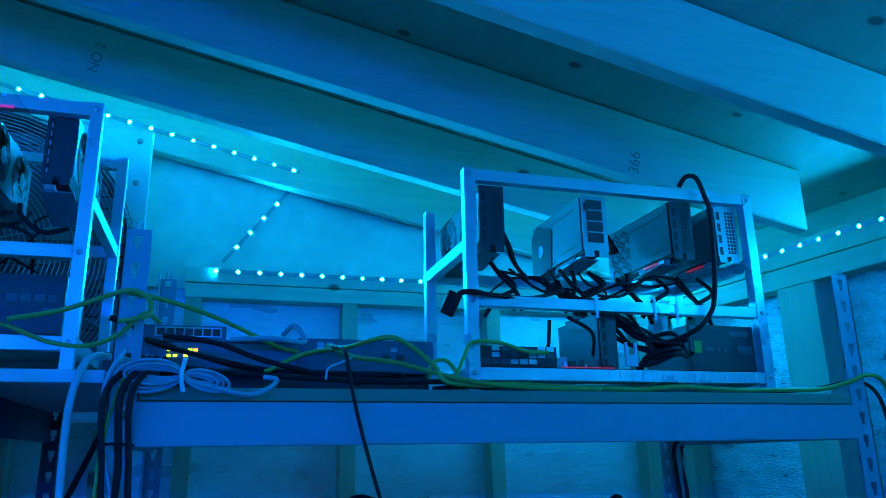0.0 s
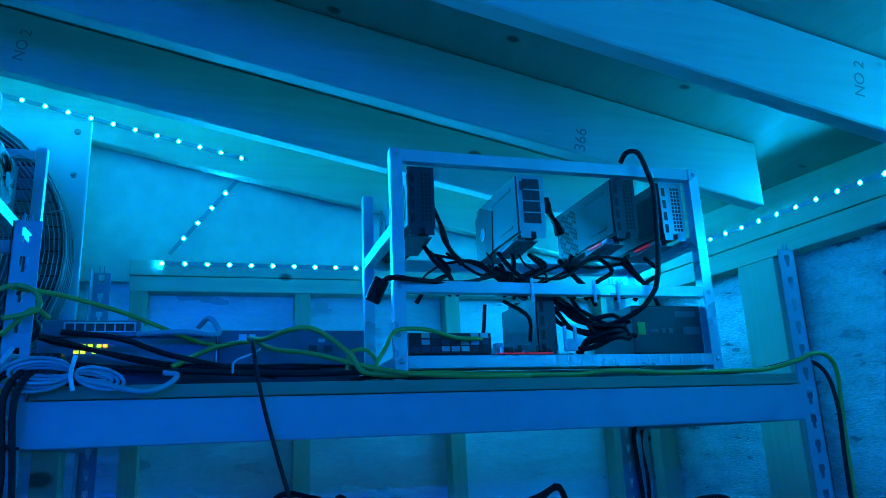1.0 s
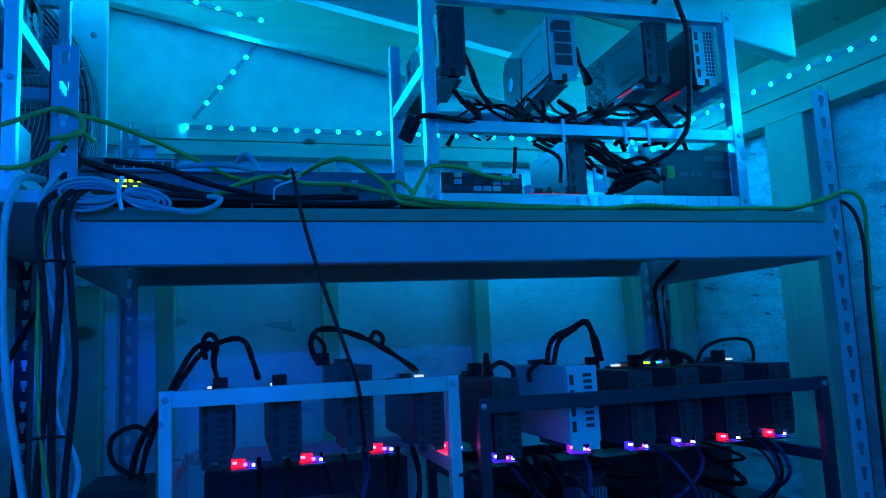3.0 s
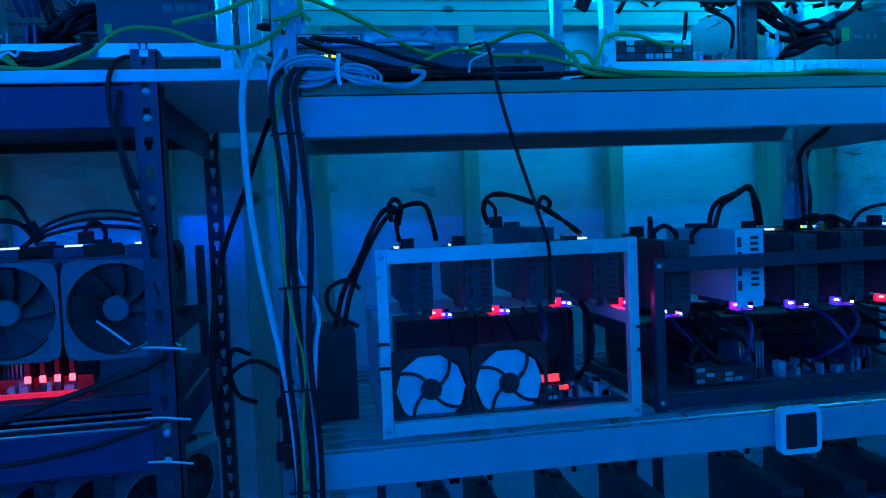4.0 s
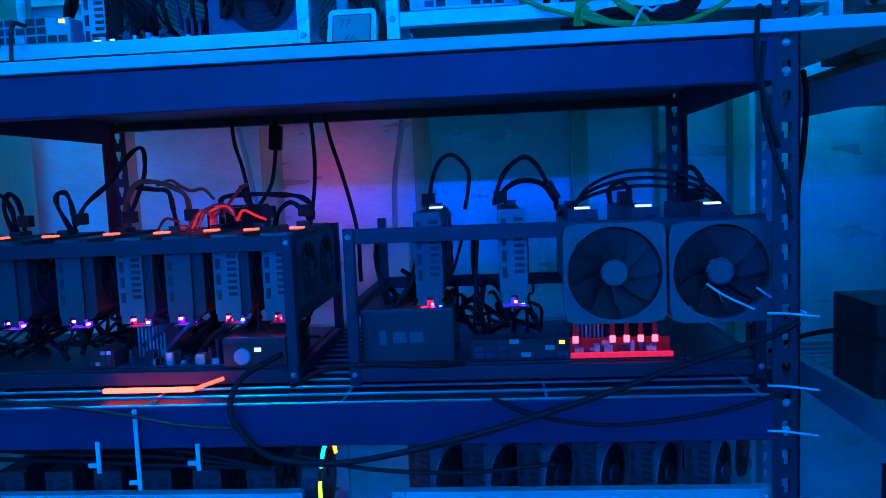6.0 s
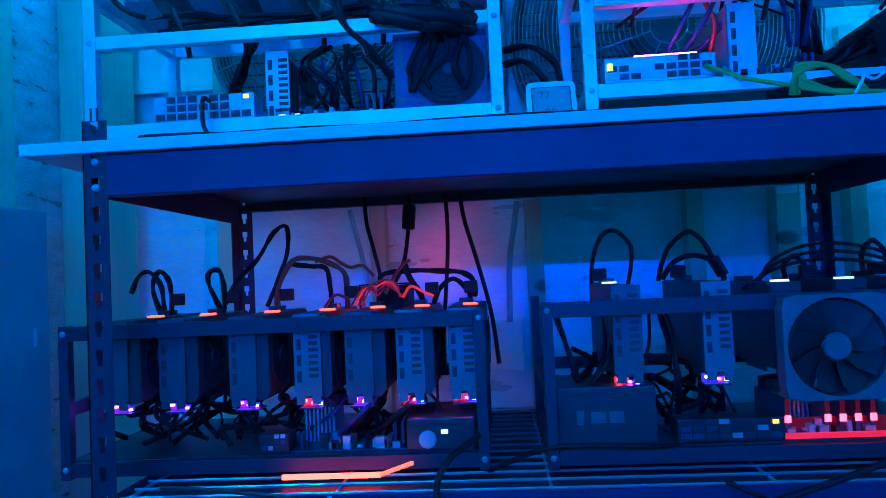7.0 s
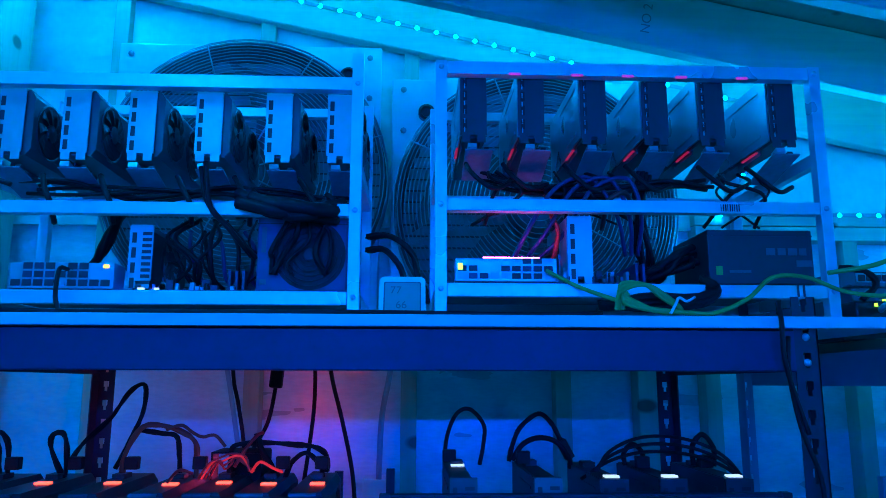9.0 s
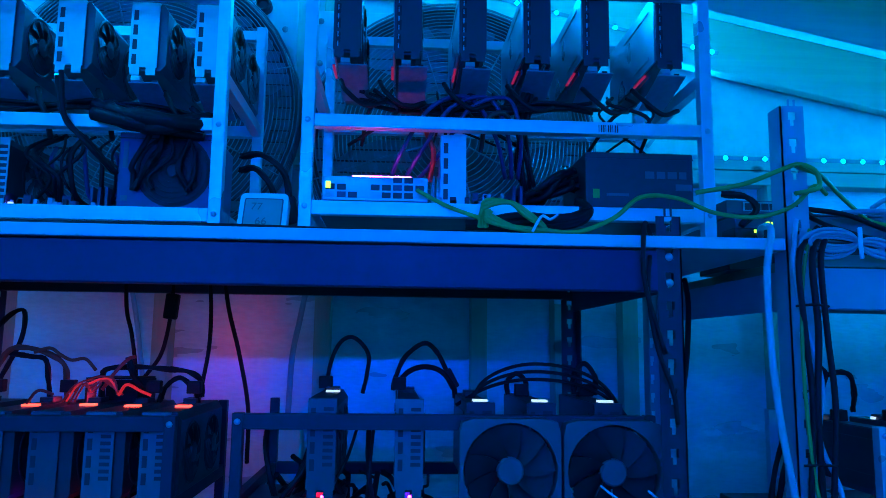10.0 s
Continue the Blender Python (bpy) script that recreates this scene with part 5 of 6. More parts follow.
cable([(-1.226, 1.301, 1.379), (-1.221, 1.290, 1.416), (-1.194, 1.280, 1.461), (-1.165, 1.280, 1.467), (-1.126, 1.280, 1.456), (-1.102, 1.280, 1.437), (-1.102, 1.290, 1.400), (-1.103, 1.301, 1.369)], 0.0052, RED_LIT_CABLE, "rust-lit braided cable over the cards")
cable([(-1.197, 1.290, 1.458), (-1.160, 1.285, 1.453), (-1.134, 1.280, 1.448), (-1.129, 1.285, 1.416), (-1.131, 1.301, 1.379)], 0.0050, CABLE_BLACK, BL + "over the cards")
cable([(-1.150, 1.275, 1.460), (-1.124, 1.270, 1.467), (-1.106, 1.270, 1.456), (-1.091, 1.275, 1.448), (-1.071, 1.280, 1.450), (-1.053, 1.280, 1.432)], 0.0028, RED_LIT_CABLE, "thin rust-lit cable over the cards")
cable([(-1.049, 1.301, 1.379), (-1.045, 1.290, 1.416), (-1.036, 1.280, 1.434), (-0.990, 1.280, 1.438), (-0.940, 1.280, 1.435), (-0.905, 1.280, 1.431), (-0.885, 1.285, 1.416), (-0.885, 1.290, 1.390)], 0.0052, CABLE_BLACK, BL + "over the cards")
cable([(-1.001, 1.275, 1.454), (-0.992, 1.275, 1.427), (-0.977, 1.285, 1.400), (-0.971, 1.301, 1.374)], 0.0062, CABLE_BLACK, BL + "plugged into a card")
cable([(-0.956, 1.301, 1.379), (-0.943, 1.290, 1.406), (-0.919, 1.285, 1.421), (-0.896, 1.290, 1.400), (-0.893, 1.301, 1.379)], 0.0050, CABLE_BLACK, BL + "curling onto a card")
cable([(-1.03, 1.25, 1.402), (-1.015, 1.26, 1.43), (-1.0, 1.27, 1.45), (-0.99, 1.275, 1.455)], 0.003, RED_CABLE, "red-lit thin cable over the cards")
cable([(-0.685, 1.340, 1.382), (-0.681, 1.340, 1.440), (-0.664, 1.340, 1.482), (-0.640, 1.340, 1.491), (-0.615, 1.340, 1.464), (-0.616, 1.340, 1.429), (-0.623, 1.340, 1.395)], 0.0036, CABLE_BLACK, BL + "arching over a card")
cable([(-0.571, 1.340, 1.401), (-0.564, 1.340, 1.429), (-0.549, 1.340, 1.460), (-0.517, 1.340, 1.483), (-0.494, 1.340, 1.467), (-0.478, 1.340, 1.437)], 0.0050, CABLE_BLACK, BL + "arching over a card", plug=CABLE_BLACK)
cable([(-0.567, 1.329, 1.404), (-0.547, 1.329, 1.431), (-0.519, 1.329, 1.442), (-0.488, 1.329, 1.435), (-0.466, 1.329, 1.409), (-0.462, 1.340, 1.390)], 0.0046, CABLE_BLACK, BL + "looping over a card")
for k, h in enumerate((0.02, 0.032, 0.044)):
    cable([(-0.47 + 0.01 * k, 1.22, 1.385), (-0.42, 1.23, 1.40 + h * 0.6), (-0.36, 1.24, 1.405 + h), (-0.29, 1.24, 1.402 + h), (-0.235, 1.22, 1.39 + h * 0.7), (-0.205, 1.19, 1.372)], 0.0028, CABLE_BLACK, BL + "draped over the large fans")
arch(-0.375, 1.30, 1.398, -0.345, 1.30, 1.398, 0.035, 0.005)
arch(-0.27, 1.26, 1.402, -0.235, 1.26, 1.40, 0.05, 0.005)
for x, y, z in ((-1.39, 1.27, 1.397), (-1.29, 1.27, 1.397), (-1.20, 1.27, 1.397), (-1.09, 1.27, 1.397), (-0.955, 1.27, 1.397), (-0.89, 1.265, 1.397), (-0.68, 1.27, 1.407), (-0.56, 1.245, 1.407), (-0.36, 1.25, 1.398), (-0.25, 1.26, 1.398), (0.165, 1.23, 1.362), (0.255, 1.23, 1.362), (0.325, 1.24, 1.393), (0.58, 1.22, 1.364), (0.80, 1.22, 1.364), (0.885, 1.22, 1.364), (0.97, 1.22, 1.364), (1.06, 1.22, 1.364)):
    plug_at(x, y, z)
# grey rack's low rigs
cable([(0.047, 1.253, 1.089), (0.034, 1.220, 1.198), (0.047, 1.220, 1.286), (0.083, 1.242, 1.351), (0.101, 1.253, 1.389), (0.126, 1.253, 1.429), (0.151, 1.264, 1.434), (0.154, 1.285, 1.400), (0.159, 1.307, 1.376)], 0.0052, CABLE_BLACK, BL + "rising beside the small frame")
cable([(0.058, 1.253, 1.122), (0.050, 1.220, 1.231), (0.072, 1.220, 1.318), (0.115, 1.253, 1.395), (0.143, 1.253, 1.427), (0.181, 1.253, 1.442), (0.203, 1.253, 1.436), (0.215, 1.264, 1.405), (0.224, 1.285, 1.376)], 0.0052, CABLE_BLACK, BL + "arching into the small frame")
cable([(0.142, 1.253, 1.411), (0.138, 1.251, 1.438), (0.148, 1.251, 1.451), (0.159, 1.253, 1.438), (0.154, 1.258, 1.405)], 0.0052, CABLE_BLACK, BL + "knotted over the small frame")
cable([(0.07, 1.13, 1.25), (0.03, 1.12, 1.275), (0.025, 1.12, 1.31), (0.055, 1.12, 1.325), (0.075, 1.12, 1.31)], 0.0035, CABLE_BLACK, "thin black cable curl by the frame")
cable([(0.319, 1.275, 1.400), (0.309, 1.264, 1.427), (0.317, 1.253, 1.449), (0.344, 1.253, 1.452), (0.382, 1.253, 1.441), (0.416, 1.253, 1.425), (0.453, 1.253, 1.401), (0.490, 1.264, 1.374)], 0.0054, CABLE_BLACK, BL + "bowed over a card")
cable([(0.333, 1.275, 1.400), (0.330, 1.264, 1.427), (0.313, 1.253, 1.441), (0.306, 1.258, 1.427)], 0.0035, CABLE_BLACK, "thin black cable curled round its neighbour")
cable([(0.406, 1.253, 1.429), (0.415, 1.247, 1.444), (0.428, 1.247, 1.434), (0.424, 1.253, 1.416)], 0.0042, CABLE_BLACK, "black cable end tied to its neighbour")
arch(0.60, 1.19, 1.362, 0.575, 1.17, 1.33, 0.035, 0.005)
arch(0.585, 1.17, 1.35, 0.63, 1.17, 1.352, 0.032, 0.005)
arch(0.655, 1.16, 1.35, 0.70, 1.16, 1.352, 0.030, 0.005)
for k in range(2):
    cable([(0.690 + 0.012 * k, 1.17, 1.372), (0.698 + 0.014 * k, 1.16, 1.415), (0.728 + 0.01 * k, 1.15, 1.434), (0.758, 1.15, 1.443 + 0.003 * k), (0.774 + 0.004 * k, 1.16, 1.42), (0.786 + 0.008 * k, 1.17, 1.378)], 0.0052, CABLE_BLACK, BL + "in a bundle over the black frame")
arch(0.885, 1.2, 1.362, 0.95, 1.2, 1.362, 0.026, 0.0065)
arch(0.91, 1.2, 1.362, 0.99, 1.2, 1.358, 0.024, 0.006)
cable([(1.047, 1.275, 1.356), (1.064, 1.264, 1.389), (1.102, 1.253, 1.403), (1.151, 1.253, 1.400), (1.173, 1.264, 1.378), (1.178, 1.275, 1.351)], 0.0036, CABLE_BLACK, "thin black cable arching over the black frame")
# mess inside the low rigs
rng = random.Random(4)
for x0, x1, z0, z1, y, n in ((-1.45, -0.92, 1.19, 1.27, 1.13, 14), (-0.78, -0.46, 1.2, 1.36, 1.12, 9), (0.12, 0.46, 1.13, 1.26, 1.08, 9), (0.56, 1.10, 1.13, 1.24, 1.09, 12)):
    for k in range(n):
        a = rng.uniform(x0, x1)
        w = rng.uniform(-0.09, 0.09)
        yy = y + rng.uniform(0, 0.06)
        pts = [(a, yy + 0.05, z1), (a + 0.2 * w, yy - 0.01, z1 - 0.3 * (z1 - z0) + rng.uniform(-0.01, 0.01)), (a + 0.6 * w, yy - 0.015, z0 + 0.35 * (z1 - z0)), (min(max(a + w, x0), x1), yy + 0.03, z0)]
        cable(pts, rng.choice((0.0025, 0.0035, 0.005)), rng.choice((CABLE_BLACK, CABLE_BLACK, CABLE_BLACK, NAVY_CABLE)), "dark cable tangled inside the frame", group="tangled frame cables")

# upper frames: bundles below the cards
def bundle(points, n, spread, r, mat, label, seed):
    g = random.Random(seed)
    for k in range(n):
        off = [Vector((g.uniform(-1, 1), g.uniform(-1, 1), g.uniform(-1, 1))) * spread for _ in points]
        cable([Vector(p) + o for p, o in zip(points, off)], r, mat, label, group="cable bundles", solid=True)


# aluminium frame on the grey rack
cable([(0.908, 1.098, 2.000), (0.914, 1.086, 2.014), (0.927, 1.082, 2.018), (0.940, 1.083, 2.012), (0.953, 1.085, 1.982), (0.962, 1.086, 1.945), (0.957, 1.086, 1.84), (0.947, 1.085, 1.779), (0.935, 1.085, 1.755), (0.911, 1.09, 1.729), (0.880, 1.11, 1.712), (0.86, 1.13, 1.705)], 0.0046, CABLE_BLACK, BL + "hooked over the top rail")
bundle([(0.90, 1.13, 1.70), (0.86, 1.12, 1.705), (0.81, 1.14, 1.72), (0.79, 1.18, 1.76), (0.75, 1.25, 1.80), (0.73, 1.3, 1.84)], 8, 0.018, 0.004, CABLE_BLACK, "black cable in the bundle above the motherboard", 3)
bundle([(0.895, 1.12, 1.69), (0.85, 1.09, 1.685), (0.825, 1.115, 1.672), (0.81, 1.125, 1.664)], 4, 0.008, 0.0045, CABLE_BLACK, "black cable bunched beside the power supply", 5)
bundle([(0.60, 1.25, 1.845), (0.66, 1.2, 1.82), (0.72, 1.18, 1.80), (0.80, 1.18, 1.81), (0.88, 1.2, 1.825), (0.96, 1.22, 1.84)], 3, 0.022, 0.0028, CABLE_BLACK, "black cable strung under the cards", 6)
for k, (x, z) in enumerate(((0.56, 1.86), (0.585, 1.84), (0.70, 1.85), (0.76, 1.85), (0.82, 1.84), (0.90, 1.85), (0.95, 1.84), (1.0, 1.85))):
    cable([(x, 1.2, z), (x + 0.01, 1.17, z - 0.035), (x + 0.03 * (-1) ** k, 1.16, z - 0.06), (x + 0.05 * (-1) ** k, 1.17, z - 0.09)], 0.0042, CABLE_BLACK, "black riser cable hanging below a card", group="riser cables")
cable([(0.565, 1.20, 1.96), (0.58, 1.17, 1.90), (0.592, 1.16, 1.85), (0.62, 1.17, 1.82)], 0.0055, CABLE_BLACK, BL + "beside the mesh card")
cable([(0.455, 1.12, 1.74), (0.47, 1.10, 1.775), (0.52, 1.09, 1.772), (0.60, 1.12, 1.775), (0.68, 1.15, 1.80)], 0.005, CABLE_BLACK, BL + "trailing out of the frame")
tagged(part("cable_connector", boxes((-0.012, 0.012, -0.006, 0.006, -0.02, 0.02), bevel=0.002), CABLE_BLACK), "loose black cable connector beside the frame", "connector").matrix_basis = pose(0.458, 1.118, 1.76, 0, 25, 0)
cable([(0.64, 1.16, 1.67), (0.645, 1.15, 1.70), (0.65, 1.15, 1.745)], 0.0035, CABLE_BLACK, "thin black cable above the sockets")
cable([(0.72, 1.13, 1.68), (0.715, 1.12, 1.72), (0.68, 1.14, 1.75)], 0.0035, CABLE_BLACK, "thin black cable above the sockets")
cable([(0.79, 1.30, 1.93), (0.80, 1.3, 1.97), (0.83, 1.29, 1.975), (0.85, 1.28, 1.95), (0.855, 1.27, 1.91)], 0.005, CABLE_BLACK, BL + "behind a card")
cable([(0.84, 1.28, 1.99), (0.845, 1.27, 1.95), (0.86, 1.26, 1.91)], 0.007, CABLE_BLACK, BL + "behind a card")
# left aluminium frame
bundle([(-1.36, 1.17, 1.85), (-1.28, 1.16, 1.835), (-1.18, 1.16, 1.83), (-1.05, 1.16, 1.835), (-0.95, 1.16, 1.83), (-0.86, 1.17, 1.835)], 5, 0.016, 0.0032, CABLE_BLACK, "black cable strung under the cards", 8)
bundle([(-1.0, 1.10, 1.815), (-0.95, 1.09, 1.80), (-0.90, 1.09, 1.79), (-0.86, 1.125, 1.80)], 5, 0.014, 0.010, CABLE_BLACK, "thick black cable bundle over the power supply", 9)
bundle([(-1.07, 1.10, 1.86), (-1.05, 1.09, 1.80), (-1.02, 1.10, 1.76), (-0.99, 1.14, 1.72)], 2, 0.01, 0.004, CABLE_BLACK, "black cable beside the power supply", 10)
cable([(-1.42, 1.10, 1.91), (-1.40, 1.095, 1.865), (-1.375, 1.095, 1.84), (-1.35, 1.10, 1.83)], 0.004, CABLE_BLACK, "thin black cable under the pink tab")
for x in (-1.33, -1.24, -1.12, -1.03, -0.93):
    cable([(x, 1.15, 1.86), (x + 0.02, 1.12, 1.83), (x + 0.035, 1.11, 1.805), (x + 0.03, 1.14, 1.78)], 0.0042, CABLE_BLACK, "black riser cable hanging below a card", group="riser cables")
cable([(-1.33, 1.30, 1.70), (-1.29, 1.28, 1.745), (-1.25, 1.24, 1.79), (-1.22, 1.2, 1.82)], 0.011, CABLE_BLACK, "flat black cable slanting behind the motherboard")
for k in range(6):
    cable([(-1.13 + 0.022 * k, 1.2, 1.78), (-1.12 + 0.025 * k, 1.16, 1.745), (-1.10 + 0.02 * k, 1.17, 1.70), (-1.09 + 0.02 * k, 1.2, 1.685)], 0.0035, NAVY_CABLE if k % 2 else CABLE_BLACK, "dark cable looped over the motherboard", group="motherboard cables")
cable([(-1.265, 1.122, 1.705), (-1.262, 1.09, 1.70), (-1.255, 1.07, 1.66), (-1.235, 1.04, 1.637), (-1.22, 1.02, 1.632), (-1.26, 1.01, 1.632), (-1.32, 1.015, 1.633), (-1.30, 1.03, 1.633), (-1.20, 1.025, 1.633), (-1.10, 1.02, 1.633), (-1.0, 1.03, 1.633), (-0.90, 1.02, 1.633), (-0.78, 1.02, 1.633), (-0.68, 1.03, 1.633), (-0.58, 1.04, 1.633), (-0.47, 1.05, 1.636)], 0.0033, CABLE_BLACK, "thin black cable lying along the white board")
cable([(-0.82, 1.2, 1.775), (-0.78, 1.17, 1.77), (-0.745, 1.16, 1.74), (-0.735, 1.16, 1.70)], 0.006, CABLE_BLACK, BL + "from the power supply's side", plug=CABLE_BLACK)
cable([(-0.82, 1.2, 1.752), (-0.79, 1.17, 1.748), (-0.765, 1.16, 1.72), (-0.755, 1.16, 1.69)], 0.006, CABLE_BLACK, BL + "from the power supply's side", plug=CABLE_BLACK)
# frame beside the thermometer
bundle([(-0.62, 1.17, 1.87), (-0.55, 1.15, 1.85), (-0.45, 1.15, 1.845), (-0.35, 1.15, 1.855), (-0.25, 1.16, 1.86)], 6, 0.013, 0.0035, CABLE_BLACK, "black cable strung under the cards", 12)
bundle([(-0.35, 1.2, 1.70), (-0.37, 1.17, 1.76), (-0.375, 1.16, 1.82), (-0.36, 1.17, 1.88), (-0.33, 1.2, 1.94)], 6, 0.012, 0.004, CABLE_BLACK, "black cable rising to the cards", 13)
bundle([(-0.28, 1.16, 1.74), (-0.32, 1.14, 1.73), (-0.36, 1.15, 1.715), (-0.39, 1.17, 1.70)], 9, 0.018, 0.005, CABLE_BLACK, "black cable bunched at the power supply", 14)
for k in range(3):
    cable([(-0.30, 1.1, 1.695 - 0.008 * k), (-0.29, 1.07, 1.675), (-0.32, 1.06, 1.652 + 0.005 * k), (-0.40, 1.06, 1.646 + 0.007 * k), (-0.47, 1.07, 1.65)], 0.0085, CABLE_BLACK, BL + "looped on the white board")
for k in range(3):
    cable([(-0.58 + 0.02 * k, 1.17, 1.735), (-0.565 + 0.03 * k, 1.13, 1.77), (-0.52 + 0.03 * k, 1.12, 1.84), (-0.46 + 0.03 * k, 1.13, 1.86), (-0.42 + 0.02 * k, 1.13, 1.80), (-0.40 + 0.01 * k, 1.16, 1.74)], 0.0035, NAVY_CABLE, "navy blue cable arching over the motherboard", group="navy cables")
cable([(-0.52, 1.15, 1.73), (-0.515, 1.13, 1.77), (-0.525, 1.13, 1.80), (-0.53, 1.15, 1.84)], 0.004, RED_CABLE, "red data cable above the motherboard")
cable([(-0.44, 1.15, 1.78), (-0.435, 1.12, 1.82), (-0.41, 1.12, 1.835), (-0.39, 1.14, 1.82)], 0.004, RED_CABLE, "red data cable above the motherboard")
for x in (-0.66, -0.60, -0.50, -0.40, -0.28, -0.20):
    cable([(x, 1.14, 1.885), (x + 0.01, 1.115, 1.86), (x + 0.04, 1.115, 1.838), (x + 0.07, 1.13, 1.85)], 0.0038, CABLE_BLACK, "black riser cable hanging below a card", group="riser cables")
cable([(-0.06, 1.14, 1.72), (-0.03, 1.12, 1.712), (-0.02, 1.11, 1.69), (-0.045, 1.11, 1.665)], 0.006, CABLE_BLACK, BL + "from the power supply's end")

# network leads
YG = "yellow-green network cable "
cable([(-0.540, 1.103, 1.706), (-0.50, 1.08, 1.68), (-0.46, 1.04, 1.657), (-0.42, 1.02, 1.642), (-0.36, 1.01, 1.634), (-0.32, 1.01, 1.634), (-0.27, 1.015, 1.655), (-0.23, 1.02, 1.686), (-0.175, 1.03, 1.688), (-0.12, 1.03, 1.668), (-0.07, 1.01, 1.66), (-0.03, 0.99, 1.672), (0.0, 0.985, 1.70), (0.02, 0.99, 1.69)], 0.0032, YELLOW_CABLE, YG + "from the motherboard")
for k in range(3):
    g = 0.005 * k
    cable([(-0.455 + g, 1.03, 1.640), (-0.45, 1.02, 1.664 + g), (-0.415, 1.02, 1.674), (-0.385 - g, 1.02, 1.658), (-0.365, 1.02, 1.637), (-0.40, 1.015, 1.636), (-0.445, 1.02, 1.648 + g), (-0.44, 1.02, 1.662)], 0.0032, YELLOW_CABLE, YG + "coiled on the white board")
tagged(part("cable_tie", tube(bmesh.new(), [(-0.385, 1.008, 1.632), (-0.378, 1.004, 1.646), (-0.37, 1.012, 1.655), (-0.36, 1.01, 1.65), (-0.352, 1.0, 1.655)], 0.002, 6), TIE_WHITE), "white cable tie round a coil", "cable tie", "cable ties")
cable([(-0.160, 1.000, 1.690), (-0.100, 0.985, 1.700), (-0.045, 0.985, 1.722), (-0.020, 0.985, 1.730), (0.002, 0.985, 1.722), (0.008, 0.985, 1.705), (0.000, 0.980, 1.695), (-0.030, 0.980, 1.688)], 0.0034, YELLOW_CABLE, YG + "wound round the post")
cable([(-0.025, 0.985, 1.728), (0.03, 1.02, 1.724), (0.09, 1.08, 1.715), (0.14, 1.12, 1.70), (0.185, 1.15, 1.685), (0.215, 1.15, 1.678)], 0.0034, YELLOW_CABLE, YG + "running to the switch")
cable([(0.265, 1.19, 1.695), (0.285, 1.12, 1.683), (0.31, 1.05, 1.684), (0.34, 1.03, 1.686), (0.37, 1.03, 1.672), (0.40, 1.02, 1.645), (0.415, 1.015, 1.622), (0.46, 1.01, 1.616), (0.52, 1.008, 1.618), (0.60, 1.005, 1.614), (0.68, 1.005, 1.613), (0.74, 1.005, 1.612), (0.80, 1.005, 1.617), (0.90, 1.005, 1.613), (1.0, 1.005, 1.614), (1.08, 1.005, 1.616), (1.13, 0.99, 1.628), (1.155, 0.985, 1.638), (1.185, 0.985, 1.635), (1.205, 0.99, 1.61), (1.212, 1.0, 1.55), (1.208, 1.0, 1.47), (1.205, 1.0, 1.30), (1.20, 1.0, 1.1)], 0.0038, YELLOW_CABLE, YG + "along the shelf's edge and down the post")
cable([(0.275, 1.19, 1.69), (0.30, 1.1, 1.665), (0.35, 1.04, 1.65), (0.41, 1.02, 1.632), (0.47, 1.0, 1.618), (0.56, 1.0, 1.612), (0.66, 1.0, 1.611)], 0.0036, YELLOW_CABLE, YG + "lying before the grey box")
cable([(0.43, 1.02, 1.622), (0.455, 1.05, 1.66), (0.48, 1.08, 1.69), (0.53, 1.09, 1.693), (0.58, 1.10, 1.682), (0.63, 1.12, 1.683)], 0.0033, YELLOW_CABLE, YG + "plugged into the motherboard")
cable([(0.395, 1.03, 1.625), (0.40, 1.03, 1.65), (0.425, 1.04, 1.655), (0.44, 1.04, 1.635), (0.42, 1.03, 1.618)], 0.003, YELLOW_CABLE, YG + "curled by the frame's foot")
cable([(0.002, 1.02, 1.672), (0.06, 1.06, 1.66), (0.14, 1.08, 1.644), (0.22, 1.07, 1.637), (0.30, 1.05, 1.634), (0.36, 1.04, 1.632)], 0.005, CABLE_BLACK, BL + "sagging before the switches")
cable([(0.02, 1.06, 1.684), (0.09, 1.06, 1.676), (0.15, 1.06, 1.655), (0.21, 1.06, 1.64), (0.30, 1.07, 1.622)], 0.004, CABLE_BLACK, BL + "across the switch")
cable([(0.0, 1.03, 1.642), (0.10, 1.03, 1.632), (0.20, 1.03, 1.626), (0.32, 1.04, 1.622), (0.43, 1.02, 1.622)], 0.004, CABLE_BLACK, BL + "on the shelf board")
cable([(0.16, 1.06, 1.636), (0.21, 1.07, 1.662), (0.25, 1.1, 1.675), (0.27, 1.16, 1.684)], 0.0036, YELLOW_CABLE, YG + "under the leads")
cable([(0.11, 1.10, 1.687), (0.17, 1.09, 1.689), (0.215, 1.10, 1.686), (0.218, 1.12, 1.70), (0.205, 1.13, 1.716), (0.19, 1.15, 1.705)], 0.004, PALE_CABLE, "pale flat cable across the switch")
cable([(0.40, 1.03, 1.612), (0.45, 1.03, 1.616), (0.55, 1.06, 1.613), (0.70, 1.07, 1.613), (0.95, 1.08, 1.613), (1.10, 1.05, 1.62), (1.155, 1.01, 1.63), (1.185, 0.995, 1.61), (1.195, 0.99, 1.55), (1.19, 0.99, 1.45), (1.185, 0.99, 1.2), (1.18, 0.99, 0.9)], 0.0034, CABLE_BLACK, BL + "down the end post")
cable([(1.07, 1.10, 1.615), (1.09, 1.2, 1.62), (1.12, 1.35, 1.60), (1.15, 1.55, 1.54), (1.155, 1.57, 1.48), (1.16, 1.57, 1.40), (1.165, 1.57, 1.30)], 0.006, CABLE_BLACK, BL + "tied to the rear post")
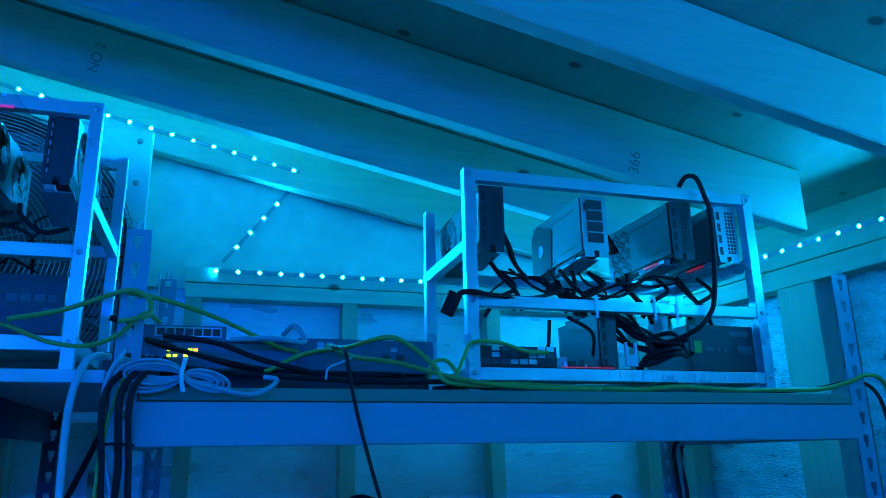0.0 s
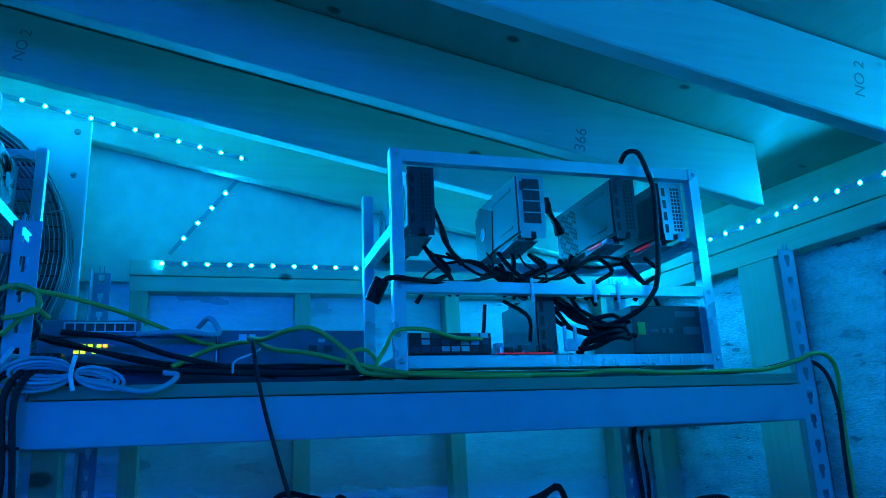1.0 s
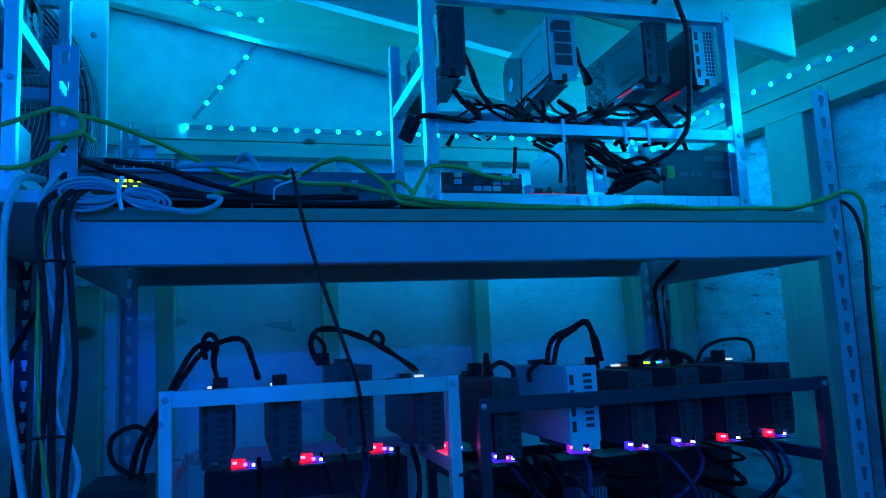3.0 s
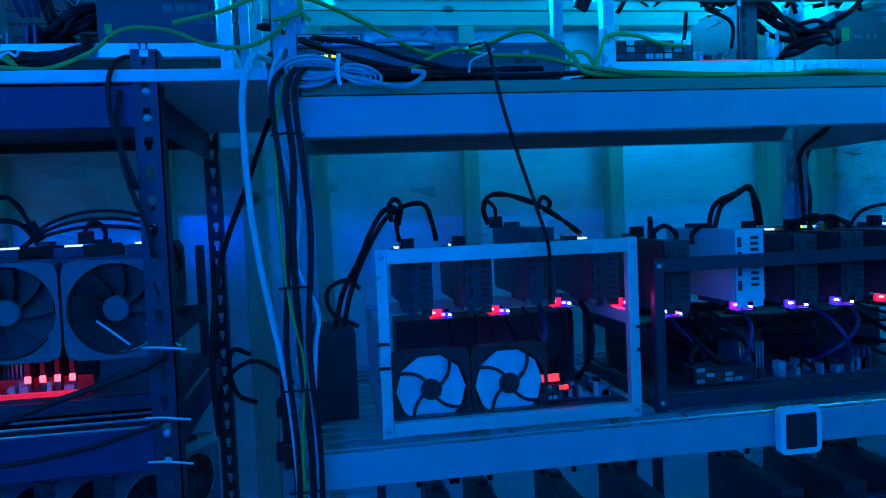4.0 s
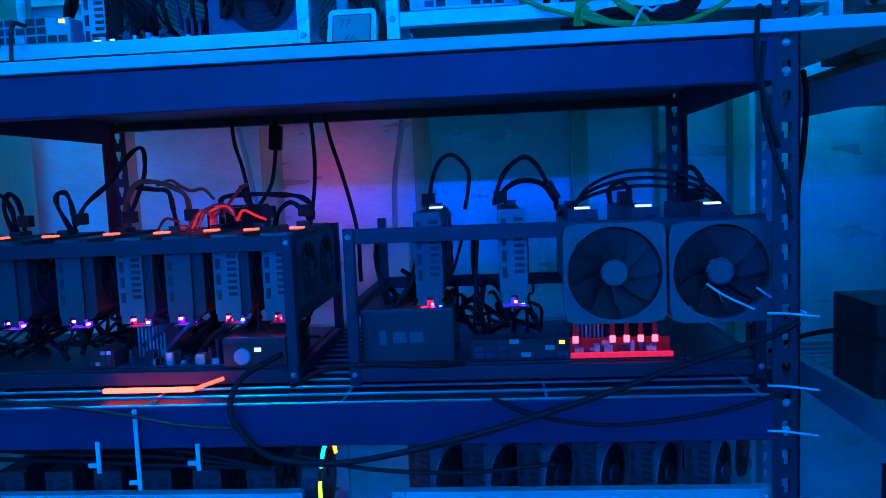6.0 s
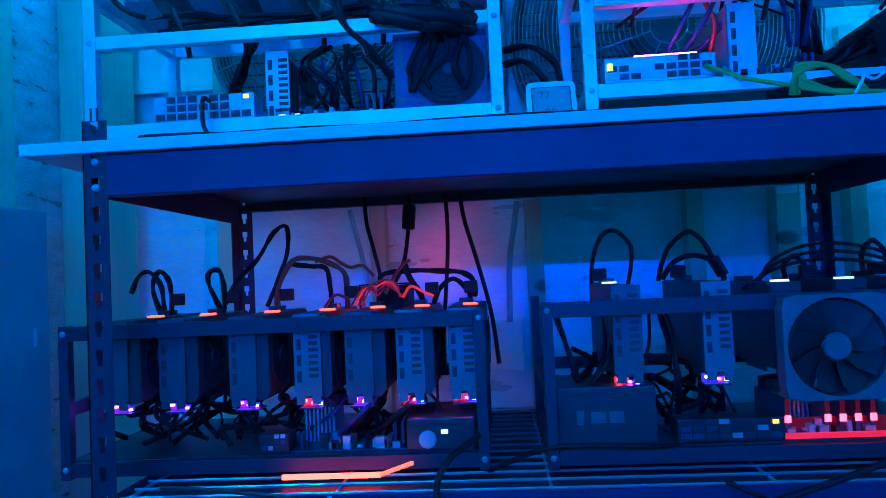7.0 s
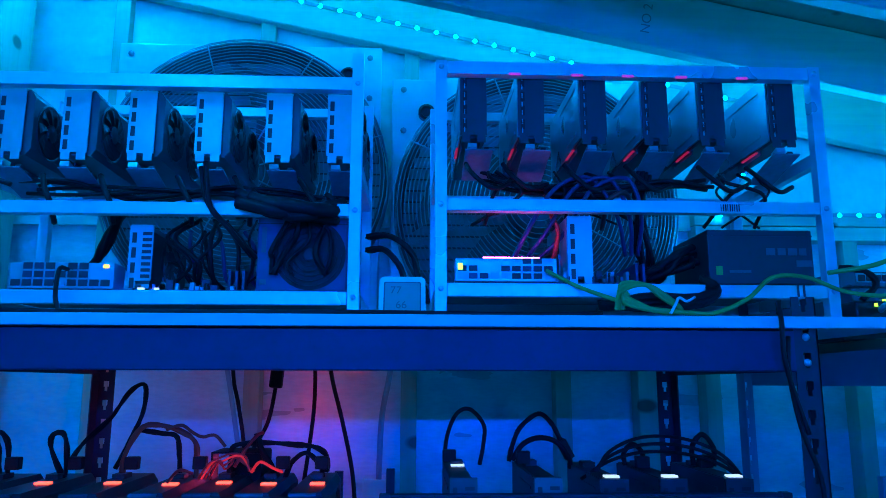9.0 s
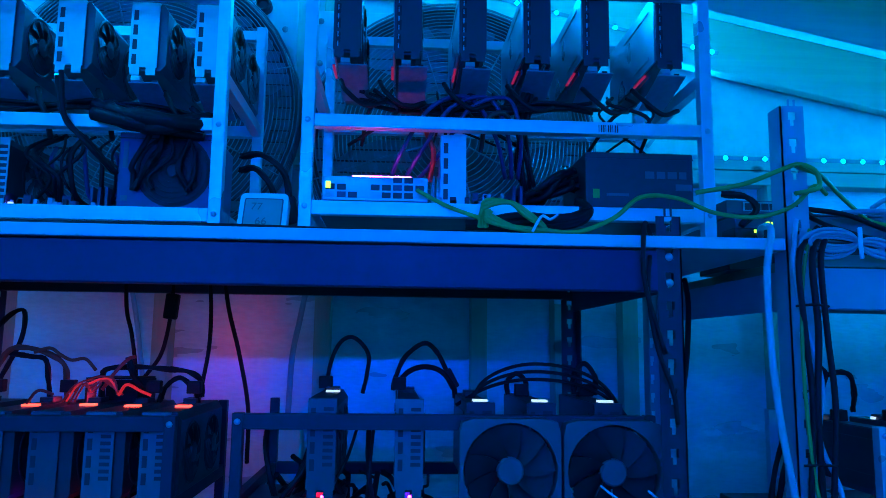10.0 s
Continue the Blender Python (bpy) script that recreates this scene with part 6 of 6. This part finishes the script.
cable([(1.06, 1.12, 1.613), (1.10, 1.3, 1.615), (1.17, 1.56, 1.53), (1.175, 1.565, 1.42), (1.17, 1.57, 1.28)], 0.005, CABLE_BLACK, BL + "tied to the rear post")
cable([(0.262, 1.10, 1.68), (0.264, 1.0, 1.66), (0.272, 0.985, 1.61), (0.284, 0.985, 1.56), (0.305, 0.988, 1.49), (0.328, 0.99, 1.42), (0.345, 1.0, 1.37), (0.352, 1.02, 1.33), (0.36, 1.05, 1.28)], 0.0028, CABLE_BLACK, BL + "hanging past the beam into the lower rig")
# white coil: loops to both sides of a tie
for k in range(5):
    w_, h_, sk = 0.056 + 0.006 * k, 0.010 + 0.0075 * k, 0.10 - 0.05 * k
    pts = [(0.052 - w_ / 2 + w_ / 2 * math.cos(a), 0.982 - 0.003 * (k % 3) - 0.002 * math.sin(a), 1.622 + h_ / 2 * math.sin(a) + sk * w_ / 2 * (1 - math.cos(a)) * 0.5) for a in (2 * math.pi * i / 12 for i in range(13))]
    cable(pts, 0.0023, PALE_CABLE, "pale network cable tied in a coil at the shelf's edge", group="pale coil", steps=3)
for k in range(4):
    w_, h_ = 0.034 + 0.007 * k, 0.007 + 0.006 * k
    pts = [(0.056 + w_ / 2 - w_ / 2 * math.cos(a), 0.982 - 0.003 * (k % 2), 1.620 + h_ / 2 * math.sin(a) - 0.10 * w_ * (1 - math.cos(a))) for a in (2 * math.pi * i / 12 for i in range(13))]
    cable(pts, 0.0023, PALE_CABLE, "pale network cable tied in a coil at the shelf's edge", group="pale coil", steps=3)
cable([(0.06, 0.985, 1.615), (0.10, 0.978, 1.604), (0.135, 0.976, 1.597), (0.16, 0.984, 1.605), (0.172, 0.99, 1.618), (0.155, 0.995, 1.622)], 0.0036, PALE_CABLE, "pale network cable's loose end")
tagged(part("cable_tie", tube(bmesh.new(), [(0.055, 0.975, 1.60), (0.052, 0.972, 1.62), (0.055, 0.976, 1.642)], 0.003, 6), TIE_WHITE), "white cable tie round a coil", "cable tie", "cable ties")
tagged(part("cable_tie", tube(bmesh.new(), [(0.24, 1.01, 1.622), (0.242, 1.0, 1.636), (0.262, 0.998, 1.645), (0.275, 0.995, 1.652)], 0.0016, 5), TIE_WHITE), "white cable tie end sticking up", "cable tie", "cable ties")
# thick trunk between the racks
cable([(0.0, 1.14, 1.650), (-0.04, 1.06, 1.652), (-0.058, 1.0, 1.645), (-0.066, 0.982, 1.628), (-0.074, 0.980, 1.59), (-0.0755, 0.980, 1.541), (-0.073, 0.980, 1.46), (-0.0655, 0.980, 1.381), (-0.053, 0.980, 1.30), (-0.0385, 0.980, 1.214), (-0.030, 0.980, 1.129), (-0.023, 0.981, 0.974), (-0.014, 0.982, 0.75), (-0.01, 0.982, 0.4)], 0.0048, WHITE_CABLE, "thick pale blue-lit cable hanging between the racks")
cable([(-0.02, 1.0, 1.655), (-0.034, 0.982, 1.62), (-0.037, 0.980, 1.588), (-0.028, 0.979, 1.516), (-0.008, 0.979, 1.435), (-0.015, 0.979, 1.362), (0.010, 0.979, 1.295), (0.004, 0.979, 1.245), (-0.001, 0.979, 1.145), (0.003, 0.979, 0.973), (0.006, 0.98, 0.75), (0.004, 0.98, 0.5)], 0.0034, WHITE_CABLE, "pale cable wandering down the post")
cable([(-0.01, 0.985, 1.64), (-0.03, 0.975, 1.56), (-0.035, 0.974, 1.45), (-0.028, 0.974, 1.32), (-0.012, 0.974, 1.22), (-0.02, 0.975, 1.1), (-0.015, 0.976, 0.9)], 0.0026, YELLOW_CABLE, YG + "strapped to the post")
for k, (dx, r) in enumerate(((-0.03, 0.004), (-0.012, 0.0045), (0.0, 0.004))):
    cable([(0.01 + 0.01 * k, 1.0, 1.645), (dx - 0.004, 0.972, 1.60), (dx, 0.974, 1.50), (dx + 0.006 * (-1) ** k, 0.975, 1.40), (dx - 0.004, 0.976, 1.25), (dx + 0.004, 0.976, 1.1), (dx, 0.977, 0.9), (dx, 0.978, 0.6)], r, CABLE_BLACK, BL + "strapped to the post")
for z in (1.535, 1.33, 1.19, 1.05):
    tagged(part("cable_tie", tube(bmesh.new(), [(-0.040, 0.976, z), (-0.018, 0.968, z + 0.002), (0.004, 0.974, z)], 0.0018, 5), CABLE_BLACK), "black cable tie round the trunk", "cable tie", "black cable ties")
cable([(-0.06, 1.3, 1.60), (-0.075, 1.25, 1.55), (-0.10, 1.2, 1.47), (-0.125, 1.16, 1.40), (-0.14, 1.12, 1.33), (-0.15, 1.1, 1.22), (-0.15, 1.12, 1.1)], 0.0045, CABLE_BLACK, BL + "slanting between the racks")
cable([(-0.11, 1.235, 1.20), (-0.13, 1.2, 1.215), (-0.14, 1.2, 1.19), (-0.13, 1.21, 1.14), (-0.10, 1.22, 1.12)], 0.004, CABLE_BLACK, BL + "curled at the power strip")
cable([(-0.03, 0.99, 1.20), (-0.08, 1.08, 1.215), (-0.12, 1.15, 1.195), (-0.15, 1.2, 1.16)], 0.0035, CABLE_BLACK, BL + "slung between the racks")
cable([(-0.23, 0.99, 1.60), (-0.235, 0.985, 1.55), (-0.225, 0.985, 1.48), (-0.205, 0.985, 1.42), (-0.2, 0.986, 1.38)], 0.0033, CABLE_BLACK, BL + "down the navy post")
cable([(-0.20, 1.07, 1.64), (-0.225, 1.02, 1.65), (-0.24, 0.985, 1.62), (-0.24, 0.982, 1.56), (-0.215, 0.984, 1.47)], 0.0033, CABLE_BLACK, BL + "over the board's edge")
# hanging behind the navy rack
for pts, r in (([(-1.112, 1.55, 1.597), (-1.110, 1.56, 1.54), (-1.10, 1.57, 1.49), (-1.08, 1.55, 1.40), (-1.075, 1.50, 1.32)], 0.0042), ([(-0.945, 1.55, 1.597), (-0.943, 1.56, 1.54), (-0.946, 1.57, 1.47), (-0.952, 1.55, 1.39), (-0.955, 1.50, 1.32)], 0.0042), ([(-0.915, 1.55, 1.597), (-0.908, 1.57, 1.54), (-0.886, 1.58, 1.455), (-0.862, 1.57, 1.35), (-0.85, 1.52, 1.25)], 0.0044)):
    cable(pts, r, CABLE_BLACK, BL + "hanging behind the rig")
cable([(-1.018, 1.55, 1.597), (-1.022, 1.56, 1.545), (-1.036, 1.56, 1.46), (-1.055, 1.52, 1.41)], 0.0042, CABLE_BLACK, BL + "with a moulded plug")
tagged(part("power_plug", boxes((-0.013, 0.013, -0.011, 0.011, -0.026, 0.026), bevel=0.005), CABLE_BLACK), "black moulded plug hanging on its cable", "power plug", "power plugs").matrix_basis = pose(-1.022, 1.56, 1.552, 0, 5, 0)
cable([(-0.79, 1.84, 1.60), (-0.80, 1.84, 1.54), (-0.815, 1.84, 1.45), (-0.82, 1.84, 1.31)], 0.007, PALE_CABLE, "grey flexible conduit down the back wall")
cable([(-1.20, 1.84, 1.60), (-1.18, 1.83, 1.52), (-1.15, 1.80, 1.40)], 0.006, PALE_CABLE, "grey braided cable down the back wall")
# across the navy rack's lower beam
cable([(-0.19, 0.985, 1.25), (-0.23, 0.985, 1.23), (-0.33, 0.98, 1.20), (-0.45, 0.975, 1.16), (-0.58, 0.975, 1.12), (-0.70, 0.978, 1.09), (-0.80, 0.98, 1.075), (-0.88, 0.98, 1.085), (-0.92, 0.98, 1.12), (-0.935, 0.985, 1.155), (-0.92, 1.0, 1.19), (-0.88, 1.05, 1.21)], 0.0045, CABLE_BLACK, BL + "slung across the lower beam")
cable([(-0.2, 0.985, 1.16), (-0.30, 0.98, 1.135), (-0.42, 0.978, 1.122), (-0.52, 0.978, 1.135), (-0.58, 0.98, 1.16)], 0.003, CABLE_BLACK, "thin black cable across the lower beam")
cable([(-0.50, 0.982, 1.07), (-0.62, 0.98, 1.06), (-0.75, 0.982, 1.066), (-0.85, 0.985, 1.085)], 0.003, CABLE_BLACK, "thin black cable under the lower beam")
cable([(-1.30, 1.0, 1.165), (-1.20, 0.99, 1.16), (-1.10, 0.985, 1.148), (-1.0, 0.982, 1.13), (-0.93, 0.982, 1.125)], 0.003, RED_CABLE, "thin red-lit cable across the beam")
cable([(-0.87, 1.06, 1.16), (-0.80, 1.0, 1.20), (-0.74, 0.995, 1.205), (-0.66, 1.0, 1.20), (-0.62, 1.05, 1.19)], 0.0035, CABLE_BLACK, BL + "before the dark rig")
for x, z0, z1 in ((-1.134, 1.060, 1.105), (-1.077, 1.035, 1.150), (-0.991, 1.062, 1.100)):
    tie = tagged(part("cable_tie", boxes((x, x + 0.006, 0.992, 0.994, z0, z1), (x - 0.012, x + 0.006, 0.9915, 0.9945, z0 + 0.008, z0 + 0.014)), TIE_WHITE), "white cable tie hanging on a low cable", "cable tie", "cable ties")
for k in range(3):
    cable([(-1.36, 1.03 + 0.01 * k, 1.07 + 0.012 * k), (-1.2, 1.02, 1.068 + 0.01 * k), (-1.05, 1.02, 1.06 + 0.012 * k), (-0.9, 1.03, 1.05)], 0.0035, CABLE_BLACK, "black cable along the low rig")
for x, z in ((-0.27, 1.265), (-0.205, 1.258)):
    tagged(part("cable_tie", tube(bmesh.new(), [(x - 0.02, 1.035, z + 0.03), (x, 1.03, z + 0.015), (x + 0.03, 1.0, z)], 0.0017, 5), TIE_WHITE), "white cable tie end on a fan", "cable tie", "cable ties")
for z in (1.165, 1.26, 1.105):
    tagged(part("cable_tie", tube(bmesh.new(), [(-0.225, 0.996, z), (-0.20, 0.994, z - 0.001), (-0.165, 0.985, z - 0.004)], 0.0017, 5), TIE_WHITE), "white cable tie end at the navy post", "cable tie", "cable ties")
for x in (0.095, 0.489):
    for z in (1.20, 1.235):
        tagged(part("cable_tie", boxes((x - 0.003, x + 0.014, 1.0185, 1.0215, z, z + 0.004)), CABLE_BLACK), "black cable tie on the small frame", "cable tie", "black cable ties")
# rigs under the grey rack's lower beam
J_ = open_frame("dark steel computer frame on the grey rack's low level", 0.10, 0.62, 1.06, 1.36, 0.6105, 0.64, 0.74, 0.915, BLACK_STEEL, w=0.016, rest=0.78)
K_ = open_frame("second dark steel computer frame on the grey rack's low level", 0.66, 1.11, 1.06, 1.36, 0.6105, 0.64, 0.74, 0.915, BLACK_STEEL, w=0.016, rest=0.78)
low = make_card("dark graphics card in the lowest frame", 0.24, 0.115, 0.042, BRACKET_BLACK, SHROUD, SHROUD, 2, 1)
place_cards(low, (0.20, 0.28, 0.42, 0.55, 0.78, 0.90, 1.02), 1.08, 0.935)
for x, h in ((0.17, 0.05), (0.24, 0.035), (0.40, 0.04), (0.52, 0.05), (0.75, 0.05), (0.98, 0.05)):
    arch(x, 1.26, 0.935, x + 0.06, 1.26, 0.935, h + 0.01, 0.006)
# lit badges on the cards' top edges
for x, z in ((0.144, 1.3640), (0.242, 1.3640), (0.484, 1.3640), (0.762, 1.3630), (0.860, 1.3630), (0.686, 1.3630), (1.102, 1.3630)):
    tagged(part("lit_badge", boxes((x, x + 0.015, 1.255, 1.266, z + 0.0002, z + 0.0042), bevel=0.0006), LED_WHITE), "small white-lit badge on a card's edge", "lit badge", "lit badges")
rb = thing("rainbow_badge", "long rainbow-lit badge on a card's edge", "lit badge", "lit badges")
for k, m_ in enumerate((LED_AMBER, LED_GREEN, LED_AQUA, LED_DEEP, LED_VIOLET)):
    part("segment", boxes((0.885 + 0.0236 * k, 0.9083 + 0.0236 * k, 1.25, 1.26, 1.3648, 1.3690)), m_, rb)
for x, m_ in ((0.350, LED_GREEN), (0.357, LED_AMBER), (0.364, LED_RED_TOP)):
    tagged(part("lit_badge", boxes((x, x + 0.0065, 1.25, 1.275, 1.3945, 1.3985)), m_), "small colour-lit badge on a card's edge", "lit badge", "lit badges")
# hidden lamp added for the red glow on the wall; its hood narrows the beam
rl = thing("red_fill_lamp", "added red lamp in a light-blocking hood, hidden behind the rig", "lamp")
part("glow_block", boxes((-1.05, -1.015, 1.345, 1.375, 1.384, 1.394), bevel=0.001), RED_WALL_FILL, rl)
part("hood", boxes((-1.009, -1.003, 1.335, 1.43, 1.34, 1.415), (-1.056, -1.009, 1.335, 1.341, 1.2565, 1.415), (-1.090, -1.003, 1.335, 1.425, 1.4155, 1.418), (-1.090, -1.086, 1.335, 1.374, 1.34, 1.415)), CABLE_BLACK, rl, "added black hood that limits the red light's spread")
part("foot", boxes((-1.05, -1.015, 1.345, 1.375, 1.2565, 1.3838)), CABLE_BLACK, rl)
# red-glowing sleeved leads over the cards
LIT = "red glowing sleeved lead looped over the cards"
for k in range(4):
    d = 0.006 * k
    cable([(-1.085 + d, 1.24, 1.385), (-1.068 + d, 1.235, 1.408 + 0.3 * d), (-1.05 + 0.4 * d, 1.24, 1.418 - d), (-1.032, 1.245, 1.424 - 0.8 * d), (-1.012 - d, 1.25, 1.418), (-1.006 + 0.5 * d, 1.25, 1.395)], 0.0017, LEAD_RED if k == 1 else RED_CABLE, LIT if k == 1 else "red sleeved lead looped over the cards", group="red leads")
cable([(-1.0, 1.24, 1.395), (-0.985, 1.23, 1.412), (-0.965, 1.235, 1.402), (-0.95, 1.24, 1.395)], 0.0024, LEAD_RED, LIT, group="red leads")
cable([(-1.12, 1.2, 1.385), (-1.10, 1.19, 1.404), (-1.082, 1.2, 1.398)], 0.0024, RED_CABLE, "red sleeved lead looped over the cards", group="red leads")
for k in range(7):
    g = random.Random(40 + k)
    x, z = g.uniform(0.56, 1.02), 1.855
    cable([(x, 1.22, z), (x + g.uniform(-0.02, 0.02), 1.19, z - 0.03), (x + g.uniform(-0.04, 0.04), 1.17, z - 0.05 - g.uniform(0, 0.03)), (x + g.uniform(-0.08, 0.08), 1.2, z - 0.085)], g.choice((0.002, 0.003, 0.0042)), CABLE_BLACK, "black riser cable hanging below a card", group="riser cables")
for k in range(10):
    g = random.Random(70 + k)
    x = g.uniform(-0.66, -0.12)
    cable([(x, 1.18, 1.885), (x + g.uniform(-0.02, 0.02), 1.14, 1.86), (x + g.uniform(-0.05, 0.05), 1.13, 1.835), (x + g.uniform(-0.09, 0.09), 1.17, 1.79)], g.choice((0.002, 0.003)), CABLE_BLACK, "black riser cable hanging below a card", group="riser cables")
for k in range(8):
    g = random.Random(90 + k)
    x = g.uniform(-1.12, -0.99)
    cable([(x, 1.2, 1.80), (x + g.uniform(-0.03, 0.03), 1.15, 1.76), (x + g.uniform(-0.05, 0.05), 1.15, 1.72), (x + g.uniform(-0.03, 0.03), 1.18, 1.685)], g.choice((0.002, 0.003, 0.004)), CABLE_BLACK, "black cable looped over the motherboard", group="motherboard cables")

# tangles of leads under the cards of the dark rigs
def tangle(seed, count, x0, x1, z0, z1, y0, y1, label, group):
    for k in range(count):
        g = random.Random(seed + k)
        x, z = g.uniform(x0, x1), g.uniform(z0 + 0.6 * (z1 - z0), z1)
        w = g.uniform(-0.09, 0.09)
        pts = [(x, g.uniform(y0, y1), z)]
        for i in range(1, 5):
            xx = min(max(x + w * i / 4 + g.uniform(-0.025, 0.025), x0), x1)
            pts.append((xx, g.uniform(y0, y1), min(z1, z - (z - z0) * i / 4 + g.uniform(-0.012, 0.018))))
        pts[-1] = (pts[-1][0], pts[-1][1], z0)
        cable(pts, g.choice((0.0022, 0.003, 0.0042, 0.0055)), CABLE_BLACK, label, group=group)


tangle(300, 34, -1.41, -0.88, 1.187, 1.285, 1.13, 1.30, "black lead tangled under the dark rig's cards", "tangled leads")
tangle(400, 24, -0.74, -0.50, 1.20, 1.30, 1.12, 1.30, "black lead tangled under the dark frame's cards", "tangled leads")
tangle(500, 5, -0.96, -0.86, 1.70, 1.83, 1.118, 1.127, "black lead hanging before the blue power supply", "tangled leads")
tangle(600, 14, 0.56, 1.06, 1.13, 1.25, 1.07, 1.30, "black lead tangled in the black frame", "tangled leads")


# ---- stamps on the rafters ----
def stamp(text, x, y, z, size, turn):
    me = lettering(text, x, y - 0.0006, z, size, STAMP, None, "lumber_stamp")
    me.matrix_basis = pose(x, y - 0.0006, z, 90, turn, 0)
    tagged(me, "dark ink lumber stamp on a rafter's face", "stamp", "lumber stamps")


stamp("366", 0.925, 1.255, 2.085, 0.036, -80)
stamp("NO 2", -0.20, 1.57, 2.335, 0.032, -80)
stamp("NO 2", 1.265, 0.886, 2.06, 0.03, -80)
